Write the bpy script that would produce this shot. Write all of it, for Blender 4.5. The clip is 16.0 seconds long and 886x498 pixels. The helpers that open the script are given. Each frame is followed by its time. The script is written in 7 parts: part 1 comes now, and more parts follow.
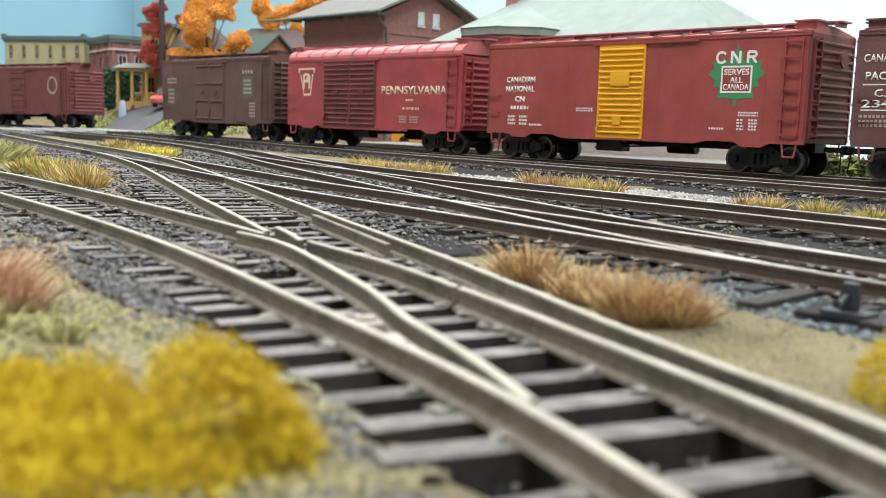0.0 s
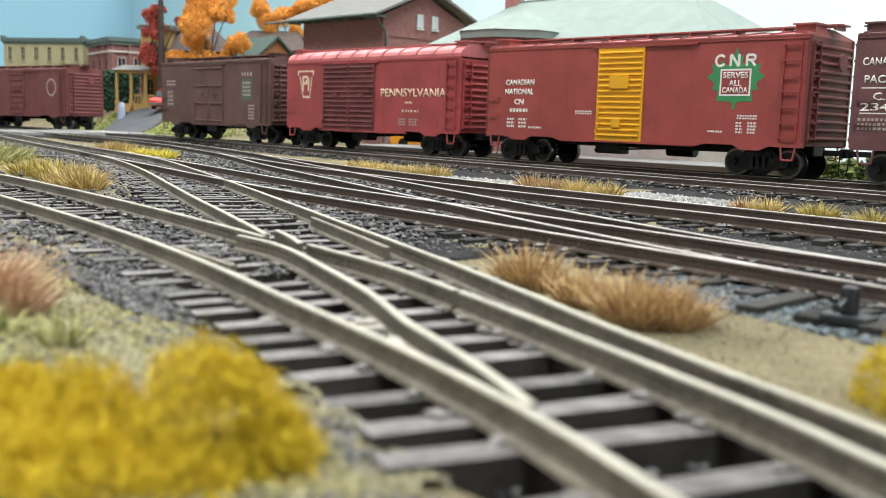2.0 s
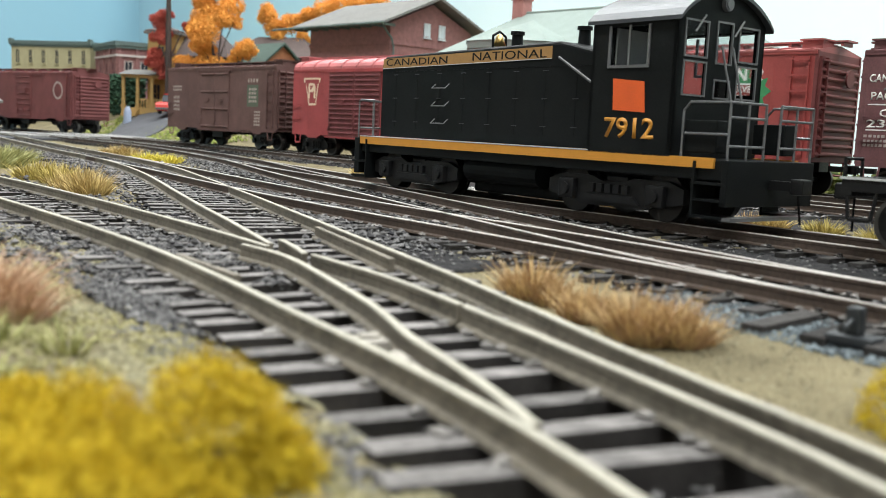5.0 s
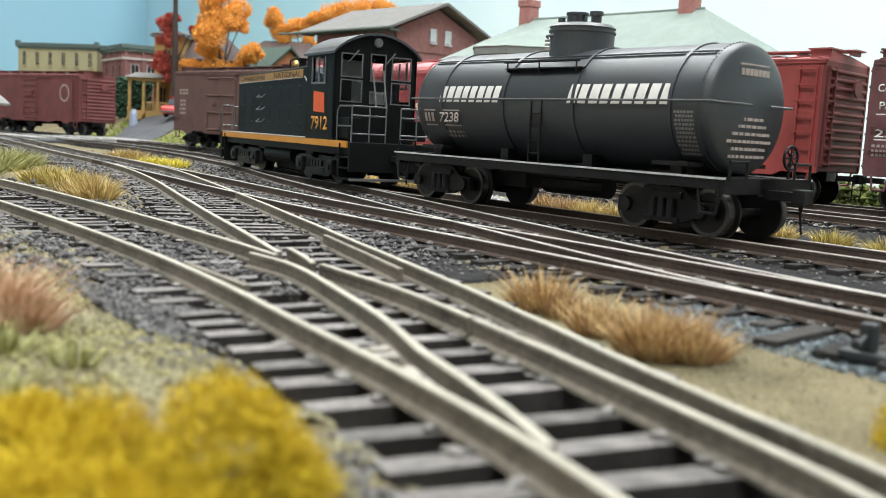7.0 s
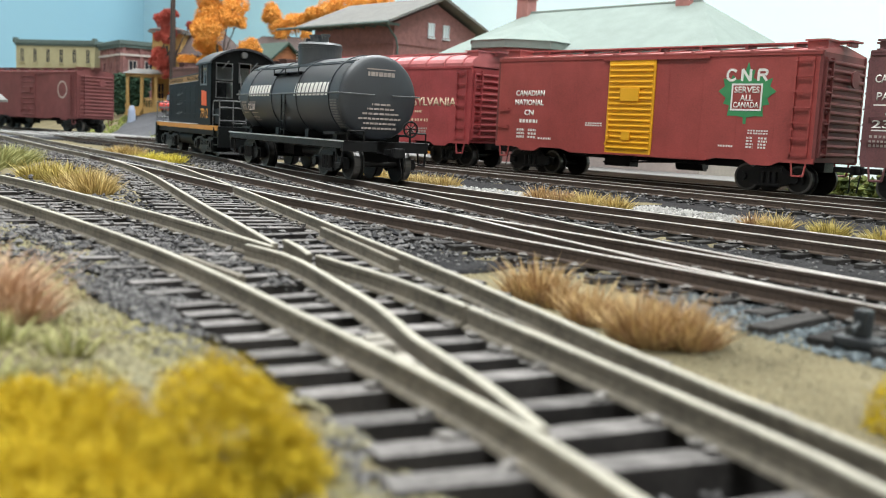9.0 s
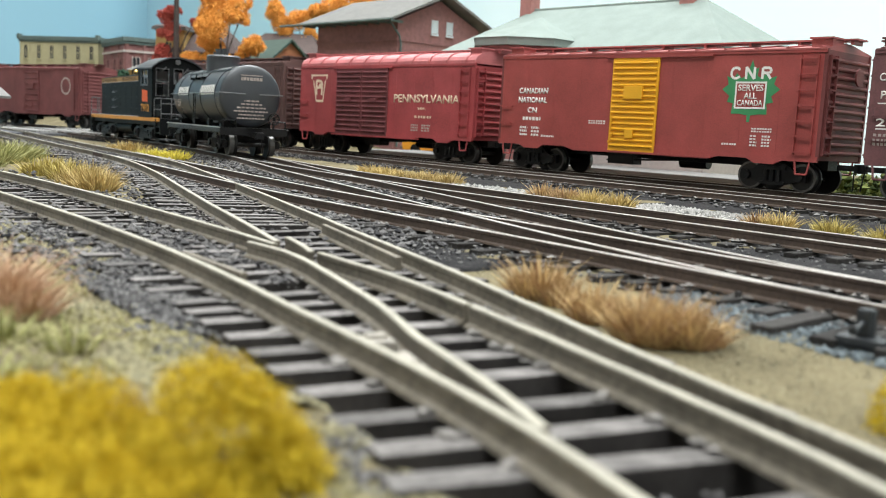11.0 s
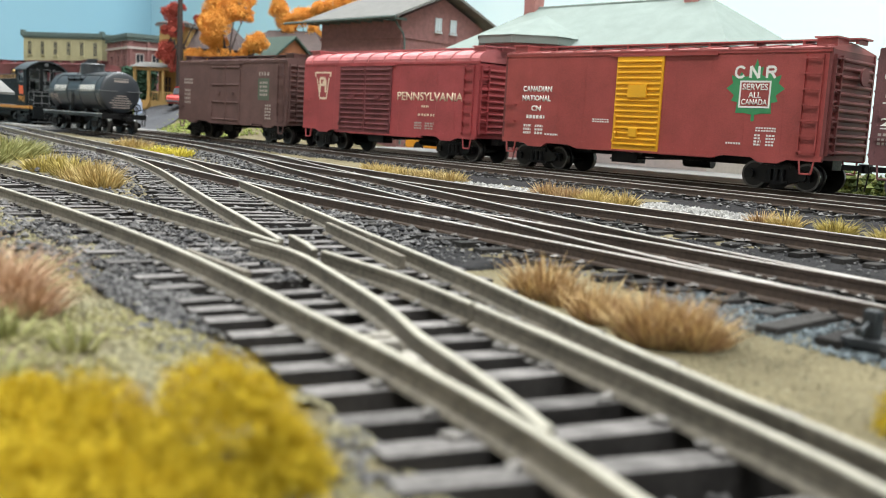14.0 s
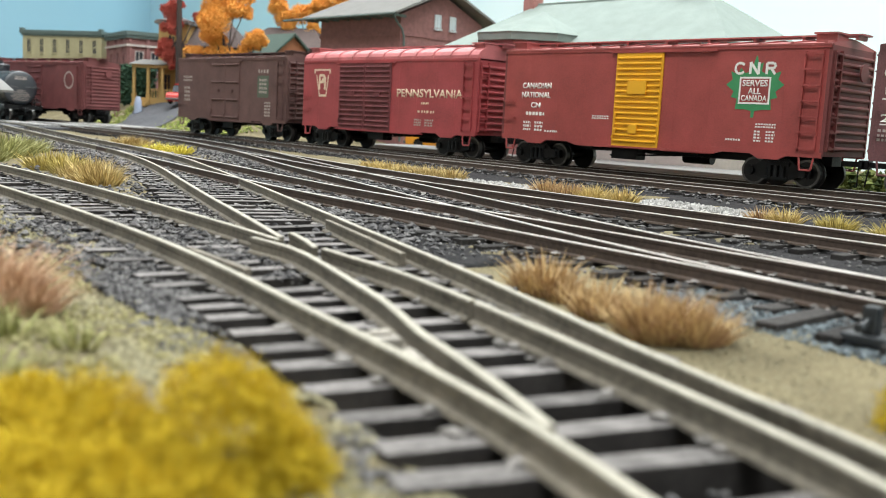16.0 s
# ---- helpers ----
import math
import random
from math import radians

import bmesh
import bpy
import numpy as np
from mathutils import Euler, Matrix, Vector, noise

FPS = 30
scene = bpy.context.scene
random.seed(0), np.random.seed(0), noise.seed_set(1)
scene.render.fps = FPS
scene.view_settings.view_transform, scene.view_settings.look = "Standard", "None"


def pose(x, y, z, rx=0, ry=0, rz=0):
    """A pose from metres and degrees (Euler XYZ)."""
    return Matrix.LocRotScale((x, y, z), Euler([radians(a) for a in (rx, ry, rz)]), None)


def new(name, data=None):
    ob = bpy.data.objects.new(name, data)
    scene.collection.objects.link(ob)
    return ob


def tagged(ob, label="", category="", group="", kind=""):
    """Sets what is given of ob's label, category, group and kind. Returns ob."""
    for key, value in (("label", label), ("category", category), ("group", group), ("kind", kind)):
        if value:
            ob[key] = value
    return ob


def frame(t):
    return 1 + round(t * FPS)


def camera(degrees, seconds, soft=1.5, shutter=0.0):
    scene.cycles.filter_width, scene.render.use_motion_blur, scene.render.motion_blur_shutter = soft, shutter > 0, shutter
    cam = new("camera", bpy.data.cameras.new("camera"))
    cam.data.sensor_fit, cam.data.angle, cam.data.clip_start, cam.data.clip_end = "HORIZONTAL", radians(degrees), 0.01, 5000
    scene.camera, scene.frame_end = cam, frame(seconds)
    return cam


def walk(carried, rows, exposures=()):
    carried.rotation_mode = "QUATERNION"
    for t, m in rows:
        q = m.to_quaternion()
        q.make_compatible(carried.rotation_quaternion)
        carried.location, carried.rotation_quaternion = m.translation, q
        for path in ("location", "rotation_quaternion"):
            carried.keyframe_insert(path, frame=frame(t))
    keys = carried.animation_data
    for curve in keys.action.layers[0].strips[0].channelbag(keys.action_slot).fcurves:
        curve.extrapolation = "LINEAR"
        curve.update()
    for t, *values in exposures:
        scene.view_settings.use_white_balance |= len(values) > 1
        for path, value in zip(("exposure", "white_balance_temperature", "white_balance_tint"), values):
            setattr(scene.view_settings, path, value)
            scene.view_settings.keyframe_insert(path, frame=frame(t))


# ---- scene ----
import itertools

MM = 0.001  # the layout is an HO model; lengths below are in millimetres and turned into metres here

# ---- camera ----
cam = camera(49.76, 16.0, soft=0.85)
cam.data.dof.use_dof = True
cam.data.dof.focus_distance = 0.25
cam.data.dof.aperture_fstop = 50.0
walk(cam, [
    (0.0, pose(0.21526, -0.31829, 0.01594, 82.291, -1.708, 46.118)),
    (0.5, pose(0.21528, -0.31835, 0.01599, 82.291, -1.644, 46.077)),
    (1.0, pose(0.21530, -0.31838, 0.01606, 82.318, -1.747, 46.075)),
    (1.5, pose(0.21525, -0.31841, 0.01613, 82.393, -1.810, 46.092)),
    (2.0, pose(0.21524, -0.31842, 0.01609, 82.424, -1.776, 46.053)),
    (2.5, pose(0.21520, -0.31840, 0.01623, 82.426, -1.878, 46.058)),
    (3.0, pose(0.21520, -0.31844, 0.01629, 82.457, -1.945, 46.046)),
    (3.5, pose(0.21501, -0.31846, 0.01652, 82.644, -2.267, 46.121)),
    (4.0, pose(0.21490, -0.31830, 0.01655, 82.734, -2.418, 46.204)),
    (6.5, pose(0.21429, -0.31834, 0.01690, 83.143, -3.024, 46.571)),
    (7.0, pose(0.21387, -0.31843, 0.01726, 83.151, -3.079, 46.625)),
    (7.5, pose(0.21472, -0.31824, 0.01679, 83.005, -3.031, 46.623)),
    (8.0, pose(0.21466, -0.31812, 0.01652, 82.897, -2.740, 46.553)),
    (8.5, pose(0.21467, -0.31819, 0.01659, 82.858, -2.528, 46.533)),
    (9.0, pose(0.21445, -0.31824, 0.01671, 82.867, -2.742, 46.568)),
    (11.5, pose(0.21428, -0.31795, 0.01675, 82.668, -2.884, 46.794)),
    (12.0, pose(0.21418, -0.31795, 0.01682, 82.640, -2.912, 46.827)),
    (12.5, pose(0.21409, -0.31797, 0.01682, 82.661, -2.987, 46.856)),
    (13.0, pose(0.21410, -0.31797, 0.01692, 82.664, -3.030, 46.908)),
    (13.5, pose(0.21393, -0.31792, 0.01689, 82.643, -3.109, 46.916)),
    (14.0, pose(0.21398, -0.31789, 0.01683, 82.553, -3.101, 46.956)),
    (14.5, pose(0.21400, -0.31778, 0.01678, 82.467, -2.974, 46.979)),
    (15.0, pose(0.21416, -0.31787, 0.01672, 82.380, -2.858, 46.945)),
    (15.5, pose(0.21418, -0.31793, 0.01679, 82.362, -2.831, 46.923)),
    (16.0, pose(0.21401, -0.31797, 0.01688, 82.368, -2.964, 46.931))
], exposures=[(0.0, 0.1), (2.0, 0.09), (4.0, 0.05), (16.0, 0.03)])

# ---- world and lamps ----
world = bpy.data.worlds.new("room_air")
scene.world = world
world.use_nodes = True
world.node_tree.nodes["Background"].inputs[0].default_value = (0.86, 0.93, 1.0, 1)
world.node_tree.nodes["Background"].inputs[1].default_value = 0.42


def overhead_lamp(x, y, z, sx, sy, watts, colour, up=False):
    data = bpy.data.lights.new("overhead_area_light", "AREA")
    data.shape, data.size, data.size_y, data.energy, data.color = "RECTANGLE", sx, sy, watts, colour
    ob = new("overhead_area_light", data)
    ob.matrix_world = pose(x, y, z, 180 if up else 0)
    return ob


overhead_lamp(-0.55, 0.52, 1.36, 2.6, 0.40, 51.5, (0.945, 0.985, 1.0))
overhead_lamp(0.45, -0.75, 1.36, 2.4, 0.30, 29.0, (0.95, 0.985, 0.995))
# added upward fill: brightens the ceiling for soft bounce, not a separate fixture
overhead_lamp(-0.10, -0.10, 1.15, 2.6, 0.50, 37.0, (0.945, 0.985, 1.0), up=True)

# ---- materials ----


def mat(name, colour, rough=0.7, metal=0.0, vary=0.25, scale=400.0, bump=0.15, tint=None, fine=4000.0, spec=0.5, rand=0.0):
    """A painted or natural surface: base colour broken up by coarse stains and fine grain, with a little relief."""
    m = bpy.data.materials.new(name)
    m.use_nodes = True
    nt = m.node_tree
    b = nt.nodes["Principled BSDF"]
    b.inputs["Roughness"].default_value = rough
    b.inputs["Metallic"].default_value = metal
    b.inputs["Specular IOR Level"].default_value = spec
    tc = nt.nodes.new("ShaderNodeTexCoord")
    n1 = nt.nodes.new("ShaderNodeTexNoise")
    n1.inputs["Scale"].default_value, n1.inputs["Detail"].default_value = scale, 6
    n2 = nt.nodes.new("ShaderNodeTexNoise")
    n2.inputs["Scale"].default_value, n2.inputs["Detail"].default_value = fine, 3
    nt.links.new(tc.outputs["Object"], n1.inputs["Vector"])
    nt.links.new(tc.outputs["Object"], n2.inputs["Vector"])
    add = nt.nodes.new("ShaderNodeMath")
    add.operation = "ADD"
    nt.links.new(n1.outputs["Fac"], add.inputs[0])
    nt.links.new(n2.outputs["Fac"], add.inputs[1])
    ramp = nt.nodes.new("ShaderNodeMapRange")
    ramp.inputs["From Min"].default_value, ramp.inputs["From Max"].default_value = 0.7, 1.3
    nt.links.new(add.outputs[0], ramp.inputs["Value"])
    mix = nt.nodes.new("ShaderNodeMix")
    mix.data_type = "RGBA"
    c = Vector(colour)
    other = Vector(tint) if tint else c * (1 - vary)
    mix.inputs["A"].default_value = (*other, 1)
    mix.inputs["B"].default_value = (*(c * (1 + vary * 0.4)), 1)
    nt.links.new(ramp.outputs["Result"], mix.inputs["Factor"])
    out = mix.outputs["Result"]
    if rand:
        info = nt.nodes.new("ShaderNodeObjectInfo")
        mr = nt.nodes.new("ShaderNodeMapRange")
        mr.inputs["To Min"].default_value, mr.inputs["To Max"].default_value = 1 - rand, 1 + rand
        nt.links.new(info.outputs["Random"], mr.inputs["Value"])
        hsv = nt.nodes.new("ShaderNodeHueSaturation")
        nt.links.new(mr.outputs["Result"], hsv.inputs["Value"])
        nt.links.new(out, hsv.inputs["Color"])
        out = hsv.outputs["Color"]
    nt.links.new(out, b.inputs["Base Color"])
    if bump:
        bp = nt.nodes.new("ShaderNodeBump")
        bp.inputs["Strength"].default_value = bump
        bp.inputs["Distance"].default_value = 0.0004
        nt.links.new(n2.outputs["Fac"], bp.inputs["Height"])
        nt.links.new(bp.outputs["Normal"], b.inputs["Normal"])
    return m


def island_mat(name, dark, light, rough=0.9, spec=0.2, metal=0.0):
    """Loose bits in one mesh, each with a shade of its own."""
    m = bpy.data.materials.new(name)
    m.use_nodes = True
    nt = m.node_tree
    b = nt.nodes["Principled BSDF"]
    b.inputs["Roughness"].default_value = rough
    b.inputs["Specular IOR Level"].default_value = spec
    b.inputs["Metallic"].default_value = metal
    g = nt.nodes.new("ShaderNodeNewGeometry")
    mix = nt.nodes.new("ShaderNodeMix")
    mix.data_type = "RGBA"
    mix.inputs["A"].default_value = (*dark, 1)
    mix.inputs["B"].default_value = (*light, 1)
    nt.links.new(g.outputs["Random Per Island"], mix.inputs["Factor"])
    nt.links.new(mix.outputs["Result"], b.inputs["Base Color"])
    return m


# ---- mesh helpers ----


def part(name, bm, material, parent, label="", m=None, smooth=False):
    """Links a bmesh, built in millimetres, as one mesh object under a thing or a part."""
    bmesh.ops.scale(bm, vec=(MM, MM, MM), verts=bm.verts)
    me = bpy.data.meshes.new(name)
    bm.normal_update()
    bm.to_mesh(me)
    bm.free()
    if smooth:
        me.shade_smooth()
    me.materials.append(material)
    ob = new(name, me)
    ob.parent = parent
    if m is not None:
        ob.matrix_basis = m
    if label:
        tagged(ob, label)
    return ob


def at(x, y, z, rx=0, ry=0, rz=0):
    return pose(x * MM, y * MM, z * MM, rx, ry, rz)


def empty(name, label, category, group="", m=None, kind=""):
    ob = new(name)
    ob.empty_display_size = 0.005
    if m is not None:
        ob.matrix_basis = m
    return tagged(ob, label, category, group, kind)


def box(bm, x0, x1, y0, y1, z0, z1, bevel=0.0):
    r = bmesh.ops.create_cube(bm, size=1.0, matrix=Matrix.Translation(((x0 + x1) / 2, (y0 + y1) / 2, (z0 + z1) / 2)) @ Matrix.Diagonal((x1 - x0, y1 - y0, z1 - z0, 1)))
    if bevel:
        es = list({e for v in r["verts"] for e in v.link_edges})
        bmesh.ops.bevel(bm, geom=es, offset=bevel, segments=2, affect="EDGES", profile=0.6)
    return bm


def B():
    return bmesh.new()


def boxes(*dims, bevel=0.0):
    bm = B()
    for d in dims:
        box(bm, *d, bevel=bevel)
    return bm


def rod(bm, a, b, r, n=8, r2=None):
    a, b = Vector(a), Vector(b)
    d = b - a
    m = Matrix.Translation((a + b) / 2) @ d.to_track_quat("Z", "Y").to_matrix().to_4x4()
    bmesh.ops.create_cone(bm, cap_ends=True, segments=n, radius1=r, radius2=r if r2 is None else r2, depth=d.length, matrix=m)
    return bm


def rods(pts, r, n=6):
    bm = B()
    for a, b in zip(pts, pts[1:]):
        rod(bm, a, b, r, n)
    return bm


def prism(bm, profile, x0, x1, axis="x"):
    """Extrudes a closed profile of (u, v) along an axis: x takes (y, z), y takes (x, z), z takes (x, y)."""
    def put(u, v, w):
        return {"x": (w, u, v), "y": (u, w, v), "z": (u, v, w)}[axis]
    a = [bm.verts.new(put(u, v, x0)) for u, v in profile]
    b = [bm.verts.new(put(u, v, x1)) for u, v in profile]
    n = len(profile)
    for i in range(n):
        bm.faces.new((a[i], a[(i + 1) % n], b[(i + 1) % n], b[i]))
    bm.faces.new(a[::-1])
    bm.faces.new(b)
    bmesh.ops.recalc_face_normals(bm, faces=bm.faces)
    return bm


def curve_points(ctrl, step=3.0):
    """A smooth line through control points, at even steps."""
    c = [Vector(p) for p in ctrl]
    out = []
    for i in range(len(c) - 1):
        a, b, d, e = c[max(i - 1, 0)], c[i], c[i + 1], c[min(i + 2, len(c) - 1)]
        for k in range(20):
            u = k / 20
            out.append(0.5 * (2 * b + (d - a) * u + (2 * a - 5 * b + 4 * d - e) * u * u + (3 * b - a - 3 * d + e) * u ** 3))
    out.append(c[-1])
    pts = np.array([(p.x, p.y) for p in out])
    s = np.concatenate([[0], np.cumsum(np.hypot(*np.diff(pts, axis=0).T))])
    q = np.arange(0, s[-1], step)
    return np.stack([np.interp(q, s, pts[:, 0]), np.interp(q, s, pts[:, 1])], 1)


def normals(pts):
    t = np.gradient(pts, axis=0)
    t /= np.hypot(t[:, 0], t[:, 1])[:, None]
    return np.stack([-t[:, 1], t[:, 0]], 1), t


def sweep(bm, pts, profile, z=0.0):
    """Sweeps a closed profile of (across, up) along a line in the plan."""
    nrm, _ = normals(pts)
    rings = []
    for p, n in zip(pts, nrm):
        rings.append([bm.verts.new((p[0] + n[0] * u, p[1] + n[1] * u, z + v)) for u, v in profile])
    k = len(profile)
    for a, b in zip(rings, rings[1:]):
        for i in range(k):
            bm.faces.new((a[i], a[(i + 1) % k], b[(i + 1) % k], b[i]))
    bm.faces.new(rings[0][::-1])
    bm.faces.new(rings[-1])
    bmesh.ops.recalc_face_normals(bm, faces=bm.faces)
    return bm


# ---- paints ----
M_RAIL = mat("weathered_rail", (0.17, 0.149, 0.116), 0.85, 0.0, 0.5, 120, 0.15, fine=1500)
M_RAILDARK = mat("grimy_rail", (0.08, 0.058, 0.046), 0.7, 0.0, 0.4, 120, 0.1, fine=1500, spec=0.25)
M_RAILHEAD = mat("worn_rail_head", (0.365, 0.342, 0.28), 0.78, 0.0, 0.35, 150, 0.05, fine=2500)
M_RAILBRIGHT = mat("polished_rail_head", (0.52, 0.48, 0.44), 0.34, 0.3, 0.3, 150, 0.05, fine=2500)
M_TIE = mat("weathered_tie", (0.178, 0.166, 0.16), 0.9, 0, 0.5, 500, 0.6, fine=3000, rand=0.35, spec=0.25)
M_TIE_SIDE_SHADE = mat("shaded_tie_side", (0.05, 0.046, 0.044), 0.85, 0, 0.4, 500, 0.5, fine=3000, rand=0.3, spec=0.15)
M_BLACK_TIE = mat("dark_tie", (0.05, 0.047, 0.045), 0.9, 0, 0.4, 500, 0.6, fine=3000, rand=0.3, spec=0.12)
M_DIRT = mat("tan_dirt", (0.20, 0.17, 0.102), 0.95, 0, 0.55, 70, 0.9, fine=2600, spec=0.1)
M_BALLAST = island_mat("dark_ballast", (0.018, 0.018, 0.021), (0.21, 0.203, 0.20))

# ---- ground ----


def smooth01(a, b, v):
    u = min(1.0, max(0.0, (v - a) / (b - a)))
    return u * u * (3 - 2 * u)


def ground_z(x, y):
    rise = 24.0 * smooth01(25, 105, y + 0.12 * (x + 600)) * smooth01(-330, -470, x)
    rise += 1.5 * smooth01(-270, -330, y)
    # the near turnout's ties stand clear of the ground
    across = y + 258 + 0.24 * (x - 120)
    rise -= 2.0 * smooth01(108, 130, x) * (1 - smooth01(12.0, 16.0, across)) * (1 - smooth01(-8.5, -12.5, across))
    rise += 0.5 * smooth01(125, 145, x) * smooth01(-9.5, -13.0, across)
    return -3.3 + rise + 0.8 * noise.noise((x / 18, y / 18, 0)) + 0.35 * noise.noise((x / 5, y / 5, 3))


def ground():
    bm = B()
    xs = np.concatenate([np.arange(-1750, -300, 30.0), np.arange(-300, 260, 4.0), np.arange(260, 1000, 30.0)])
    ys = np.concatenate([np.arange(-700, -340, 30.0), np.arange(-340, -60, 4.0), np.arange(-60, 200, 15.0), np.arange(200, 1400, 40.0)])
    rows = [[bm.verts.new((x, y, ground_z(x, y))) for x in xs] for y in ys]
    for a, b in zip(rows, rows[1:]):
        for i in range(len(xs) - 1):
            bm.faces.new((a[i], a[i + 1], b[i + 1], b[i]))
    ob = part("ground", bm, M_DIRT, None, smooth=True)
    tagged(ob, "tan sandy scenic ground with fine dirt grain", "ground", kind="structure")


ground()

# ---- tracks ----
GAUGE = 8.45  # from the centre line to the middle of the rail head
NARROW = {"spur": 7.75, "lead": 7.75}
RAIL_H = 2.15

TRACKS = {
    "spur": [(-420, -232), (-300, -234), (-160, -237), (-34, -241), (0, -243.2), (43, -246.6), (70, -249), (93, -251.9), (113, -254.8), (130, -257.2), (150, -261.7), (164, -265.6), (176, -269.3), (190, -274.4), (205, -280), (250, -297), (330, -329)],
    "lead": [(-700, -55), (-560, -72), (-449, -90), (-323, -116), (-226, -136), (-160, -148), (-98, -163), (-40, -182), (8, -200), (41, -212.5), (67, -222.2), (87, -230.2), (106, -237.6), (119, -242.8), (132, -248), (142, -252.3), (152, -256.8), (162, -261), (172, -265.4), (183, -269.6), (205, -279), (250, -297)],
    "ladder": [(-160, -147.5), (-95, -161), (-60, -168), (-20, -176.5), (28, -186), (73, -192), (100, -194.8), (138, -199.5), (168, -203.5), (210, -210), (330, -228)],
    "crossover": [(-200, -78.5), (-150, -93), (-110, -107.5), (-80, -119.5), (-42, -134), (20, -155.5), (60, -169.5), (88, -179), (114, -188), (134, -194.3), (150, -199), (168, -203.3), (210, -210)],
    "main": [(900, -230), (700, -205), (500, -180), (330, -162), (220, -152), (150, -145), (100, -140), (60, -136.5), (20, -131.5), (-20, -125), (-60, -117), (-130, -99), (-200, -78), (-270, -61), (-350, -49), (-450, -43), (-620, -40), (-900, -40), (-1300, -40)],
    "passing": [(-330, -1), (-250, -8), (-180, -17), (-110, -25), (-40, -32), (60, -40), (140, -49), (250, -60), (330, -68)],
    "house": [(-1300, 0), (-700, 0), (-300, 0), (0, 0), (330, 0)],
}
TRACK_Z = {"house": 0.8, "passing": 0.3}
LINES = {k: curve_points(v, 2.0) for k, v in TRACKS.items()}

# the turnout's own rails: stock rails, closure rails with a gap at the frog, and switch points
TURNOUT_RAILS = {
    "spur": [
        [(-420, -240), (-300, -242), (-160, -245), (-41, -249.5), (0, -251.8), (29, -253.8), (62, -256.3), (89, -259.2), (110, -262.2), (129, -265.8), (143, -268.9), (154, -271.2), (164, -273.4), (172, -275.4), (179, -277.4), (185, -279.4), (190, -281.3), (205, -287.2), (250, -305), (330, -337)],
        [(-420, -223.7), (-300, -225.7), (-160, -228.8), (-34, -232.8), (8, -235.2), (43, -238.3), (70, -241.2), (93, -244.2), (107, -246.4)],
        [(115.5, -245.6), (124, -247.1), (130, -248), (137, -249.5), (144, -251.5), (151, -253.6)],
        [(151.4, -253.75), (155, -254.9), (159, -256.2), (164, -257.8), (168, -259.2), (173, -260.9), (178, -262.6), (183, -264.4), (188, -266.2), (193, -268.2), (198, -270.5), (212, -276)],
    ],
    "lead": [
        [(-700, -47), (-560, -64), (-449, -82), (-323, -108), (-226, -128), (-160, -140), (-95, -155.2), (-34, -176.3), (2, -189.5), (33, -201), (59, -211), (78, -218.2), (95, -224.9), (109, -230.2), (119, -234), (129, -237.9), (137, -241), (144, -243.9), (151, -246.9), (157, -249.4), (162, -251.6), (167, -253.8), (172, -255.9), (178, -258.2), (183, -260.2), (189, -262.4), (195, -264.8), (205, -269), (250, -288), (330, -320)],
        [(-700, -63), (-560, -80), (-449, -98), (-323, -124), (-226, -144), (-160, -156), (-102, -170), (-46, -188), (14, -210.7), (49, -224), (75, -233.5), (97, -241.8), (104, -244.5)],
        [(100.5, -240.4), (108, -243.2), (114.5, -246.2)],
        [(103, -248.3), (109, -248.6), (114, -249.3), (120, -251.0), (126, -253.2), (137, -257.4), (146, -261), (153, -264.4), (158.5, -267.2), (164, -269.4), (170, -271.9), (175, -274.2), (180.5, -277.0)],
    ],
}
RAILS = {}
for _name, _line in LINES.items():
    if _name in TURNOUT_RAILS:
        RAILS[_name] = [curve_points(v, 1.0) for v in TURNOUT_RAILS[_name]]
    else:
        _t = np.gradient(_line, axis=0)
        _t /= np.hypot(_t[:, 0], _t[:, 1])[:, None]
        _n = np.stack([-_t[:, 1], _t[:, 0]], 1)
        RAILS[_name] = [_line - _n * GAUGE, _line + _n * GAUGE]


def rail_distance(p):
    """How far each point of the plan lies from the nearest rail."""
    best = np.full(len(p), 1e9)
    for rails in RAILS.values():
        for r in rails:
            q = r[(r[:, 0] > -450) & (r[:, 0] < 260)]
            for k in range(0, len(p), 4000):
                c = p[k:k + 4000, None, :2]
                best[k:k + 4000] = np.minimum(best[k:k + 4000], np.sqrt(((c - q[None]) ** 2).sum(-1)).min(1))
    return best

RAIL_PROFILE = [(-0.95, -RAIL_H), (0.95, -RAIL_H), (0.85, -RAIL_H + 0.28), (0.36, -RAIL_H + 0.5), (0.34, -0.75), (0.43, -0.62), (0.43, -0.16), (-0.43, -0.16), (-0.43, -0.62), (-0.34, -0.75), (-0.36, -RAIL_H + 0.5), (-0.85, -RAIL_H + 0.28)]
HEAD_PROFILE = [(-0.43, -0.157), (0.43, -0.157), (0.40, -0.04), (0.3, 0.0), (-0.3, 0.0), (-0.40, -0.04)]


def near_other(p, others, limit):
    best = None
    for o in others:
        d = np.hypot(LINES[o][:, 0] - p[0], LINES[o][:, 1] - p[1])
        j = int(d.argmin())
        if d[j] < limit and (best is None or d[j] < best[0]):
            best = (d[j], LINES[o][j])
    return best


TIE_MESH = {}


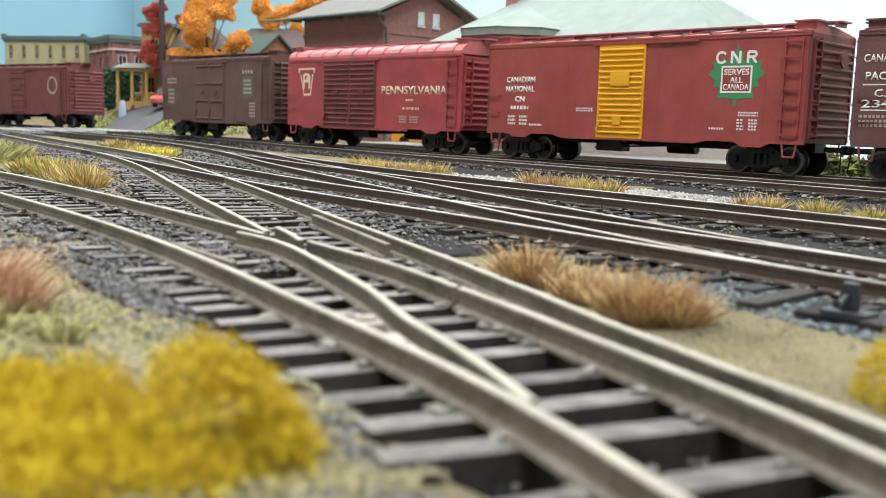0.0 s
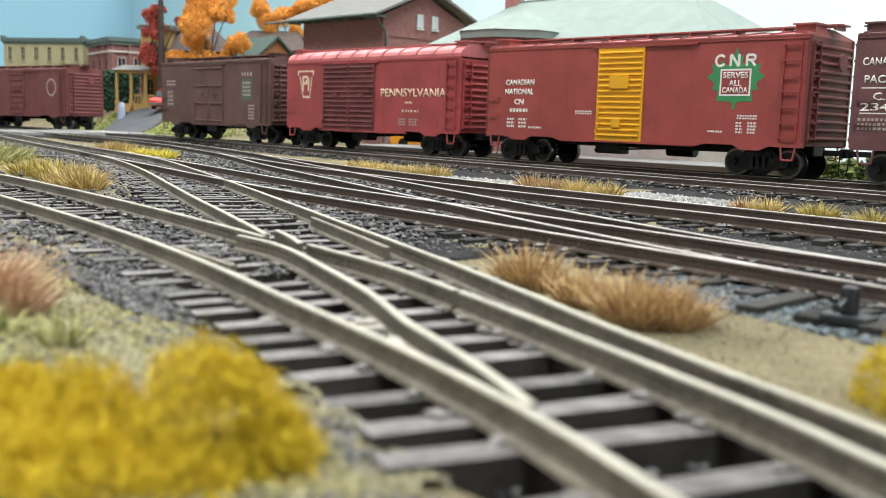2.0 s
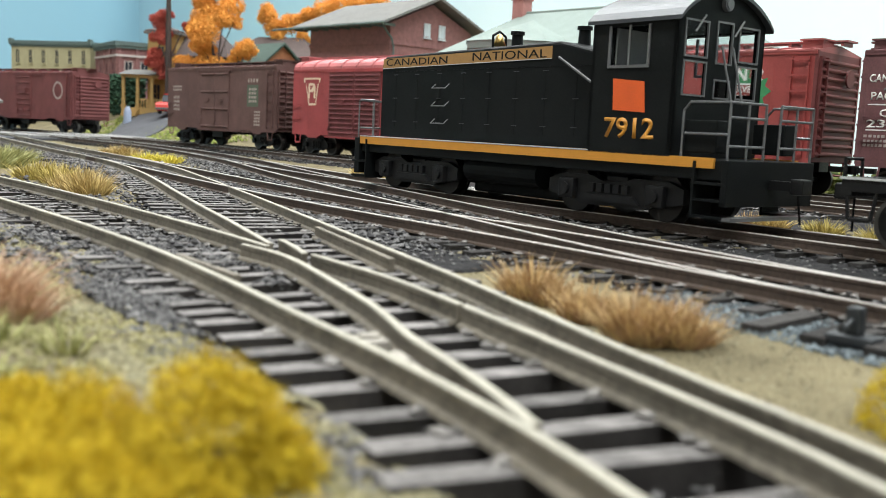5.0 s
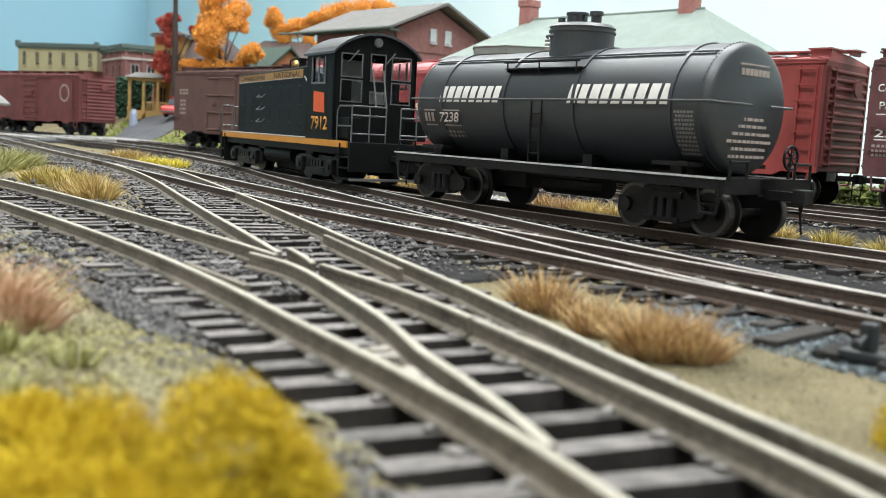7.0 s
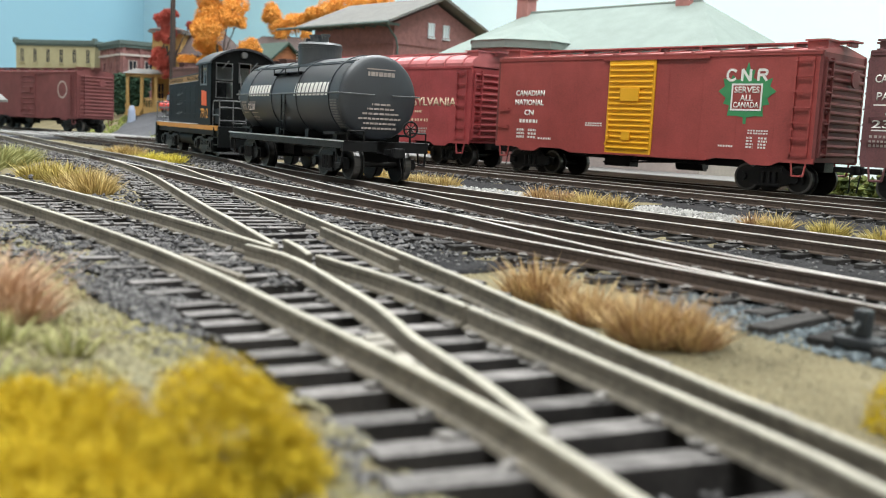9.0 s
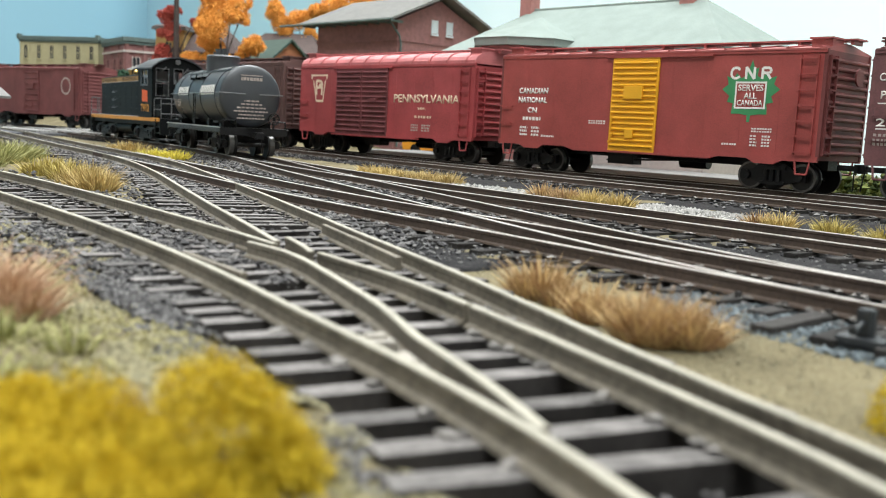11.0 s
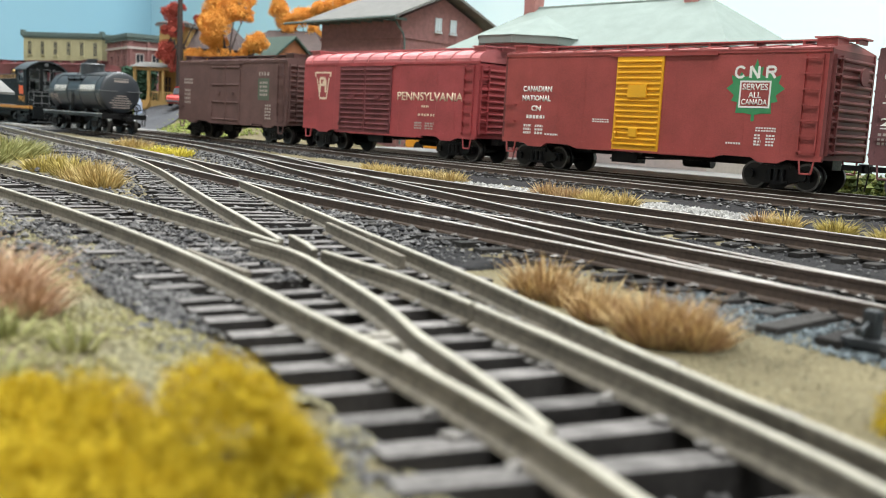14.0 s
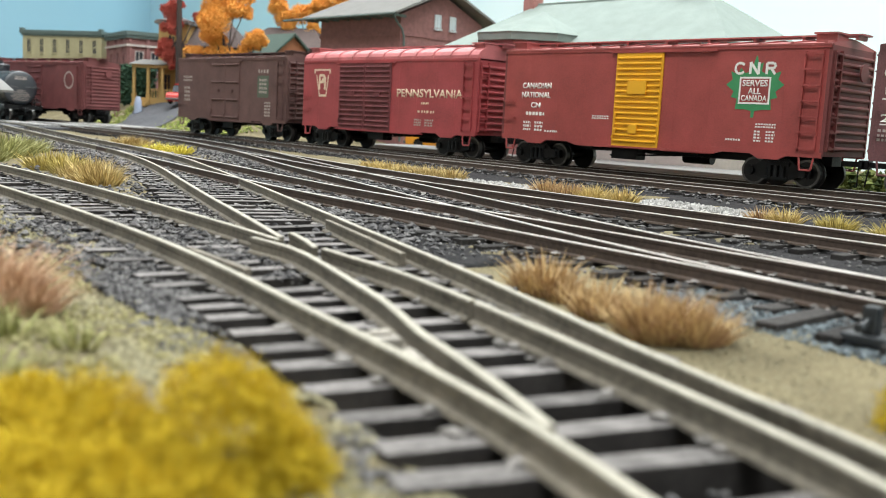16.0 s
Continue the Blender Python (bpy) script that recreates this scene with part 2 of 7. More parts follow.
def tie_mesh(length, variant, material):
    key = (round(length * 2), variant, material.name)
    if key in TIE_MESH:
        return TIE_MESH[key]
    rng = random.Random(variant * 31 + int(length))
    bm = B()
    half = length / 2
    w = 1.25 + rng.uniform(-0.1, 0.12)
    box(bm, -w, w, -half, half, -RAIL_H - 2.6, -RAIL_H, bevel=0.14)
    for v in bm.verts:
        v.co.x += 0.12 * noise.noise((v.co.y * 0.3, variant, 0))
        v.co.z += 0.10 * noise.noise((v.co.y * 0.5, variant, 7))
    if abs(length - 30) < 0.6:
        for side in (-1, 1):
            for off in (-1.55, 1.55):
                y = side * 8.1 + off
                box(bm, -0.75, 0.75, y - 0.75, y + 0.75, -RAIL_H - 0.1, -RAIL_H + 0.28)
                box(bm, -0.3, 0.3, y - 0.35, y + 0.35, -RAIL_H + 0.2, -RAIL_H + 0.62)
    bmesh.ops.scale(bm, vec=(MM, MM, MM), verts=bm.verts)
    me = bpy.data.meshes.new("tie")
    bm.to_mesh(me)
    bm.free()
    # pale weathered tops; the shade on the sides is put into a darker colour
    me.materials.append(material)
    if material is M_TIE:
        me.materials.append(M_TIE_SIDE_SHADE)
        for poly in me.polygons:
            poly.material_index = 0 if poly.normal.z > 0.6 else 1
    TIE_MESH[key] = me
    return me


PLATES = []


def lay_track(name, label, partners=(), yields=(), dark=False):
    """Two swept rails on single ties. Near a partner the ties grow to carry both routes; where the line yields it lays none."""
    line = LINES[name]
    z = TRACK_Z.get(name, 0.0)
    root = empty("railway_track", label, "track", "tracks of the yard", kind="structure")
    for off in RAILS[name]:
        rail = part("rail", sweep(B(), off, RAIL_PROFILE, z), M_RAILDARK if dark else M_RAIL, root)
        part("rail_head", sweep(B(), off, HEAD_PROFILE, z), M_RAILBRIGHT if dark else M_RAILHEAD, rail, "rubbed bright metal running surface")
    nrm, tan = normals(line)
    rng = random.Random(len(name) * 7)
    step = 3.3
    k = 0.0
    while k < len(line) - 2:
        p, t, n = line[int(k)], tan[int(k)], nrm[int(k)]
        k += step + rng.uniform(-0.12, 0.12)
        if p[0] > 300 or p[0] < -640 or p[1] < -345:
            continue
        for rail_line in RAILS[name]:
            along = (rail_line - p) @ t
            j = int(np.abs(along).argmin())
            if abs(along[j]) < 1.2 and abs((rail_line[j] - p) @ n) < 24:
                for off in (-1.5, 1.5):
                    q = rail_line[j] + n * off
                    PLATES.append((q[0], q[1], z - RAIL_H + 0.22))
        if near_other(p, yields, 24.0):
            continue
        length, c = 30.0, p
        got = near_other(p, partners, 24.0)
        if got and got[0] > 1.5:
            c = (p + got[1]) / 2
            length = 30.0 + got[0]
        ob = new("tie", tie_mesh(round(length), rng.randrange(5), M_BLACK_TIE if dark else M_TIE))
        ob.parent = root
        ang = math.degrees(math.atan2(t[1], t[0])) + rng.uniform(-1.5, 1.5)
        c = c + n * rng.uniform(-0.5, 0.5)
        ob.matrix_basis = at(c[0], c[1], z + rng.uniform(-0.3 if p[0] < 95 and name != "lead" else -0.12, 0.0), rng.uniform(-0.6, 0.6), 0, ang)
    # the stone bed under the ties
    h = {"spur": 0.0, "lead": 0.04, "ladder": 0.08, "crossover": 0.12, "main": 0.16, "passing": 0.2, "house": 0.24}[name]
    for near in (False, True):
        seg = line[(line[:, 0] >= 112) == near] if not dark else line
        if dark and near:
            continue
        low = z - 1.7 if near else z
        bed = sweep(B(), seg[::4], [(-19, -4.2), (-15, -3.35 + h), (-6, -3.15 + h), (6, -3.15 + h), (15, -3.35 + h), (19, -4.2)], low)
        part("ballast_bed", bed, M_BED, root, "dark crushed stone bed")
    return root


M_BED = mat("ballast_bed_stone", (0.036, 0.035, 0.036), 0.95, 0, 0.6, 500, 1.0, fine=2200, spec=0.08)
lay_track("spur", "weathered siding track with grey ties and dull rails", partners=("lead",))
lay_track("lead", "curved yard lead track joining a siding at a turnout", partners=("ladder",), yields=("spur",))
lay_track("ladder", "yard track with bright worn rails on dark ties", partners=("crossover",), yields=("lead",), dark=True)
lay_track("crossover", "crossover track linking two yard tracks", partners=("main",), yields=("ladder",), dark=True)
lay_track("main", "running track with worn bright rails on dark ties", yields=("crossover",), dark=True)
lay_track("passing", "passing track beside the parked freight cars", yields=("house",), dark=True)
lay_track("house", "rear track under the row of parked boxcars", dark=True)


def apron(a, b, x0, x1, lift):
    """Crushed stone filling the ground between two neighbouring tracks."""
    bm = B()
    rows = []
    for x in np.arange(x0, x1, 3.0):
        ya = np.interp(x, LINES[a][:, 0], LINES[a][:, 1])
        yb = np.interp(x, LINES[b][:, 0], LINES[b][:, 1])
        rows.append([bm.verts.new((x + 2 * noise.noise((x / 6, u * 3, 2)), ya + (yb - ya) * u, -3.05 + lift + 0.3 * noise.noise((x / 7, u * 4, 5)))) for u in np.linspace(0.1, 0.9, 8)])
    for p, q in zip(rows, rows[1:]):
        for i in range(7):
            bm.faces.new((p[i], p[i + 1], q[i + 1], q[i]))
    r = bmesh.ops.extrude_face_region(bm, geom=list(bm.faces))
    for v in r["geom"]:
        if isinstance(v, bmesh.types.BMVert):
            v.co.z -= 2.0
    bmesh.ops.recalc_face_normals(bm, faces=bm.faces)
    tagged(part("ballast_apron", bm, M_BED, None, smooth=True), "dark crushed stone between two yard tracks", "ballast", kind="structure")


apron("lead", "ladder", -60, 122, 0.0)
apron("spur", "lead", 18, 104, 0.05)
apron("crossover", "main", -60, 160, 0.1)
apron("ladder", "crossover", -60, 110, 0.15)
apron("passing", "house", -220, 320, 0.2)


def guard_rail(track, x0, x1, side):
    line = LINES[track]
    k = (line[:, 0] > x0) & (line[:, 0] < x1)
    seg = line[k]
    nrm, _ = normals(seg)
    g = part("guard_rail", sweep(B(), seg + nrm * side * (NARROW.get(track, GAUGE) - 1.9), RAIL_PROFILE, -0.15), M_RAIL, None)
    tagged(g, "short weathered guard rail beside the turnout frog", "guard rail", "turnout guard rails", kind="structure")


guard_rail("lead", 84, 121, 1)
guard_rail("spur", 106, 127, -1)


def switch_stand(x, y):
    root = empty("switch_stand", "black switch stand on long headblock ties", "switch stand", m=at(x, y, 0))
    part("base", boxes((-2.4, 2.4, -1.6, 1.6, -2.6, -1.5), bevel=0.3), M_TRUCKISH, root)
    part("housing", boxes((-0.8, 0.8, -0.8, 0.8, -1.6, 1.3), bevel=0.35), M_TRUCKISH, root)
    part("lever", rod(rod(B(), (0, -0.9, 0.0), (0, -2.6, -0.6), 0.25, 8), (0, -2.6, -0.6), (0, -3.1, -0.6), 0.45, 8), M_TRUCKISH, root)
    for s in (-9.6, -3.2, 3.2):
        part("headblock_tie", boxes((s - 1.3, s + 1.3, -2.4, 14.0, -5.0, -1.95), bevel=0.15), M_BLACK_TIE, root)


def heel_block(x, y, rz, length, width):
    ob = part("heel_block", boxes((-length / 2, length / 2, -width / 2, width / 2, -2.1, -1.0), (-length / 2 + 0.6, length / 2 - 1.2, -width / 2 + 0.3, width / 2 - 0.4, -1.0, -0.7), bevel=0.2), M_FILLER, None, m=at(x, y, 0, 0, 0, rz))
    tagged(ob, "pale moulded block between the closing switch rails", "heel block", "turnout heel blocks", kind="structure")


M_FILLER = mat("pale_filler", (0.32, 0.295, 0.255), 0.8, 0, 0.35, 300, 0.3, fine=1500)
heel_block(161.5, -270.6, -24, 5.0, 1.7)
heel_block(154.2, -267.8, -22, 3.2, 2.6)
M_TRUCKISH = mat("switch_stand_black", (0.02, 0.024, 0.028), 0.5, 0, 0.3, 300, 0.1)
switch_stand(176.6, -224.6)

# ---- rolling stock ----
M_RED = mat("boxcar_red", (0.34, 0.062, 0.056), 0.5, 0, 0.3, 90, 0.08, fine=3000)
# darker copy of the red: the shade on the boxcar ends is in the colour
M_RED_DARK = mat("end_shade_and_trim_red", (0.17, 0.042, 0.04), 0.6, 0, 0.35, 90, 0.08, fine=3000)
M_RED2 = mat("tuscan_red", (0.36, 0.06, 0.065), 0.55, 0, 0.35, 70, 0.1, fine=2500)
M_BROWN = mat("weathered_brown", (0.135, 0.072, 0.065), 0.75, 0, 0.35, 90, 0.12, fine=2500)
M_MAROON = mat("maroon", (0.155, 0.062, 0.065), 0.65, 0, 0.35, 90, 0.1, fine=2500)
M_LEFT = mat("oxide_red", (0.17, 0.05, 0.05), 0.7, 0, 0.35, 90, 0.1, fine=2500)
# dusty roof paints, paled further to hold the overhead light and sheen
M_PINKROOF = mat("lit_dusty_roof", (0.50, 0.15, 0.155), 0.5, 0, 0.35, 90, 0.1, fine=2500)
M_REDROOF = mat("lit_dusty_red_roof", (0.38, 0.10, 0.095), 0.5, 0, 0.35, 90, 0.1, fine=2500)
M_GRIME = mat("grimy_red_door", (0.17, 0.045, 0.05), 0.75, 0, 0.5, 120, 0.1, fine=2500)
M_YELLOW = mat("door_yellow", (0.80, 0.40, 0.015), 0.5, 0, 0.12, 120, 0.05)
M_WHITE = mat("white_lettering", (0.8, 0.79, 0.75), 0.6, 0, 0.12, 600, 0.0)
M_DULLWHITE = mat("faded_lettering", (0.42, 0.36, 0.33), 0.7, 0, 0.3, 600, 0.0)
M_FAINT = mat("faint_lettering", (0.26, 0.25, 0.245), 0.7, 0, 0.3, 600, 0.0)
M_CREAM = mat("cream_lettering", (0.75, 0.6, 0.45), 0.6, 0, 0.15, 600, 0.0)
M_GREEN = mat("leaf_green", (0.045, 0.26, 0.10), 0.55, 0, 0.15, 300, 0.0)
M_DULLGREEN = mat("faded_green", (0.09, 0.12, 0.085), 0.7, 0, 0.2, 300, 0.0)
M_TRUCK = mat("truck_black", (0.012, 0.0122, 0.013), 0.40, 0.0, 0.5, 300, 0.2, spec=0.22)
M_WHEEL = mat("wheel_steel", (0.013, 0.0125, 0.012), 0.4, 0.3, 0.4, 400, 0.1)
M_TREAD = mat("bright_wheel_rim", (0.12, 0.117, 0.113), 0.32, 0.8, 0.2, 400, 0.05)
M_BLACK = mat("locomotive_black", (0.0098, 0.0112, 0.0116), 0.45, 0, 0.3, 150, 0.04, fine=2500, spec=0.08)
M_TANK = mat("tank_black", (0.0225, 0.0285, 0.037), 0.42, 0, 0.25, 120, 0.05, fine=2500, spec=0.85)
M_GOLD = mat("gold_stripe", (0.62, 0.27, 0.03), 0.5, 0, 0.12, 300, 0.0)
M_BAND = mat("gold_band", (0.36, 0.20, 0.065), 0.55, 0, 0.2, 300, 0.0)
M_ORANGE = mat("orange_panel", (0.75, 0.11, 0.015), 0.5, 0, 0.1, 300, 0.0)
# pale strips along edges: their highlight is painted as a light colour
M_EDGE_LIT = mat("lit_pale_edge", (0.58, 0.585, 0.59), 0.4, 0.1, 0.3, 500, 0.0)
M_EDGE = mat("worn_handrail", (0.14, 0.144, 0.148), 0.35, 0.2, 0.3, 500, 0.0)
M_BRASS = mat("brass", (0.62, 0.42, 0.16), 0.28, 1.0, 0.15, 500, 0.0)
M_LINING = mat("cab_lining_grey", (0.34, 0.35, 0.35), 0.7, 0, 0.2, 300, 0.0)
M_GREYROOF = mat("grey_cab_roof", (0.045, 0.05, 0.058), 0.42, 0, 0.2, 200, 0.05)

GLASS = bpy.data.materials.new("window_glass")
GLASS.use_nodes = True
_g = GLASS.node_tree.nodes["Principled BSDF"]
_g.inputs["Roughness"].default_value = 0.06
_g.inputs["Transmission Weight"].default_value = 1.0
_g.inputs["IOR"].default_value = 1.1
_g.inputs["Base Color"].default_value = (0.85, 0.9, 0.92, 1)


def word_mesh(text, size_x, size_z, bold=0.0):
    """Letters in the built-in font, fitted to a width and height, centred, in the XZ plane and facing -Y."""
    cu = bpy.data.curves.new("lettering", "FONT")
    cu.body, cu.align_x, cu.align_y, cu.offset, cu.extrude = text, "CENTER", "CENTER", bold, 0.0
    cu.resolution_u = 3
    ob = bpy.data.objects.new("lettering", cu)
    scene.collection.objects.link(ob)
    bpy.context.view_layer.update()
    me = bpy.data.meshes.new_from_object(ob.evaluated_get(bpy.context.evaluated_depsgraph_get()))
    bpy.data.objects.remove(ob)
    bm = B()
    bm.from_mesh(me)
    bpy.data.meshes.remove(me)
    xs = [v.co.x for v in bm.verts]
    ys = [v.co.y for v in bm.verts]
    cx, cy = (min(xs) + max(xs)) / 2, (min(ys) + max(ys)) / 2
    kx, ky = size_x / (max(xs) - min(xs)), size_z / (max(ys) - min(ys))
    for v in bm.verts:
        v.co = Vector(((v.co.x - cx) * kx, 0, (v.co.y - cy) * ky))
    r = bmesh.ops.extrude_face_region(bm, geom=list(bm.faces))
    for v in r["geom"]:
        if isinstance(v, bmesh.types.BMVert):
            v.co.y -= 0.06
    bmesh.ops.recalc_face_normals(bm, faces=bm.faces)
    return bm


def words(parent, text, x0, x1, z0, z1, y, material, flip=False, bold=0.0):
    bm = word_mesh(text, abs(x1 - x0), z1 - z0, bold)
    m = at((x0 + x1) / 2, y, (z0 + z1) / 2, 0, 0, 180 if flip else 0)
    return part("lettering", bm, material, parent, m=m)


def bars(parent, x0, x1, z0, z1, y, material, rows, cols, seed, flip=False, slant=0.0, gap=0.3):
    """Writing too small to read, and marks of firms: plain bars of its size."""
    rng = random.Random(seed)
    bm = B()
    dz = (z1 - z0) / rows
    s = -1 if not flip else 1
    for r in range(rows):
        zb = z0 + r * dz
        x = x0
        while x < x1 - 0.15:
            w = (x1 - x0) / cols * rng.uniform(0.75, 1.15)
            e = min(x + w * (1 - gap), x1)
            prism(bm, [(x, zb + dz * 0.2), (e, zb + dz * 0.2), (e + slant * dz, zb + dz * 0.8), (x + slant * dz, zb + dz * 0.8)], y, y + s * 0.06, "y")
            x += w
    return part("lettering", bm, material, parent)


def wheelset(parent, x, r=4.75, rim=None):
    bm = B()
    for s in (-1, 1):
        rod(bm, (0, s * 7.3, 0), (0, s * 9.8, 0), r, 28)
        rod(bm, (0, s * 6.7, 0), (0, s * 7.3, 0), r + 0.75, 28)
        rod(bm, (0, s * 9.8, 0), (0, s * 10.3, 0), 1.5, 12)
    rod(bm, (0, -10.6, 0), (0, 10.6, 0), 0.9, 8)
    ws = part("wheelset", bm, M_WHEEL, parent, "blackened wheels on a steel axle", m=at(x, 0, r))
    bm = B()
    for s in (-1, 1):
        n = 28
        ring = []
        for k in range(n):
            a = 2 * math.pi * k / n
            ring.append([bm.verts.new((math.cos(a) * rr, s * yy, math.sin(a) * rr)) for rr, yy in ((r - 0.75, 9.815), (r + 0.02, 9.815), (r + 0.02, 7.8))])
        for a, b in zip(ring, ring[1:] + ring[:1]):
            for i in range(2):
                bm.faces.new((a[i], b[i], b[i + 1], a[i + 1]))
    part("rim", bm, rim or M_TREAD, ws, "rubbed steel rim")
    return ws


def freight_truck(parent, x, base=19.0):
    h = base / 2
    prof = [(-h - 2.4, 3.4), (-h - 2.4, 6.6), (-h + 2.0, 7.0), (-4.6, 9.3), (4.6, 9.3), (h - 2.0, 7.0), (h + 2.4, 6.6), (h + 2.4, 3.4), (h - 1.8, 3.4), (4.2, 2.1), (-4.2, 2.1), (-h + 1.8, 3.4)]
    bm = B()
    prism(bm, prof, 10.6, 12.2, "y")
    for s in (-1, 1):
        rod(bm, (s * h, 12.1, 4.9), (s * h, 13.2, 4.9), 1.5, 12)
    for k in (-2.3, 0.0, 2.3):
        rod(bm, (k, 12.5, 3.0), (k, 12.5, 7.0), 0.95, 8)
    box(bm, -4.4, 4.4, 12.0, 13.0, 2.2, 3.2)
    box(bm, -4.8, 4.8, 12.0, 12.9, 7.0, 8.3)
    truck = part("truck", boxes((-2.2, 2.2, -10.6, 10.6, 5.0, 8.6), bevel=0.2), M_TRUCK, parent, "black freight truck with sprung side frames", m=at(x, 0, 0))
    f = part("side_frame", bm, M_TRUCK, truck)
    g = new("side_frame", f.data)
    g.parent = truck
    g.matrix_basis = pose(0, 0, 0, 0, 0, 180)
    sets = [wheelset(truck, -h), wheelset(truck, h)]
    return truck, sets


def coupler(parent, x, d):
    bm = B()
    box(bm, min(x, x + 6 * d), max(x, x + 6 * d), -1.0, 1.0, 8.0, 9.8)
    k = x + 6 * d
    box(bm, min(k, k + 2.6 * d), max(k, k + 2.6 * d), -2.0, 1.6, 7.4, 10.4, bevel=0.4)
    rod(bm, (k, -1.2, 8.0), (k + 0.5 * d, -2.2, 1.6), 0.25, 6)
    part("coupler", bm, M_TRUCK, parent)


def ladder(parent, x0, x1, z0, z1, y, n, material, d=-1):
    bm = B()
    for x in (x0, x1):
        box(bm, x - 0.3, x + 0.3, min(y, y + d * 0.9), max(y, y + d * 0.9), z0 - 1, z1 + 1)
    for k in range(n):
        z = z0 + (z1 - z0) * k / (n - 1)
        box(bm, x0 - 0.4, x1 + 0.4, min(y + d * 0.75, y + d * 1.25), max(y + d * 0.75, y + d * 1.25), z - 0.28, z + 0.28)
    return part("ladder", bm, material, parent)


def end_ladder(parent, y0, y1, z0, z1, x, n, material, d):
    bm = B()
    for y in (y0, y1):
        box(bm, min(x, x + d * 1.2), max(x, x + d * 1.2), y - 0.3, y + 0.3, z0 - 1, z1 + 1)
    for k in range(n):
        z = z0 + (z1 - z0) * k / (n - 1)
        box(bm, min(x + d, x + d * 1.5), max(x + d, x + d * 1.5), y0 - 0.4, y1 + 0.4, z - 0.28, z + 0.28)
    return part("ladder", bm, material, parent)


def stirrup(parent, x, y, z, material):
    s = 1 if y > 0 else -1
    pts = [(x - 2.6, y, z), (x - 1.9, y + 0.2 * s, z - 4.6), (x + 1.9, y + 0.2 * s, z - 4.6), (x + 2.6, y, z)]
    part("stirrup_step", rods(pts, 0.35), material, parent)


def boxcar(label, world_x, length, paint, z0=11.0, z1=47.0, roof="peak", doors=((-10.5, 10.5),), door_paint=None, end_paint=None, door_ribs=12, group="parked boxcars", z=0.8, y=0.0, rz=0.0, roof_paint=None, ladder_n=7):
    """A boxcar in parts: shell, sills, corrugated ends, ribbed roof, doors, ladders, steps, trucks. x runs along the car."""
    root = empty("boxcar", label, "boxcar", group, at(world_x, y, z, 0, 0, rz))
    h, w = length / 2, 16.2
    door_paint, end_paint, roof_paint = door_paint or paint, end_paint or paint, roof_paint or paint
    body = part("body", boxes((-h + 0.8, h - 0.8, -w, w, z0, z1), bevel=0.25), paint, root)
    # side sheets with seams, and a sill that drops between the trucks
    for s in (-1, 1):
        n = 10
        for k in range(n + 1):
            x = -h + 1.0 + (length - 2.0) * k / n
            if any(a - 1 < x < b + 1 for a, b in doors):
                continue
            part("seam", boxes((x - 0.28, x + 0.28, min(s * w, s * (w + 0.06)), max(s * w, s * (w + 0.06)), z0 + 0.6, z1 - 0.8)), paint, body)
        bm = B()
        prof = [(-h, z0 + 1.2), (-h, z0 - 0.6), (-h + 12, z0 - 0.6), (-h + 15, z0 - 2.0), (-h + 22, z0 - 2.0), (-h + 25, z0 - 0.4), (-h + 36, z0 - 0.4), (-h + 41, z0 - 1.7), (h - 41, z0 - 1.7), (h - 36, z0 - 0.4), (h - 25, z0 - 0.4), (h - 22, z0 - 2.0), (h - 15, z0 - 2.0), (h - 12, z0 - 0.6), (h, z0 - 0.6), (h, z0 + 1.2)]
        prism(bm, prof, s * (w - 1.0), s * (w + 0.3), "y")
        part("side_sill", bm, paint, root)
        bm = boxes((-h, h, min(s * w, s * (w + 0.35)), max(s * w, s * (w + 0.35)), z1 - 1.3, z1 - 0.15), bevel=0.1)
        part("eave_strip", bm, paint, root)
    # ends
    for d in (-1, 1):
        bm = B()
        box(bm, min(d * (h - 0.9), d * h), max(d * (h - 0.9), d * h), -w, w, z0, z1 - 0.3)
        box(bm, min(d * h, d * (h + 0.4)), max(d * h, d * (h + 0.4)), -w, -w + 1.0, z0, z1)
        box(bm, min(d * h, d * (h + 0.4)), max(d * h, d * (h + 0.4)), w - 1.0, w, z0, z1)
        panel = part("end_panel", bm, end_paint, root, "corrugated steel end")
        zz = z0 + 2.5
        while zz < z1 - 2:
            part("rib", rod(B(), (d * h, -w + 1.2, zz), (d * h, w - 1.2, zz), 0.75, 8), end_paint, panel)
            zz += 2.75
        end_ladder(root, -w + 1.6, -w + 6.2, z0 + 2.5, z1 - 3, d * h, ladder_n, end_paint, d)
        coupler(root, d * h, d)
    # roof
    bm = B()
    if roof == "peak":
        prof = [(-w - 0.5, z1 - 0.3), (-w - 0.5, z1 + 0.25), (0, z1 + 2.6), (w + 0.5, z1 + 0.25), (w + 0.5, z1 - 0.3)]
        prism(bm, prof, -h, h, "x")
        cover = part("roof", bm, roof_paint, root)
        for k in range(13):
            x = -h + 2 + (length - 4) * k / 12
            part("roof_rib", prism(B(), [(-w - 0.3, z1 + 0.2), (-w - 0.3, z1 + 0.75), (0, z1 + 3.05), (w + 0.3, z1 + 0.75), (w + 0.3, z1 + 0.2), (0, z1 + 2.5)], x - 0.55, x + 0.55, "x"), roof_paint, cover)
        walkz = z1 + 3.6
    else:
        def arc(o):
            pts = []
            for k in range(13):
                a = math.pi * (0.06 + 0.88 * k / 12)
                pts.append((math.cos(a) * (w + o), z1 - 1.4 + (7.2 + o) * math.sin(a) ** 0.62))
            return pts
        prism(bm, arc(0.2) + [(-w, z1 - 1.0), (w, z1 - 1.0)], -h, h, "x")
        cover = part("roof", bm, roof_paint, root, "rounded roof with raised seams")
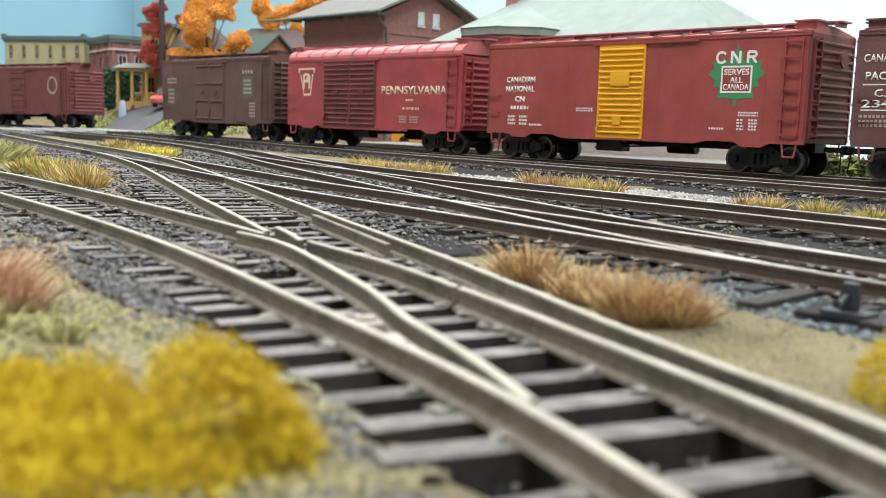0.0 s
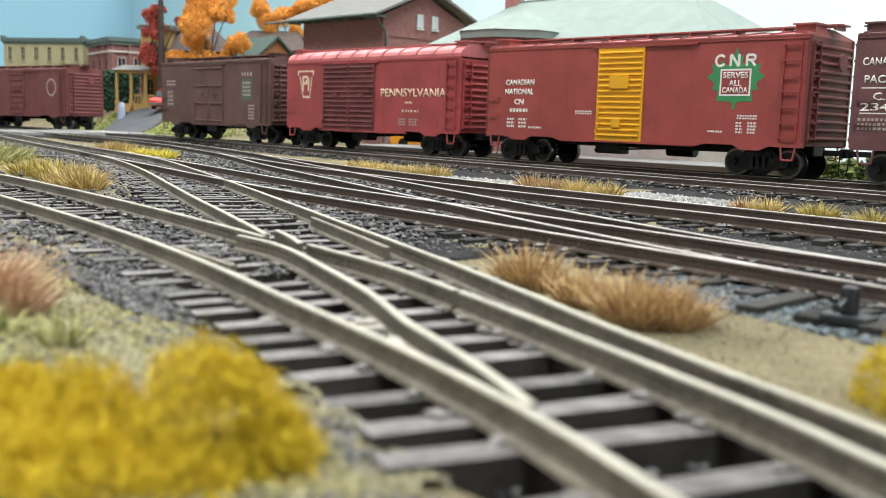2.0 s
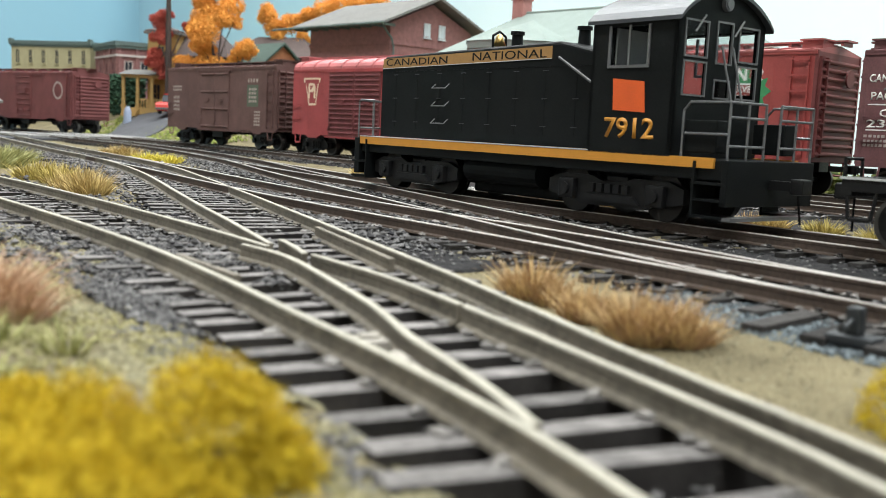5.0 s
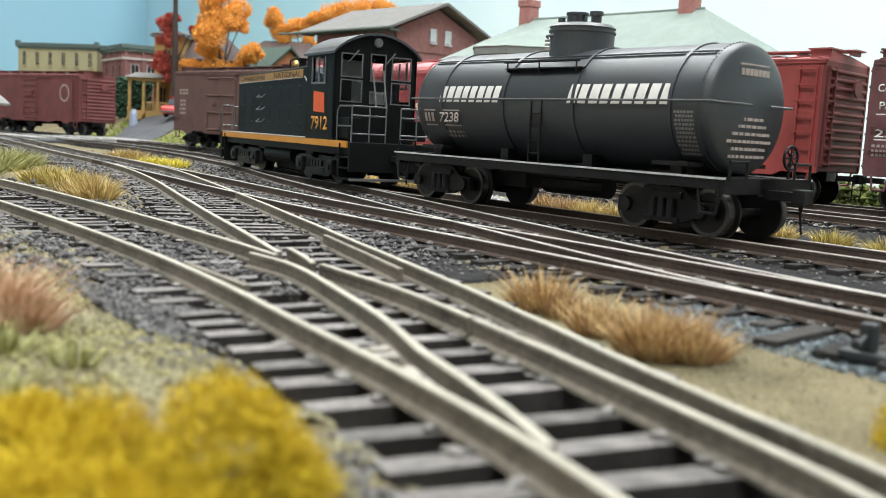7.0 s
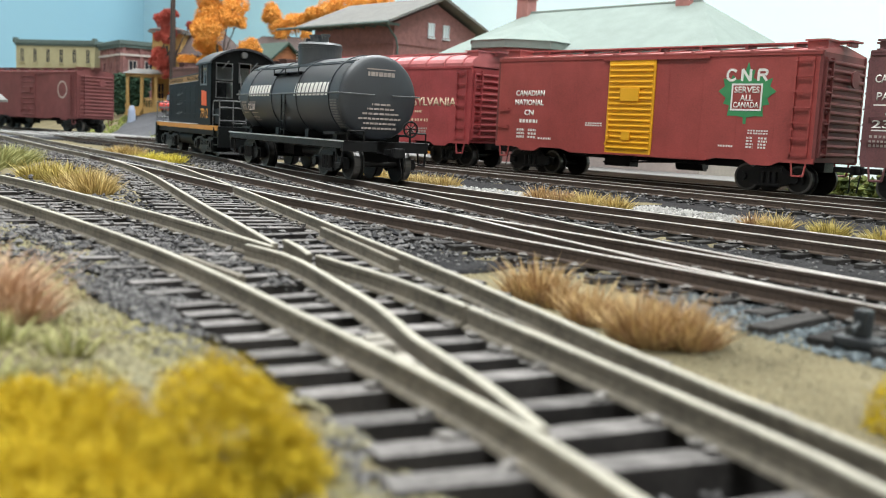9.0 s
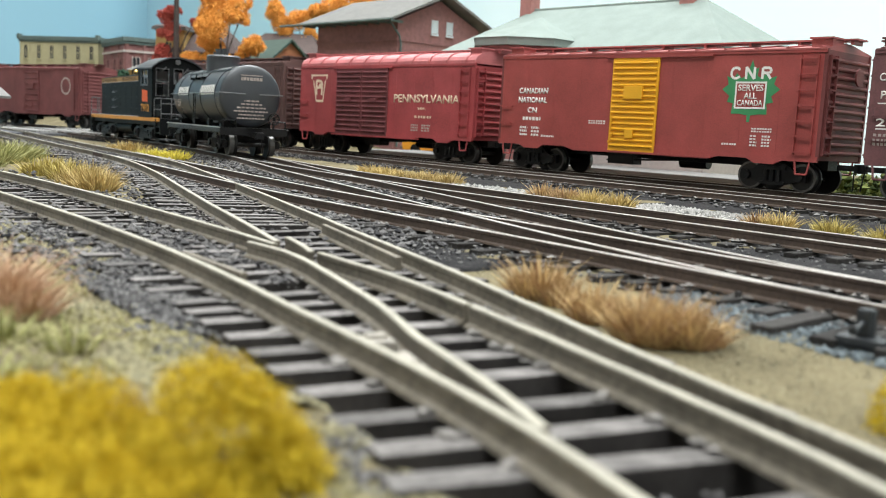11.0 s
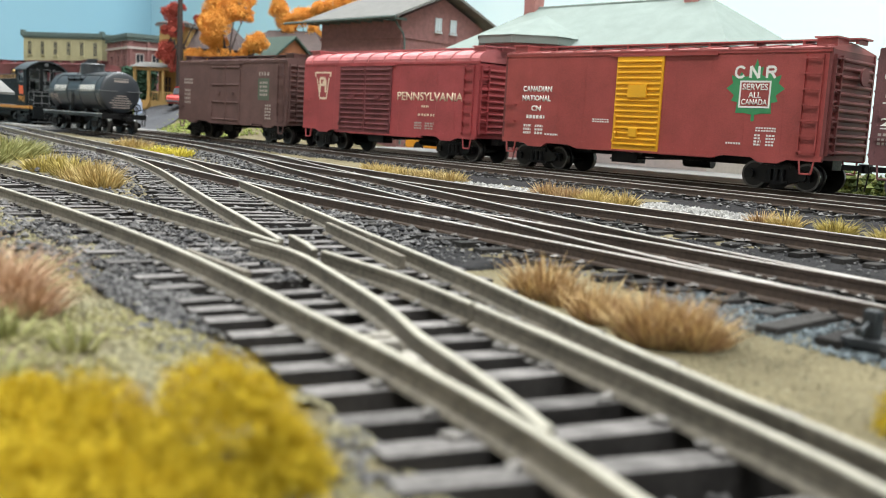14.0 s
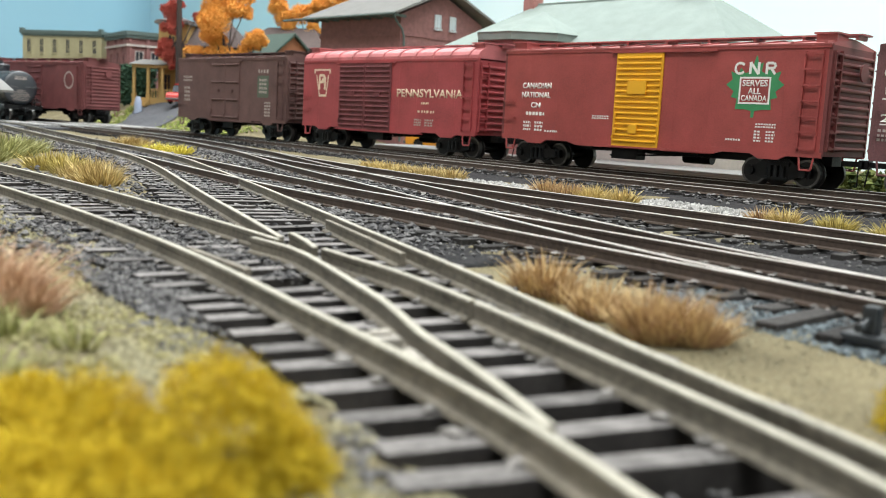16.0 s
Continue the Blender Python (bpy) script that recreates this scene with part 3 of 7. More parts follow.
        for k in range(11):
            x = -h + 6 + (length - 12) * k / 10
            part("roof_rib", prism(B(), arc(0.65) + [(-w, z1 - 1.0), (w, z1 - 1.0)], x - 0.5, x + 0.5, "x"), roof_paint, cover)
        walkz = z1 + 6.5
    bm = B()
    for k in (-2.6, 0.0, 2.6):
        box(bm, -h - 4.0, h + 4.0, k - 1.2, k + 1.2, walkz, walkz + 0.55)
    for k in range(9):
        x = -h - 2 + (length + 4) * k / 8
        box(bm, x - 0.5, x + 0.5, -3.4, 3.4, walkz - 1.3, walkz)
    part("running_board", bm, roof_paint, root)
    for d in (-1, 1):
        bm = boxes((d * (h - 4) - 4, d * (h - 4) + 4, -13.0, -3.9, walkz - 0.1, walkz + 0.45))
        box(bm, d * (h - 4) - 3.5, d * (h - 4) + 3.5, -12.0, -4.0, z1 + 0.4, walkz)
        part("end_walkway", bm, roof_paint, root)
    # doors on both sides
    for a, b in doors:
        for s in (-1, 1):
            yy = s * (w + 0.35)
            bm = boxes((a, b, min(s * w, s * (w + 0.7)), max(s * w, s * (w + 0.7)), z0 - 0.9, z1 - 1.7), bevel=0.15)
            door = part("door", bm, door_paint, root, "ribbed sliding door")
            for k in range(door_ribs):
                zz = z0 + 1.2 + (z1 - z0 - 5.0) * k / max(1, door_ribs - 1)
                part("rib", prism(B(), [(s * (w + 0.7), zz - 0.55), (s * (w + 1.35), zz - 0.15), (s * (w + 1.35), zz + 0.15), (s * (w + 0.7), zz + 0.55)], a + 0.8, b - 0.8, "x"), door_paint, door)
            box_dims = (a + (b - a) * 0.30, a + (b - a) * 0.70, min(s * (w + 0.7), s * (w + 1.7)), max(s * (w + 0.7), s * (w + 1.7)))
            bm = B()
            if len(doors) == 1 and door_ribs:
                box(bm, *box_dims, z0 + 18.8, z0 + 23.6, bevel=0.15)
                box(bm, a + (b - a) * 0.38, a + (b - a) * 0.56, box_dims[2], box_dims[3], z0 + 4.2, z0 + 7.4, bevel=0.1)
            else:
                box(bm, a + (b - a) * 0.42, a + (b - a) * 0.62, box_dims[2], box_dims[3], z0 + 16.0, z0 + 17.6, bevel=0.1)
            rod(bm, (a + 0.5, s * (w + 1.6), z0 + 2.2), (a + 2.6, s * (w + 1.6), z0 + 6.0), 0.3)
            rod(bm, (a + 1.4, s * (w + 1.5), z0 + 7.0), (a + 1.4, s * (w + 1.5), z0 + 12.0), 0.3)
            part("door_hardware", bm, door_paint, door)
    for s in (-1, 1):
        if doors:
            a, b = doors[0][0], doors[-1][1]
            part("door_track", boxes((a - 3, b + 22 if len(doors) == 1 else b + 3, min(s * w, s * (w + 1.0)), max(s * w, s * (w + 1.0)), z1 - 1.9, z1 - 1.1)), paint, root)
            part("door_track", boxes((a - 3, b + 24, min(s * w, s * (w + 0.9)), max(s * w, s * (w + 0.9)), z0 - 1.4, z0 - 0.8)), paint, root)
        ladder(root, s * 0 + (h - 8.3 if s < 0 else -h + 2.4), (h - 2.4 if s < 0 else -h + 8.3), z0 + 2.5, z1 - 3.0, s * w, ladder_n, paint, s)
        bm = B()
        e = -1 if s < 0 else 1
        for zz in (z0 + 8.0, z0 + 15.0):
            box(bm, e * (h - 4.0) - 3.0, e * (h - 4.0) + 3.0, min(s * (w + 0.7), s * (w + 1.2)), max(s * (w + 0.7), s * (w + 1.2)), zz - 0.25, zz + 0.25)
            for q in (-2.8, 2.8):
                box(bm, e * (h - 4.0) + q - 0.2, e * (h - 4.0) + q + 0.2, min(s * w, s * (w + 1.1)), max(s * w, s * (w + 1.1)), zz - 0.2, zz + 0.2)
        part("grab_iron", bm, paint, root)
        for e in (-1, 1):
            stirrup(root, e * (h - 5.0), s * w, z0 - 0.2, paint)
    # under the floor
    bm = boxes((-h + 2, h - 2, -3.5, 3.5, 7.6, z0 + 0.2), (-18, -6, -9, -3, 5.0, 9.0), bevel=0.2)
    rod(bm, (6, 6.5, 7.0), (18, 6.5, 7.0), 2.2, 12)
    rod(bm, (-20, -7, 6.2), (24, -10, 8.5), 0.35)
    for x in (-24, 0, 24):
        box(bm, x - 0.8, x + 0.8, -15, 15, 8.6, z0 + 0.2)
    part("underframe", bm, M_TRUCK, root)
    rod_bm = rod(B(), (h + 1.6, 5, z1 - 8), (h + 2.2, 5, z1 - 8), 3.0, 16)
    part("brake_wheel", rod_bm, end_paint, root)
    for x in (-h + 17, h - 17):
        freight_truck(root, x)
    return root


SIDE = -16.2 - 0.4


def maple_leaf(parent, cx, cz, w, hgt, y):
    """A leaf outline with pointed lobes."""
    half = [(0, 1.0), (0.10, 0.72), (0.24, 0.78), (0.20, 0.52), (0.34, 0.46), (0.52, 0.62), (0.60, 0.44), (0.86, 0.52), (0.78, 0.28), (1.0, 0.12), (0.72, -0.08), (0.80, -0.26), (0.58, -0.30), (0.62, -0.62), (0.30, -0.62), (0.06, -0.66), (0.05, -0.86)]
    prof = [(cx + a * w / 2, cz + b * hgt / 2) for a, b in half] + [(cx - a * w / 2, cz + b * hgt / 2) for a, b in half[::-1] if a > 0]
    bm = B()
    vs = [bm.verts.new((x, y, z)) for x, z in prof]
    f = bm.faces.new(vs)
    r = bmesh.ops.extrude_face_region(bm, geom=[f])
    for v in r["geom"]:
        if isinstance(v, bmesh.types.BMVert):
            v.co.y -= 0.06
    bmesh.ops.recalc_face_normals(bm, faces=bm.faces)
    part("leaf_emblem", bm, M_GREEN, parent, "green maple leaf emblem")


def square_frame(parent, x0, x1, z0, z1, y, t, material):
    bm = boxes((x0, x1, y - 0.06, y, z1 - t, z1), (x0, x1, y - 0.06, y, z0, z0 + t), (x0, x0 + t, y - 0.06, y, z0 + t, z1 - t), (x1 - t, x1, y - 0.06, y, z0 + t, z1 - t))
    part("emblem_frame", bm, material, parent)


def initials(parent, x, z, w, h, y, shape, material):
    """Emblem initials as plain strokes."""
    t = w * 0.21

    def bar(a, b):
        bm = B()
        a, b = Vector((a[0], 0, a[1])), Vector((b[0], 0, b[1]))
        d = (b - a).normalized()
        n = Vector((-d.z, 0, d.x)) * t / 2
        prism(bm, [((a - n).x, (a - n).z), ((b - n).x, (b - n).z), ((b + n).x, (b + n).z), ((a + n).x, (a + n).z)], y, y - 0.07, "y")
        part("emblem_stroke", bm, material, parent)

    for stroke in shape:
        for a, b in zip(stroke, stroke[1:]):
            y -= 0.004
            bar((x + a[0] * w, z + a[1] * h), (x + b[0] * w, z + b[1] * h))


ROUND = [(0.42, 0.28), (0.2, 0.44), (-0.15, 0.44), (-0.38, 0.2), (-0.38, -0.2), (-0.15, -0.44), (0.2, -0.44), (0.42, -0.28)]
ZIG = [(-0.36, -0.5), (-0.36, 0.5), (0.36, -0.5), (0.36, 0.5)]
LOOP = [(-0.36, -0.5), (-0.36, 0.42), (0.22, 0.42), (0.36, 0.28), (0.36, 0.12), (0.22, 0.0), (-0.3, 0.0)]
LEG = [(0.02, 0.0), (0.38, -0.5)]


def red_boxcar_with_yellow_door():
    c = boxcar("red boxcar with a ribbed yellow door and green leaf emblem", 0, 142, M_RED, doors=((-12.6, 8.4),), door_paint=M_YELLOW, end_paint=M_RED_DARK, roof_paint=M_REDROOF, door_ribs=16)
    y = SIDE + 0.35
    words(c, "CANADIAN", -60.7, -45, 31.4, 33.8, y, M_WHITE, bold=0.03)
    words(c, "NATIONAL", -60.9, -45.3, 27.6, 30.0, y, M_WHITE, bold=0.03)
    words(c, "CN", -55.6, -50.4, 23.5, 25.8, y, M_WHITE, bold=0.03)
    bars(c, -58, -48.2, 20.0, 22.3, y, M_WHITE, 1, 5, 3)
    bars(c, -59.3, -55.2, 13.8, 18.2, y, M_WHITE, 3, 3, 4)
    bars(c, -53.0, -48.6, 13.8, 18.2, y, M_WHITE, 3, 3, 5)
    bars(c, -47.4, -40.6, 13.6, 14.9, y, M_WHITE, 1, 5, 6)
    bars(c, -23.2, -15, 19.9, 21.6, y, M_WHITE, 2, 6, 7)
    maple_leaf(c, 45.3, 32.4, 21.6, 22.6, y)
    bm = boxes((39.6, 51.2, y - 0.09, y, 27.2, 36.4))
    part("emblem_panel", bm, M_RED, c)
    square_frame(c, 39.6, 51.2, 27.2, 36.4, y - 0.095, 0.6, M_WHITE)
    words(c, "SERVES", 40.7, 50.1, 33.2, 35.4, y - 0.1, M_WHITE, bold=0.02)
    words(c, "ALL", 43.0, 47.8, 30.6, 32.6, y - 0.1, M_WHITE, bold=0.02)
    words(c, "CANADA", 40.6, 50.2, 28.2, 30.2, y - 0.1, M_WHITE, bold=0.02)
    initials(c, 39.2, 39.3, 4.0, 4.0, y - 0.07, [ROUND], M_WHITE)
    initials(c, 44.8, 39.3, 4.3, 4.0, y - 0.07, [ZIG], M_WHITE)
    initials(c, 50.8, 39.3, 4.2, 4.0, y - 0.07, [LOOP, LEG], M_WHITE)
    bars(c, 46.9, 54.3, 19.2, 21.0, y, M_WHITE, 2, 7, 8)
    bars(c, 46.6, 49.2, 14.4, 18.6, y, M_WHITE, 4, 2, 9)
    bars(c, 51.0, 54.3, 14.4, 18.6, y, M_WHITE, 4, 3, 10)
    bars(c, 36.0, 42.0, 14.4, 15.5, y, M_WHITE, 1, 6, 11)
    return c


def round_roof_boxcar():
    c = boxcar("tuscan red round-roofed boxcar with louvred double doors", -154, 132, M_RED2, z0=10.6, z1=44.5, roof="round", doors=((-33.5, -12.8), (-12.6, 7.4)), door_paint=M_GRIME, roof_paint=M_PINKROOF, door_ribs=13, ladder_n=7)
    y = SIDE + 0.35
    words(c, "PENNSYLVANIA", 11.8, 57.2, 26.4, 30.3, y, M_CREAM, bold=0.015)
    bars(c, 29.6, 34.6, 23.0, 24.6, y, M_CREAM, 1, 3, 21)
    bars(c, 27.4, 38.8, 19.0, 20.8, y, M_CREAM, 1, 5, 22, gap=0.45)
    bars(c, 25.0, 30.0, 13.0, 16.6, y, M_DULLWHITE, 3, 3, 23)
    bars(c, 32.5, 38.5, 13.0, 16.6, y, M_DULLWHITE, 3, 3, 24)
    # keystone shield, plain
    out = [(-56.6, 39.9), (-42.2, 39.9), (-42.2, 37.6), (-43.6, 37.2), (-45.6, 25.6), (-51.8, 25.6), (-55.0, 37.2), (-56.6, 37.6)]
    bm = B()
    prism(bm, out, y, y - 0.06, "y")
    part("emblem", bm, M_CREAM, c, "cream keystone emblem")
    bm = B()
    cx, cz = -48.9, 33.4
    prism(bm, [(cx + (a - cx) * 0.84, cz + (b - cz) * 0.86) for a, b in out], y - 0.05, y - 0.1, "y")
    part("emblem_panel", bm, M_RED2, c)
    initials(c, -49.3, 33.2, 6.5, 8.0, y - 0.1, [LOOP, [(0.4, -0.5), (0.4, 0.3), (0.0, 0.1)]], M_CREAM)
    return c


def brown_boxcar():
    c = boxcar("weathered brown boxcar with double doors and faded lettering", -298.5, 123, M_BROWN, z0=10.6, z1=46.5, doors=((-19.0, -3.0), (-2.8, 13.0)), door_ribs=4)
    y = SIDE + 0.35
    bars(c, 33.0, 43.5, 37.2, 40.5, y, M_DULLWHITE, 1, 3, 31, gap=0.5)
    part("emblem", boxes((32.2, 43.8, y - 0.06, y, 24.0, 36.4)), M_DULLGREEN, c, "faded green emblem panel")
    bars(c, 34.2, 42.0, 26.0, 35.0, y - 0.05, M_DULLWHITE, 4, 3, 32)
    bars(c, 40.0, 46.5, 13.0, 22.0, y, M_DULLWHITE, 5, 3, 33)
    bars(c, -55.0, -44.0, 32.5, 36.5, y, M_DULLWHITE, 2, 5, 34)
    bars(c, -54.0, -46.0, 20.0, 30.0, y, M_DULLWHITE, 4, 4, 35, gap=0.4)
    return c


def maroon_boxcar():
    c = boxcar("dark maroon riveted boxcar with white lettering", 157.5, 142, M_MAROON, z0=11.2, z1=46.2, doors=((-10, 10),), door_ribs=6)
    y = SIDE + 0.35
    x = -157.5
    words(c, "CANADIAN", x + 88.4, x + 102.6, 36.6, 39.1, y, M_WHITE, bold=0.02)
    words(c, "PACIFIC", x + 89.3, x + 101.6, 31.2, 33.7, y, M_WHITE, bold=0.02)
    part("lettering", boxes((x + 88.6, x + 106, y - 0.06, y, 29.6, 30.0), (x + 88.6, x + 106, y - 0.06, y, 21.8, 22.2)), M_WHITE, c)
    words(c, "C.P.", x + 92.4, x + 99, 26.0, 28.4, y, M_WHITE, bold=0.02)
    words(c, "2345", x + 88.6, x + 100.6, 22.7, 25.2, y, M_WHITE, bold=0.02)
    bars(c, x + 88.2, x + 101, 16.6, 20.8, y, M_DULLWHITE, 3, 9, 42, gap=0.35)
    bm = B()
    for k in range(22):
        for xx in (x + 87.4, x + 96):
            box(bm, xx - 0.16, xx + 0.16, y - 0.1, y + 0.2, 12.2 + k * 1.5, 12.5 + k * 1.5)
    part("rivets", bm, M_MAROON, c)
    return c


def oxide_boxcar():
    c = boxcar("oxide red boxcar with a round herald beyond the road crossing", -607, 142, M_LEFT, doors=((-10.5, 10.5),), y=-1.0, rz=9.0, door_ribs=8)
    y = SIDE + 0.35
    bm = B()
    n = 24
    for k in range(n):
        a0, a1 = 2 * math.pi * k / n, 2 * math.pi * (k + 1) / n
        prism(bm, [(50 + math.cos(a0) * 7, 33 + math.sin(a0) * 7), (50 + math.cos(a1) * 7, 33 + math.sin(a1) * 7), (50 + math.cos(a1) * 5.6, 33 + math.sin(a1) * 5.6), (50 + math.cos(a0) * 5.6, 33 + math.sin(a0) * 5.6)], y, y - 0.06, "y")
    part("emblem", bm, M_DULLWHITE, c, "faded round herald")
    return c


red_boxcar_with_yellow_door()
round_roof_boxcar()
brown_boxcar()
maroon_boxcar()
oxide_boxcar()


# ---- the switching locomotive (local x runs forward, +y is its left side) ----
def loco_truck(parent, x):
    truck = part("truck", boxes((-3, 3, -10.5, 10.5, 4.0, 8.6), (-14, 14, -5.0, 5.0, 5.4, 8.8), bevel=0.3), M_TRUCK, parent, "black locomotive truck", m=at(x, 0, 0))
    prof = [(-19, 4.0), (-19, 7.0), (-15, 8.4), (-6, 8.4), (-3, 7.4), (3, 7.4), (6, 8.4), (15, 8.4), (19, 7.0), (19, 4.0), (15.5, 3.4), (12, 3.4), (9, 2.0), (-9, 2.0), (-12, 3.4), (-15.5, 3.4)]
    bm = B()
    prism(bm, prof, 10.6, 12.0, "y")
    for s in (-1, 1):
        box(bm, s * 12.5 - 2.3, s * 12.5 + 2.3, 11.8, 13.4, 3.0, 7.4, bevel=0.3)
        rod(bm, (s * 12.5, 13.2, 5.2), (s * 12.5, 14.0, 5.2), 1.3, 12)
    prism(bm, [(-8, 3.0), (8, 3.0), (6.5, 4.6), (-6.5, 4.6)], 11.8, 13.0, "y")
    for k in range(5):
        box(bm, -5 + k * 2.4, -3.4 + k * 2.4, 11.9, 12.8, 5.0, 6.8)
    f = part("side_frame", bm, M_TRUCK, truck)
    g = new("side_frame", f.data)
    g.parent = truck
    g.matrix_basis = pose(0, 0, 0, 0, 0, 180)
    return [wheelset(truck, -12.5, 5.0, M_WHEEL), wheelset(truck, 12.5, 5.0, M_WHEEL)]


def locomotive():
    root = empty("diesel_switcher", "black diesel switching locomotive with gold stripes and arched cab roof", "locomotive")
    sets = []
    # frame, stripe, steps
    part("frame", boxes((-65, 62, -13.6, 13.6, 9.4, 13.4), (-50, 50, -6, 6, 7.0, 9.6), bevel=0.3), M_BLACK, root)
    for s in (-1, 1):
        part("stripe", boxes((-62.5, 60.5, min(s * 13.6, s * 14.2), max(s * 13.6, s * 14.2), 11.7, 13.7)), M_GOLD, root, "gold side stripe")
        part("walkway_edge", boxes((-30, 60.5, min(s * 9.0, s * 14.3), max(s * 9.0, s * 14.3), 13.75, 13.95), bevel=0.04), M_EDGE_LIT, root)
    # hood, with a sloped shoulder before the cab
    prof = [(59.0, 14.0), (59.0, 35.0), (58.2, 36.8), (-13.0, 38.2), (-29.5, 34.6), (-29.5, 14.0)]
    bm = B()
    prism(bm, prof, -8.2, 8.2, "y")
    es = [e for e in bm.edges if all(v.co.z > 34 for v in e.verts)]
    bmesh.ops.bevel(bm, geom=es, offset=0.9, segments=3, affect="EDGES", profile=0.5)
    hood = part("hood", bm, M_BLACK, root)
    for s in (-1, 1):
        bm = B()
        prism(bm, [(58.6, 33.4), (58.6, 36.1), (-11.0, 37.1), (-11.0, 34.3)], s * 8.2, s * 8.33, "y")
        part("name_band", bm, M_BAND, hood, "gold name band")
        # thin pale rod added as the highlight below the name band
        part("band_highlight", rods([(58.6, s * 8.36, 33.35), (-11.0, s * 8.36, 34.25)], 0.1), M_EDGE_LIT, hood)
        # door seams, latches and hinges
        for k in range(8):
            x = 52 - k * 10.2
            bm = B()
            box(bm, x - 0.07, x + 0.07, min(s * 8.2, s * 8.26), max(s * 8.2, s * 8.26), 16.5, 33.0)
            part("hood_door_seam", bm, M_BLACK, hood)
            for z in (18.5, 25.0, 31.5):
                part("hinge", boxes((x - 0.9, x + 0.9, min(s * 8.2, s * 8.42), max(s * 8.2, s * 8.42), z - 0.09, z + 0.09)), M_GREYROOF, hood)
        part("hood_moulding", boxes((-29, 58, min(s * 8.2, s * 8.32), max(s * 8.2, s * 8.32), 32.4, 32.65)), M_BLACK, hood)
        bm = B()
        for z in (18.3, 22.9, 27.6):
            pts = [(33.2, s * 8.2, z + 1.2), (33.2, s * 9.6, z), (27.4, s * 9.6, z), (27.4, s * 8.2, z + 1.2)]
            for a, b in zip(pts, pts[1:]):
                rod(bm, a, b, 0.16, 6)
        part("grab_iron", bm, M_EDGE, hood)
        part("handrail", rods([(-14, s * 8.9, 34.4), (-29.2, s * 10.4, 26.8)], 0.32), M_EDGE, hood, "pale sloping handrail")
    words(hood, "CANADIAN", 57, 28.5, 34.1, 36.0, 8.35, M_BLACK, flip=True, bold=0.0)
    words(hood, "NATIONAL", 18.0, -9.3, 34.5, 36.5, 8.35, M_BLACK, flip=True, bold=0.0)
    part("headlight", rod(rod(B(), (59, 0, 33), (60.5, 0, 33), 2.2, 16), (60.4, 0, 33), (60.6, 0, 33), 1.8, 16), M_EDGE, root)
    part("radiator_grille", boxes(*[(59.0, 59.6, -6.5, 6.5, 16 + k * 1.5, 16.7 + k * 1.5) for k in range(9)]), M_BLACK, root)
    # bell, stacks, roof rail
    bm = rod(B(), (17.6, 0, 38.9), (17.6, 0, 41.8), 1.8, 16, 0.7)
    part("bell", bm, M_BRASS, root, "polished brass bell", smooth=True)
    bm = rods([(17.6, -2.2, 37.4), (17.6, -2.2, 41.4), (17.6, 0, 42.6), (17.6, 2.2, 41.4), (17.6, 2.2, 37.4)], 0.32)
    part("bell_bracket", bm, M_BLACK, root)
    for x in (10.6, -13.0):
        bm = rod(rod(B(), (x, 0, 36.6), (x, 0, 41.4), 1.6, 16, 1.35), (x, 0, 41.4), (x, 0, 42.2), 1.8, 16)
        part("exhaust_stack", bm, M_BLACK, root)
    part("roof_rail", boxes((26, 38, -4.5, -3.9, 38.0, 38.6), (27, 27.6, -4.5, -3.9, 36.5, 38.2), (36.4, 37, -4.5, -3.9, 36.5, 38.2)), M_BLACK, root)
    # cab: four walls with window openings, and an arched roof
    cab = part("cab", boxes((-52, -29.5, -14.2, 14.2, 13.5, 14.5)), M_BLACK, root)
    t = 0.9

    def wall_x(s, xa, xb, holes):
        """A side wall along x with window holes (x0, x1, z0, z1)."""
        bm = B()
        y0, y1 = sorted((s * 14.2, s * (14.2 - t)))
        xs = sorted({xa, xb, *[h[0] for h in holes], *[h[1] for h in holes]})
        for a, b in zip(xs, xs[1:]):
            hs = sorted((h[2], h[3]) for h in holes if h[0] <= a and b <= h[1])
            z = 14.5
            for lo, hi in hs:
                box(bm, a, b, y0, y1, z, lo)
                z = hi
            box(bm, a, b, y0, y1, z, 40.4)
        bmesh.ops.remove_doubles(bm, verts=bm.verts, dist=1e-4)
        part("side_wall", bm, M_BLACK, cab)

    def roof_z(y):
        return 40.0 + 7.0 * math.cos(min(1.0, abs(y) / 15.4) * math.pi / 2) ** 0.72

    def wall_y(x, d, holes):
        bm = B()
        x0, x1 = sorted((x, x + d * t))
        ys = sorted({-14.2, 14.2, -11.5, -8, -4, 0, 4, 8, 11.5, *[h[0] for h in holes], *[h[1] for h in holes]})
        for a, b in zip(ys, ys[1:]):
            hs = sorted((h[2], h[3]) for h in holes if h[0] <= a and b <= h[1])
            z = 14.5
            for lo, hi in hs:
                box(bm, x0, x1, a, b, z, lo)
                z = hi
            prism(bm, [(a, z), (b, z), (b, roof_z(b) - 0.2), (a, roof_z(a) - 0.2)], x0, x1, "x")
        bmesh.ops.remove_doubles(bm, verts=bm.verts, dist=1e-4)
        part("end_wall", bm, M_BLACK, cab)

    side_holes = [(-45.0, -34.5, 31.6, 39.4)]
    wall_x(1, -52, -29.5, side_holes)
    wall_x(-1, -52, -29.5, [(-50.0, -31.5, 27.0, 40.0)])
    rear = [(4.8, 12.2, 33.2, 40.6), (4.8, 12.2, 25.6, 32.6), (-3.2, 2.2, 32.4, 41.0), (-3.2, 2.2, 25.4, 29.4), (-12.2, -5.2, 33.2, 40.6), (-12.2, -5.2, 25.6, 32.6)]
    wall_y(-52, 1, rear)
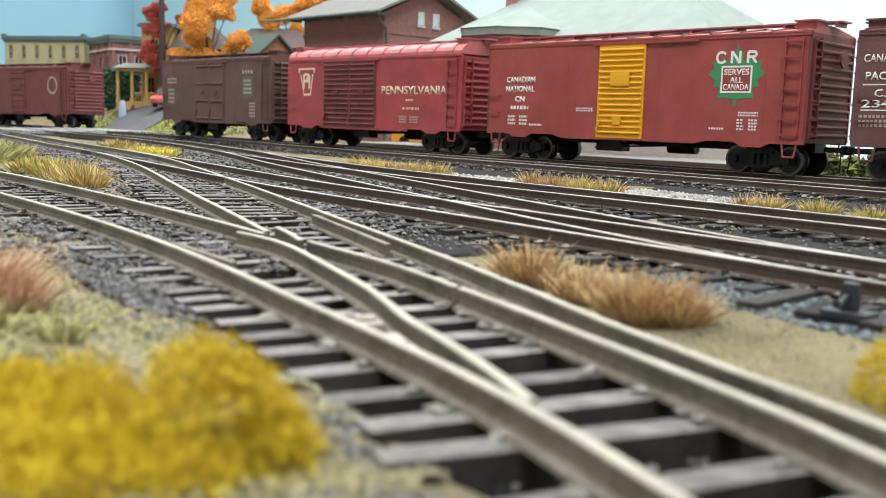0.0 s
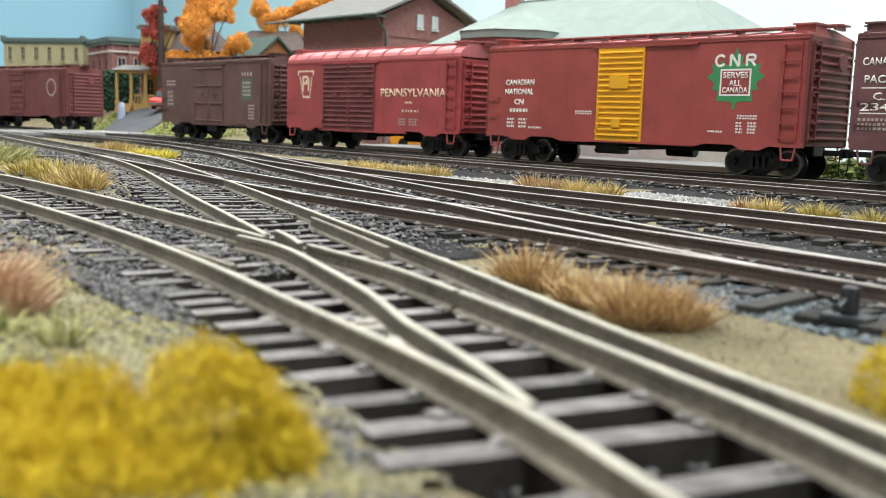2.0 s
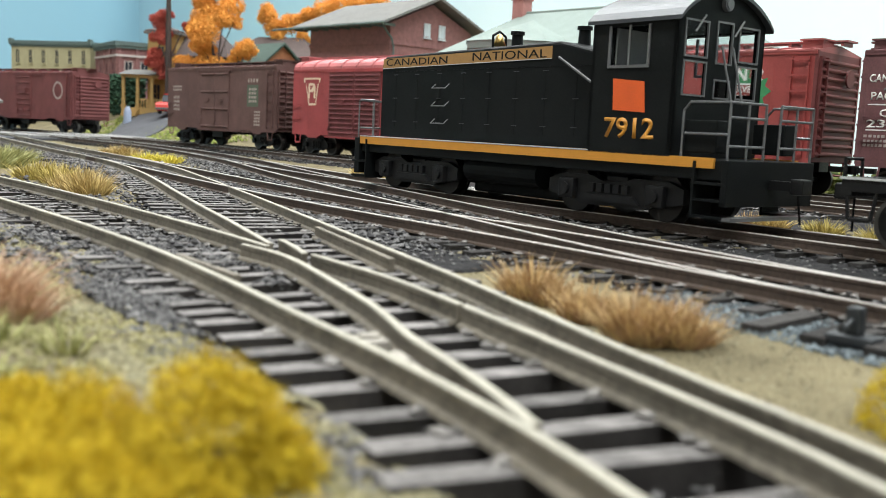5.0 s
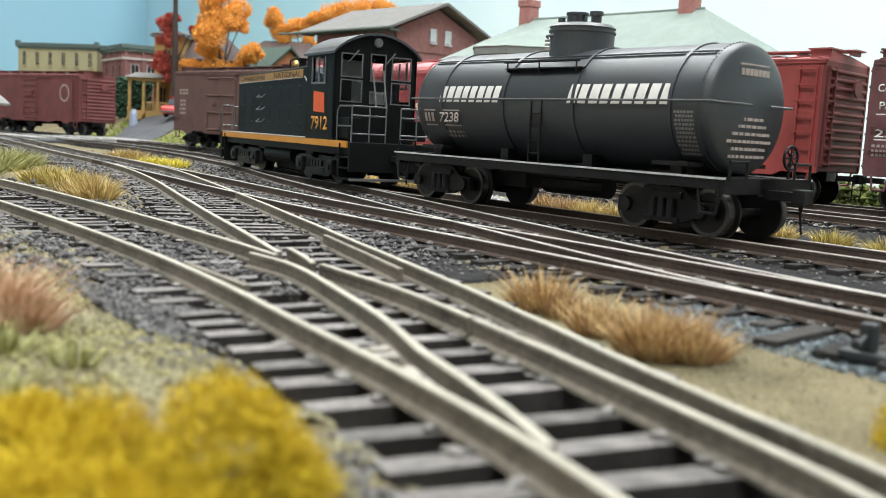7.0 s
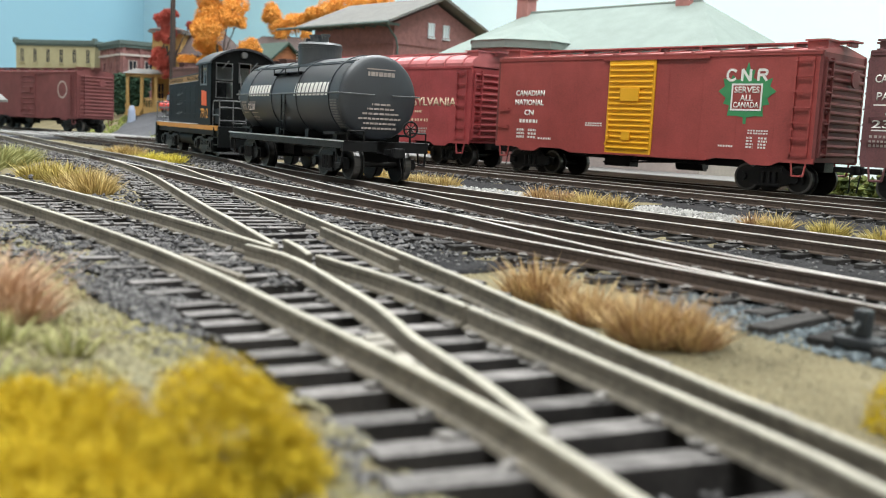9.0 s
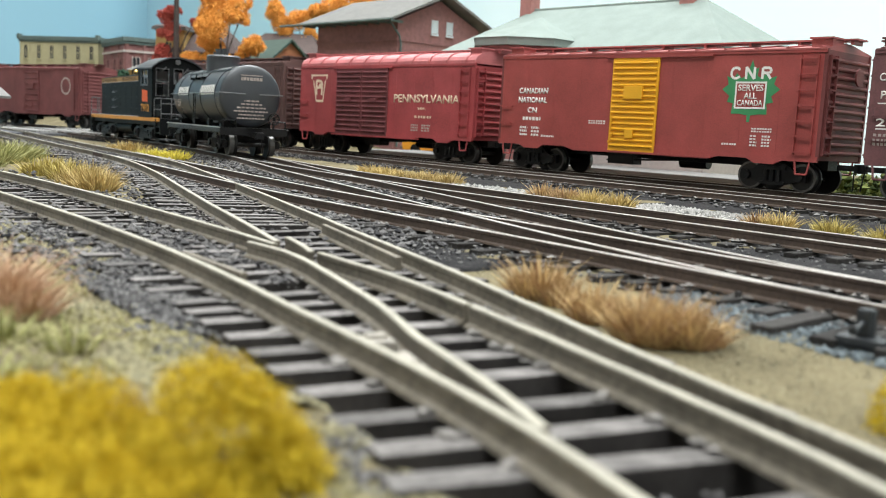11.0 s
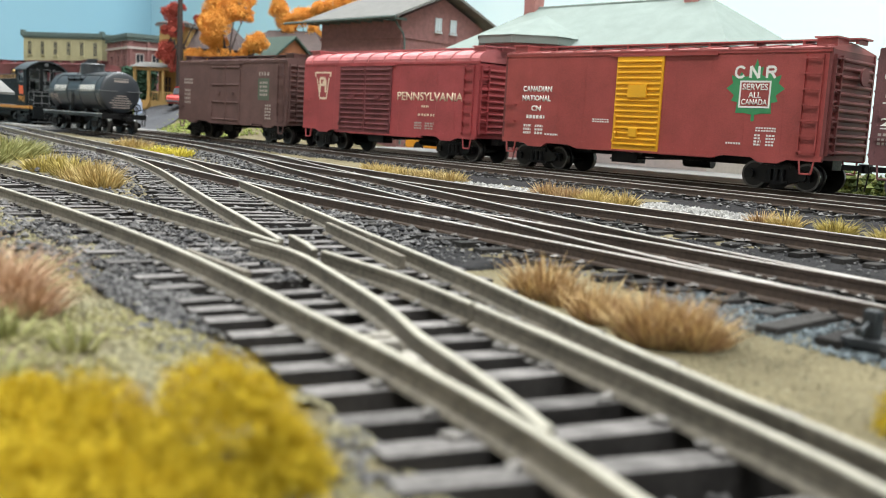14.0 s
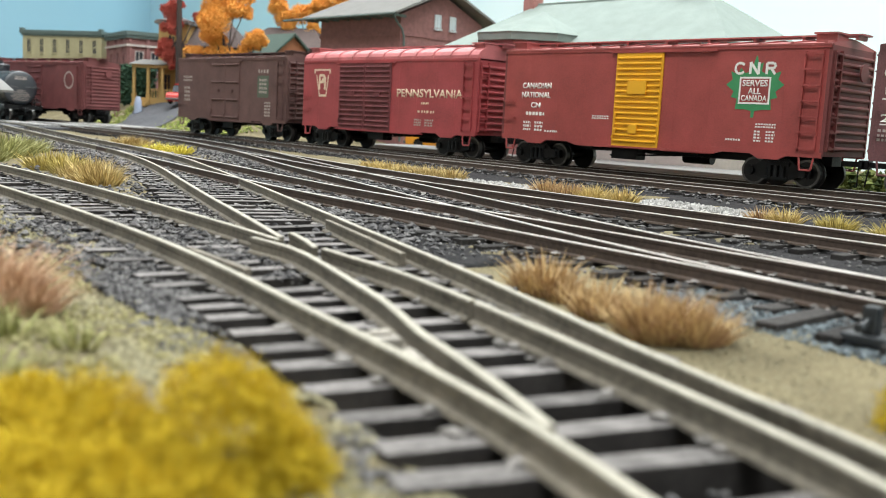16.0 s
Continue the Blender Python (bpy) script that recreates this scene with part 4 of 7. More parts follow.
    wall_y(-29.5, -1, [(8.6, 13.2, 30.6, 39.8), (-13.2, -8.6, 30.6, 39.8)])
    part("cab_lining", boxes((-31.2, -30.7, -13.0, 13.0, 15, 30.4), (-31.2, -30.7, -8.4, 8.4, 30.4, 40), (-50, -31.3, 13.0, 13.4, 15, 31), bevel=0.05), M_LINING, cab, "grey painted cab interior")
    for h in rear:
        win = part("window", boxes((-51.7, -51.5, h[0], h[1], h[2], h[3])), GLASS, cab, "clear cab window pane")
        win.visible_shadow = False
        r = 0.35
        bm = boxes((-52.2, -51.8, h[0], h[1], h[2], h[2] + r), (-52.2, -51.8, h[0], h[1], h[3] - r, h[3]), (-52.2, -51.8, h[0], h[0] + r, h[2] + r, h[3] - r), (-52.2, -51.8, h[1] - r, h[1], h[2] + r, h[3] - r))
        part("window_frame", bm, M_EDGE, cab)
    for s in (-1, 1):
        y0, y1 = sorted((s * 13.9, s * 13.75))
        win = part("window", boxes((-45, -34.5, y0, y1, 31.6, 39.4)), GLASS, cab, "clear cab window pane")
        win.visible_shadow = False
        y0, y1 = sorted((s * 14.1, s * 14.5))
        part("window_frame", boxes((-45.3, -44.7, y0, y1, 31.4, 39.6), (-34.8, -34.2, y0, y1, 31.4, 39.6), (-40.1, -39.6, y0, y1, 31.4, 39.6), (-45.3, -34.2, y0, y1, 31.0, 31.6)), M_EDGE, cab, "pale window frame")
    bm = B()
    ys = [-15.2 + 30.4 * k / 20 for k in range(21)]
    prism(bm, [(y, roof_z(y) + 0.35) for y in ys] + [(y, roof_z(y) - 0.45) for y in ys[::-1]], -53.4, -28.6, "x")
    part("cab_roof", bm, M_GREYROOF, cab, "arched dark grey cab roof")
    bm = rod(B(), (-53.0, 0, 44.4), (-52, 0, 44.4), 1.4, 16)
    rod(bm, (-53.2, 0, 44.4), (-53.0, 0, 44.4), 1.0, 16)
    part("rear_headlight", bm, M_EDGE, cab, "round rear headlight")
    for y in (6.0, -6.6):
        part("wiper", rods([(-52.5, y + 3.5, 38.2), (-52.5, y + 0.6, 41.6)], 0.22), M_EDGE, cab)
    part("seat_back", boxes((-47, -45.5, 6, 11, 24, 33), (-47, -45.5, -11, -6, 24, 33), bevel=0.4), M_TRUCK, cab)
    bm = B()
    prism(bm, [(-36.4, 22.4), (-45.0, 22.0), (-44.4, 28.2), (-36.0, 28.9)], 14.2, 14.35, "y")
    part("emblem", bm, M_ORANGE, cab, "plain orange emblem panel")
    words(cab, "7912", -34.2, -47.6, 16.6, 20.9, 14.22, M_GOLD, flip=True, bold=0.02)
    # rear platform, railings, steps
    for s in (-1, 1):
        lo, hi = sorted((s * 8.5, s * 14.6))
        for z in (2.2, 5.4, 8.6):
            part("step", boxes((-65.5, -58.5, lo, hi, z, z + 0.5)), M_BLACK, root)
        part("step_side", boxes((-58.6, -58.1, lo, hi, 2.0, 13.0)), M_BLACK, root)
        for z in (2.2, 6.4):
            part("step", boxes((57.0, 64.0, lo, hi, z, z + 0.6)), M_BLACK, root)
        part("step_side", boxes((56.6, 57.1, lo, hi, 2.0, 13.0)), M_BLACK, root)
        part("step_side", boxes((63.6, 64.2, min(s * 8.0, s * 8.5), max(s * 8.0, s * 8.5), 2.0, 13.0)), M_BLACK, root)
    part("pilot", boxes((60.5, 63.0, -14.4, 14.4, 3.2, 13.4), bevel=0.2), M_BLACK, root)
    part("pilot", boxes((-66.0, -64.6, -14.4, 14.4, 4.6, 13.4), bevel=0.2), M_BLACK, root)
    part("footboard", boxes((-67.4, -64.8, -14.4, 14.4, 2.0, 2.7)), M_EDGE, root)
    part("footboard", boxes((62.6, 65.2, -14.4, 14.4, 1.9, 2.6)), M_EDGE, root)
    for s in (-1, 1):
        for pts in ([(-54.5, s * 13.8, 13.5), (-54.5, s * 13.8, 22.6), (-56, s * 13.8, 24.2), (-65.2, s * 13.8, 24.2), (-65.2, s * 13.8, 12)], [(-55, s * 13.8, 18.2), (-65, s * 13.8, 18.2)], [(62, s * 13.8, 13.5), (62, s * 13.8, 23.6), (61, s * 13.8, 24.2), (58.5, s * 11, 24.2), (58.5, s * 11, 14)], [(62, s * 13.8, 24.0), (62, s * 3, 24.0), (62, s * 3, 13.5)], [(62, s * 9, 24.0), (62, s * 9, 13.5)], [(62.2, s * 13.8, 16.2), (62.2, s * 3, 16.2)], [(-65.2, s * 13.8, 24.2), (-65.2, s * 2.5, 24.2), (-65.2, s * 2.5, 13.5)], [(-65.2, s * 13.8, 21.4), (-65.2, s * 2.5, 21.4)], [(-65.2, s * 13.8, 16.0), (-65.2, s * 2.5, 16.0)], [(-65.2, s * 8.0, 24.2), (-65.2, s * 8.0, 13.5)], [(-53.2, s * 1.8, 36), (-56.5, s * 1.8, 24.5)]):
            part("handrail", rods(pts, 0.26), M_EDGE, root, "worn grey wire handrail")
    part("battery_box", boxes((-62, -54.5, 9.2, 13.2, 14.5, 20.8), (-62, -54.5, -13.2, -9.2, 14.5, 20.8), bevel=0.3), M_BLACK, root)
    bm = rod(B(), (-12, 9.2, 7.2), (14.5, 9.2, 7.2), 3.3, 20)
    rod(bm, (-12, -9.2, 7.2), (14.5, -9.2, 7.2), 3.3, 20)
    part("air_tank", bm, M_BLACK, root, smooth=False)
    part("fuel_tank", boxes((-15, 17, -6.5, 6.5, 1.4, 9.6), bevel=0.6), M_BLACK, root)
    coupler(root, 62, 1)
    coupler(root, -65, -1)
    for x in (36.5, -35.5):
        sets += loco_truck(root, x)
    return root, sets


def tank_car():
    root = empty("tank_car", "glossy black tank car with white lettering and a tall dome", "tank car")
    r, zc, h = 13.3, 25.4, 47.0
    # barrel with domed heads, turned about its long axis
    bm = B()
    half = [(0.0, 2.2), (4.0, 2.0), (8.0, 1.55), (11.0, 0.95), (12.3, 0.55), (12.9, 0.2), (r, -0.6), (r, -1.2)]
    prof = [(-h - d, q) for q, d in half] + [(h + d, q) for q, d in half[::-1]]
    n = 56
    rings = []
    for x, q in prof:
        rings.append([bm.verts.new((x, math.cos(2 * math.pi * k / n) * q, zc + math.sin(2 * math.pi * k / n) * q)) for k in range(n)] if q else [bm.verts.new((x, 0, zc))])
    for a, b in zip(rings, rings[1:]):
        for k in range(n):
            if len(a) == 1:
                bm.faces.new((a[0], b[(k + 1) % n], b[k]))
            elif len(b) == 1:
                bm.faces.new((a[k], a[(k + 1) % n], b[0]))
            else:
                bm.faces.new((a[k], a[(k + 1) % n], b[(k + 1) % n], b[k]))
    bmesh.ops.recalc_face_normals(bm, faces=bm.faces)
    tank = part("tank", bm, M_TANK, root, "satin black riveted tank barrel", smooth=True)

    def hoop(x, w, q):
        bm = B()
        ring = [[bm.verts.new((xx, math.cos(2 * math.pi * k / n) * qq, zc + math.sin(2 * math.pi * k / n) * qq)) for xx, qq in ((x - w, r - 0.1), (x - w, q), (x + w, q), (x + w, r - 0.1))] for k in range(n)]
        for a, b in zip(ring, ring[1:] + ring[:1]):
            for i in range(3):
                bm.faces.new((a[i], b[i], b[i + 1], a[i + 1]))
        bmesh.ops.recalc_face_normals(bm, faces=bm.faces)
        return bm

    for x in (36.0, 12.0, -11.5, -38.5):
        part("tank_band", hoop(x, 0.45, r + 0.28), M_TANK, tank)
    for s in (-1, 1):
        for a in (52, 56):
            y, z = s * math.cos(math.radians(a)) * (r + 0.1), zc + math.sin(math.radians(a)) * (r + 0.1)
            part("lap_seam", rods([(-h + 2, y, z), (h - 2, y, z)], 0.22), M_TANK, tank)
    for x in (-h + 1.4, h - 1.4):
        bm = B()
        for k in range(84):
            a = 2 * math.pi * k / 84
            q = r + 0.05
            box(bm, x - 0.12, x + 0.12, math.cos(a) * q - 0.12, math.cos(a) * q + 0.12, zc + math.sin(a) * q - 0.12, zc + math.sin(a) * q + 0.12)
        tagged(part("rivets", bm, M_TANK, tank), kind="stuff")
    # dome with its fittings
    bm = rod(B(), (0, 0, zc + r - 3), (0, 0, 43.8), 7.6, 40)
    rod(bm, (0, 0, 43.8), (0, 0, 44.6), 7.9, 40, 7.0)
    rod(bm, (0, 0, 42.6), (0, 0, 43.1), 7.9, 40)
    dome = part("dome", bm, M_TANK, root)
    bm = rod(B(), (1.0, 1, 44.6), (1.0, 1, 46.8), 2.4, 20)
    rod(bm, (1.0, 1, 46.8), (1.0, 1, 47.4), 2.7, 20)
    rod(bm, (-4.2, 0, 44.6), (-4.2, 0, 47.0), 1.2, 14)
    rod(bm, (-4.2, 0, 46.6), (-4.2, 0, 47.5), 1.6, 14)
    rod(bm, (4.4, -2, 44.6), (4.4, -2, 46.6), 1.2, 14)
    rod(bm, (4.2, 3, 44.6), (4.2, 3, 46.2), 0.9, 10)
    part("dome_valves", bm, M_TANK, dome)
    part("dome_rail", rods([(7.4, 4.0, 41.6), (4.8, 7.0, 41.6), (1.0, 8.5, 41.6)], 0.3), M_EDGE, dome)
    bars(dome, 3.4, 5.4, 38.2, 41.0, 6.9, M_DULLWHITE, 3, 1, 51, flip=True, gap=0.1)
    # frame, running boards, saddles
    bm = boxes((-54, 54, -3.4, 3.4, 8.4, 12.0), (-54, 54, -14.6, -10.6, 11.2, 11.9), (-54, 54, 10.6, 14.6, 11.2, 11.9), (-54, -52, -14.6, 14.6, 8.8, 12.0), (52, 54, -14.6, 14.6, 8.8, 12.0), (-53, 53, 14.0, 14.7, 9.6, 11.3), (-53, 53, -14.7, -14.0, 9.6, 11.3), bevel=0.12)
    for x in (-40, -14, 14, 40):
        box(bm, x - 1.4, x + 1.4, -10, 10, 9.0, 14.6)
        box(bm, x - 1.0, x + 1.0, -14.2, 14.2, 9.4, 11.0)
    part("frame", bm, M_TRUCK, root)
    for s in (-1, 1):
        part("running_board_edge", boxes((-54.2, 54.2, min(s * 14.6, s * 14.95), max(s * 14.6, s * 14.95), 11.62, 12.02)), M_EDGE_LIT, root, "running board edge with a painted pale highlight")
        rail = [(-50.5, s * 3, 26.2), (-48.5, s * 13.9, 26.4), (48.5, s * 13.9, 26.4), (50.5, s * 3, 26.2)]
        part("handrail", rods(rail, 0.24, 8), M_EDGE, root, "long wire handrail")
        part("ladder", boxes(*[(-1.7, 1.7, min(s * 13.2, s * 13.6), max(s * 13.2, s * 13.6), z, z + 0.3) for z in (14.0, 17.0, 20.0, 23.0)], (-1.9, -1.6, min(s * 13.1, s * 13.5), max(s * 13.1, s * 13.5), 11.5, 26.4), (1.6, 1.9, min(s * 13.1, s * 13.5), max(s * 13.1, s * 13.5), 11.5, 26.4)), M_TRUCK, root)
        bm = boxes((-12, 13, min(s * 9.6, s * 12.2), max(s * 9.6, s * 12.2), 33.5, 33.8), (-12, 13, min(s * 12.3, s * 12.6), max(s * 12.3, s * 12.6), 34.9, 35.2))
        for x in (-11, 1, 12):
            box(bm, x - 0.2, x + 0.2, min(s * 9.4, s * 12.5), max(s * 9.4, s * 12.5), 32.8, 33.5)
            box(bm, x - 0.15, x + 0.15, min(s * 12.25, s * 12.5), max(s * 12.25, s * 12.5), 33.5, 35.0)
        part("dome_walk", bm, M_TRUCK, root)
        for x in (-39.5, 39.5):
            part("tank_anchor", boxes((x - 4.5, x + 4.5, min(s * 8, s * 13), max(s * 8, s * 13), 13.6, 14.4), (x - 1.5, x + 1.5, min(s * 8, s * 11), max(s * 8, s * 11), 11, 13.8)), M_TRUCK, root)
        for e in (-1, 1):
            stirrup(root, e * 50.5, s * 14.2, 9.6, M_TRUCK)
            part("grab_iron", rods([(e * 54.2, s * 13.5, 11.9), (e * 54.2, s * 13.5, 15.0), (e * 54.2, s * 8.0, 15.0), (e * 54.2, s * 8.0, 11.9)], 0.28), M_TRUCK, root)
    # writing: the oil firm's words as slanted bars, letter by letter
    yy = 13.02

    def lay(bm, corners):
        """One flat patch on the barrel's left flank; corners are (x, z)."""
        (ax, az), (bx, bz), (cx, cz), (dx, dz) = corners
        edges = []
        for k in range(7):
            u = k / 6
            edges.append([bm.verts.new((xx, math.sqrt(max(1.0, (r + 0.14) ** 2 - (zz - zc) ** 2)), zz)) for xx, zz in ((ax + (dx - ax) * u, az + (dz - az) * u), (bx + (cx - bx) * u, bz + (cz - bz) * u))])
        for p, q in zip(edges, edges[1:]):
            bm.faces.new((p[0], p[1], q[1], q[0]))

    def on_barrel(x0, x1, z0, z1, rows, cols, seed, mt, slant=0.0, gap=0.3):
        rng = random.Random(seed)
        bm = B()
        dz = (z1 - z0) / rows
        for q in range(rows):
            x = x0 - (rng.uniform(0, 0.12) * (x0 - x1) if rows > 2 else 0)
            while x > x1 + 0.15:
                w = (x0 - x1) / cols * rng.uniform(0.7, 1.2)
                e = max(x - w * (1 - gap), x1)
                zb, zt = z0 + q * dz + dz * 0.2, z0 + (q + 1) * dz - dz * 0.2
                lay(bm, ((x, zb), (e, zb), (e - slant * dz, zt), (x - slant * dz, zt)))
                x -= w
        bmesh.ops.recalc_face_normals(bm, faces=bm.faces)
        part("lettering", bm, mt, tank)

    def strokes(x0, x1, z0, z1, cells, seed, mt, slant=0.18):
        """A firm's name as a row of plain slanted blocks."""
        rng = random.Random(seed)
        bm = B()
        w = (x0 - x1) / cells
        h = z1 - z0
        for k in range(cells):
            a = x0 - k * w
            def quad(u0, u1, v0, v1):
                lay(bm, [(a - u * w - slant * v * h, z0 + v * h) for u, v in ((u0, v0), (u1, v0), (u1, v1), (u0, v1))])
            quad(0.06, rng.uniform(0.76, 0.86), 0, 1)
        bmesh.ops.recalc_face_normals(bm, faces=bm.faces)
        part("lettering", bm, mt, tank)

    strokes(37.2, 13.2, 25.6, 29.6, 8, 61, M_WHITE)
    strokes(-9.5, -39.0, 25.6, 29.8, 9, 62, M_WHITE)
    for a, b, s in ((43.5, 38.6, 63), (36.5, 28.5, 64)):
        if s == 64:
            words(tank, "7238", a, b, 20.4, 23.0, r + 0.12, M_DULLWHITE, flip=True, bold=0.02)
        else:
            on_barrel(a, b, 19.8, 23.6, 1, 3, s, M_DULLWHITE, 0.0, 0.4)
        on_barrel(a, b, 23.2, 23.8, 1, 1, s, M_DULLWHITE, 0.0, 0.0)
        on_barrel(a, b, 19.4, 20.0, 1, 1, s, M_DULLWHITE, 0.0, 0.0)
    on_barrel(36, 28.5, 16.6, 18.6, 2, 5, 65, M_DULLWHITE, 0, 0.4)
    on_barrel(-39.6, -44.6, 15.6, 24.6, 11, 6, 66, M_FAINT, 0, 0.25)
    # on the rear head
    bm = B()
    rng = random.Random(9)
    for z, w, c in ((32.3, 4.6, 6), (23.4, 3.2, 3), (22.0, 4.6, 5), (20.5, 6.4, 7), (19.0, 7.4, 9), (17.5, 5.6, 7), (16.0, 6.0, 8)):
        y = -w
        while y < w:
            d = 2 * w / c * rng.uniform(0.75, 1.2)
            q = math.hypot(y, z - zc)
            x = -h - np.interp(q, [0, 4, 8, 11, 12.3], [2.2, 2.0, 1.55, 0.95, 0.55]) - 0.12
            box(bm, x - 0.05, x + 0.25, y, min(y + d * 0.8, w), z - 0.3, z + 0.3 + (0.7 if z > 30 else 0))
            y += d
    x = -h - 1.4
    box(bm, x - 0.1, x + 0.2, -4.8, 4.8, 34.0, 34.35)
    box(bm, x - 0.1, x + 0.2, -4.8, 4.8, 30.9, 31.25)
    part("lettering", bm, M_DULLWHITE, tank)
    bm = rods([(-52.4, -9 + 2.4 * math.cos(k * math.pi / 8), 16.2 + 2.4 * math.sin(k * math.pi / 8)) for k in range(17)], 0.3)
    for k in range(4):
        c, e = math.cos(k * math.pi / 4), math.sin(k * math.pi / 4)
        rod(bm, (-52.4, -9 - 2.4 * c, 16.2 - 2.4 * e), (-52.4, -9 + 2.4 * c, 16.2 + 2.4 * e), 0.18, 6)
    rod(bm, (-52.2, -9, 9.0), (-52.2, -9, 16.2), 0.35, 8)
    part("brake_wheel", bm, M_TRUCK, root)
    bm = rod(B(), (-12, 0, 7.0), (8, 0, 7.0), 2.6, 16)
    box(bm, 12, 22, -6, 4, 5.2, 8.6)
    part("brake_gear", bm, M_TRUCK, root)
    coupler(root, 54, 1)
    coupler(root, -54, -1)
    sets = []
    for x in (36, -38):
        sets += freight_truck(root, x)[1]
    return root, sets


LOCO, LOCO_WHEELS = locomotive()
TANKER, TANK_WHEELS = tank_car()

# distance run along the running track, at the tank's rear head
RUN_T = [0.0, 1.5, 2.5, 3.0, 3.5, 4.0, 4.2, 5.2, 6.3, 7.0, 7.5, 8.0, 8.5, 9.0, 10.2, 11.5, 12.0, 12.5, 13.0, 13.5, 14.0, 14.5, 15.0, 15.5, 16.0]
RUN_S = [357, 443.5, 502, 531, 561.5, 593.5, 607, 673.5, 747, 793.5, 826.5, 860, 894.5, 928, 1006, 1089.5, 1129, 1170, 1212, 1256, 1300, 1346.5, 1394, 1443, 1492]


def run(t):
    return float(np.interp(t, RUN_T, RUN_S))

# ---- the room and the painted backdrop ----
M_WALLPAINT = mat("room_paint", (0.78, 0.77, 0.74), 0.9, 0, 0.05, 3, 0.05, fine=200)
M_FLOORPAINT = mat("room_floor", (0.22, 0.2, 0.18), 0.6, 0, 0.2, 5, 0.05, fine=200)


def sky_paint(name, stops, axis):
    """Sky painted on board: a wash that pales along the wall, imitating stronger light."""
    m = bpy.data.materials.new(name)
    m.use_nodes = True
    nt = m.node_tree
    b = nt.nodes["Principled BSDF"]
    b.inputs["Roughness"].default_value = 0.9
    b.inputs["Specular IOR Level"].default_value = 0.1
    tc = nt.nodes.new("ShaderNodeTexCoord")
    sep = nt.nodes.new("ShaderNodeSeparateXYZ")
    nz = nt.nodes.new("ShaderNodeTexNoise")
    nz.inputs["Scale"].default_value = 4.0
    nt.links.new(tc.outputs["Object"], sep.inputs[0])
    nt.links.new(tc.outputs["Object"], nz.inputs["Vector"])
    mr = nt.nodes.new("ShaderNodeMapRange")
    mr.inputs["From Min"].default_value, mr.inputs["From Max"].default_value = stops[0][0], stops[-1][0]
    nt.links.new(sep.outputs[axis], mr.inputs["Value"])
    add = nt.nodes.new("ShaderNodeMath")
    add.operation = "MULTIPLY_ADD"
    add.inputs[1].default_value, add.inputs[2].default_value = 0.06, -0.03
    nt.links.new(nz.outputs["Fac"], add.inputs[0])
    tot = nt.nodes.new("ShaderNodeMath")
    nt.links.new(mr.outputs[0], tot.inputs[0])
    nt.links.new(add.outputs[0], tot.inputs[1])
    ramp = nt.nodes.new("ShaderNodeValToRGB")
    span = stops[-1][0] - stops[0][0]
    ramp.color_ramp.elements[0].color = (*stops[0][1], 1)
    ramp.color_ramp.elements[1].color = (*stops[-1][1], 1)
    for p, c in stops[1:-1]:
        e = ramp.color_ramp.elements.new((p - stops[0][0]) / span)
        e.color = (*c, 1)
    nt.links.new(tot.outputs[0], ramp.inputs[0])
    nt.links.new(ramp.outputs[0], b.inputs["Base Color"])
    # the board is no lamp; this glow is added to brighten it
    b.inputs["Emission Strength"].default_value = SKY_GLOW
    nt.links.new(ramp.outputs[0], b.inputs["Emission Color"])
    return m


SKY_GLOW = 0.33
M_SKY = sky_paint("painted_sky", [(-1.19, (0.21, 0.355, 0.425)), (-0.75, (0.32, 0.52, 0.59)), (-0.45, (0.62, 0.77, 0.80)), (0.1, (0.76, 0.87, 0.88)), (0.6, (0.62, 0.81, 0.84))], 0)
# end board in darker blues, standing for the weaker light on it
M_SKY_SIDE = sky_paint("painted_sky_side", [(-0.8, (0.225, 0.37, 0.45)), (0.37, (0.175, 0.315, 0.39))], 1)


def room():
    tagged(part("backdrop", boxes((-1186, 900, 369, 381, -60, 330)), M_SKY, None), "faintly glowing pale blue painted sky board behind the layout", "backdrop", kind="structure")
    tagged(part("backdrop", boxes((-1198, -1186.5, -700, 381, -60, 330)), M_SKY_SIDE, None), "faintly glowing blue painted sky board at the end of the layout", "backdrop", kind="structure")
    tagged(part("wall_north", boxes((-2600, 2600, 1440, 1520, -1100, 1500)), M_WALLPAINT, None), "plain white room wall", "wall", kind="structure")
    tagged(part("wall_south", boxes((-2600, 2600, -2300, -2220, -1100, 1500)), M_WALLPAINT, None), "plain white room wall", "wall", kind="structure")
    tagged(part("wall_east", boxes((2520, 2600, -2220, 1440, -1100, 1500)), M_WALLPAINT, None), "plain white room wall", "wall", kind="structure")
    tagged(part("wall_west", boxes((-2600, -2520, -2220, 1440, -1100, 1500)), M_WALLPAINT, None), "plain white room wall", "wall", kind="structure")
    tagged(part("ceiling", boxes((-2600, 2600, -2300, 1520, 1500, 1560)), M_WALLPAINT, None), "plain white room ceiling", "ceiling", kind="structure")
    tagged(part("floor", boxes((-2600, 2600, -2300, 1520, -1180, -1100)), M_FLOORPAINT, None), "dull room floor", "floor", kind="structure")


room()

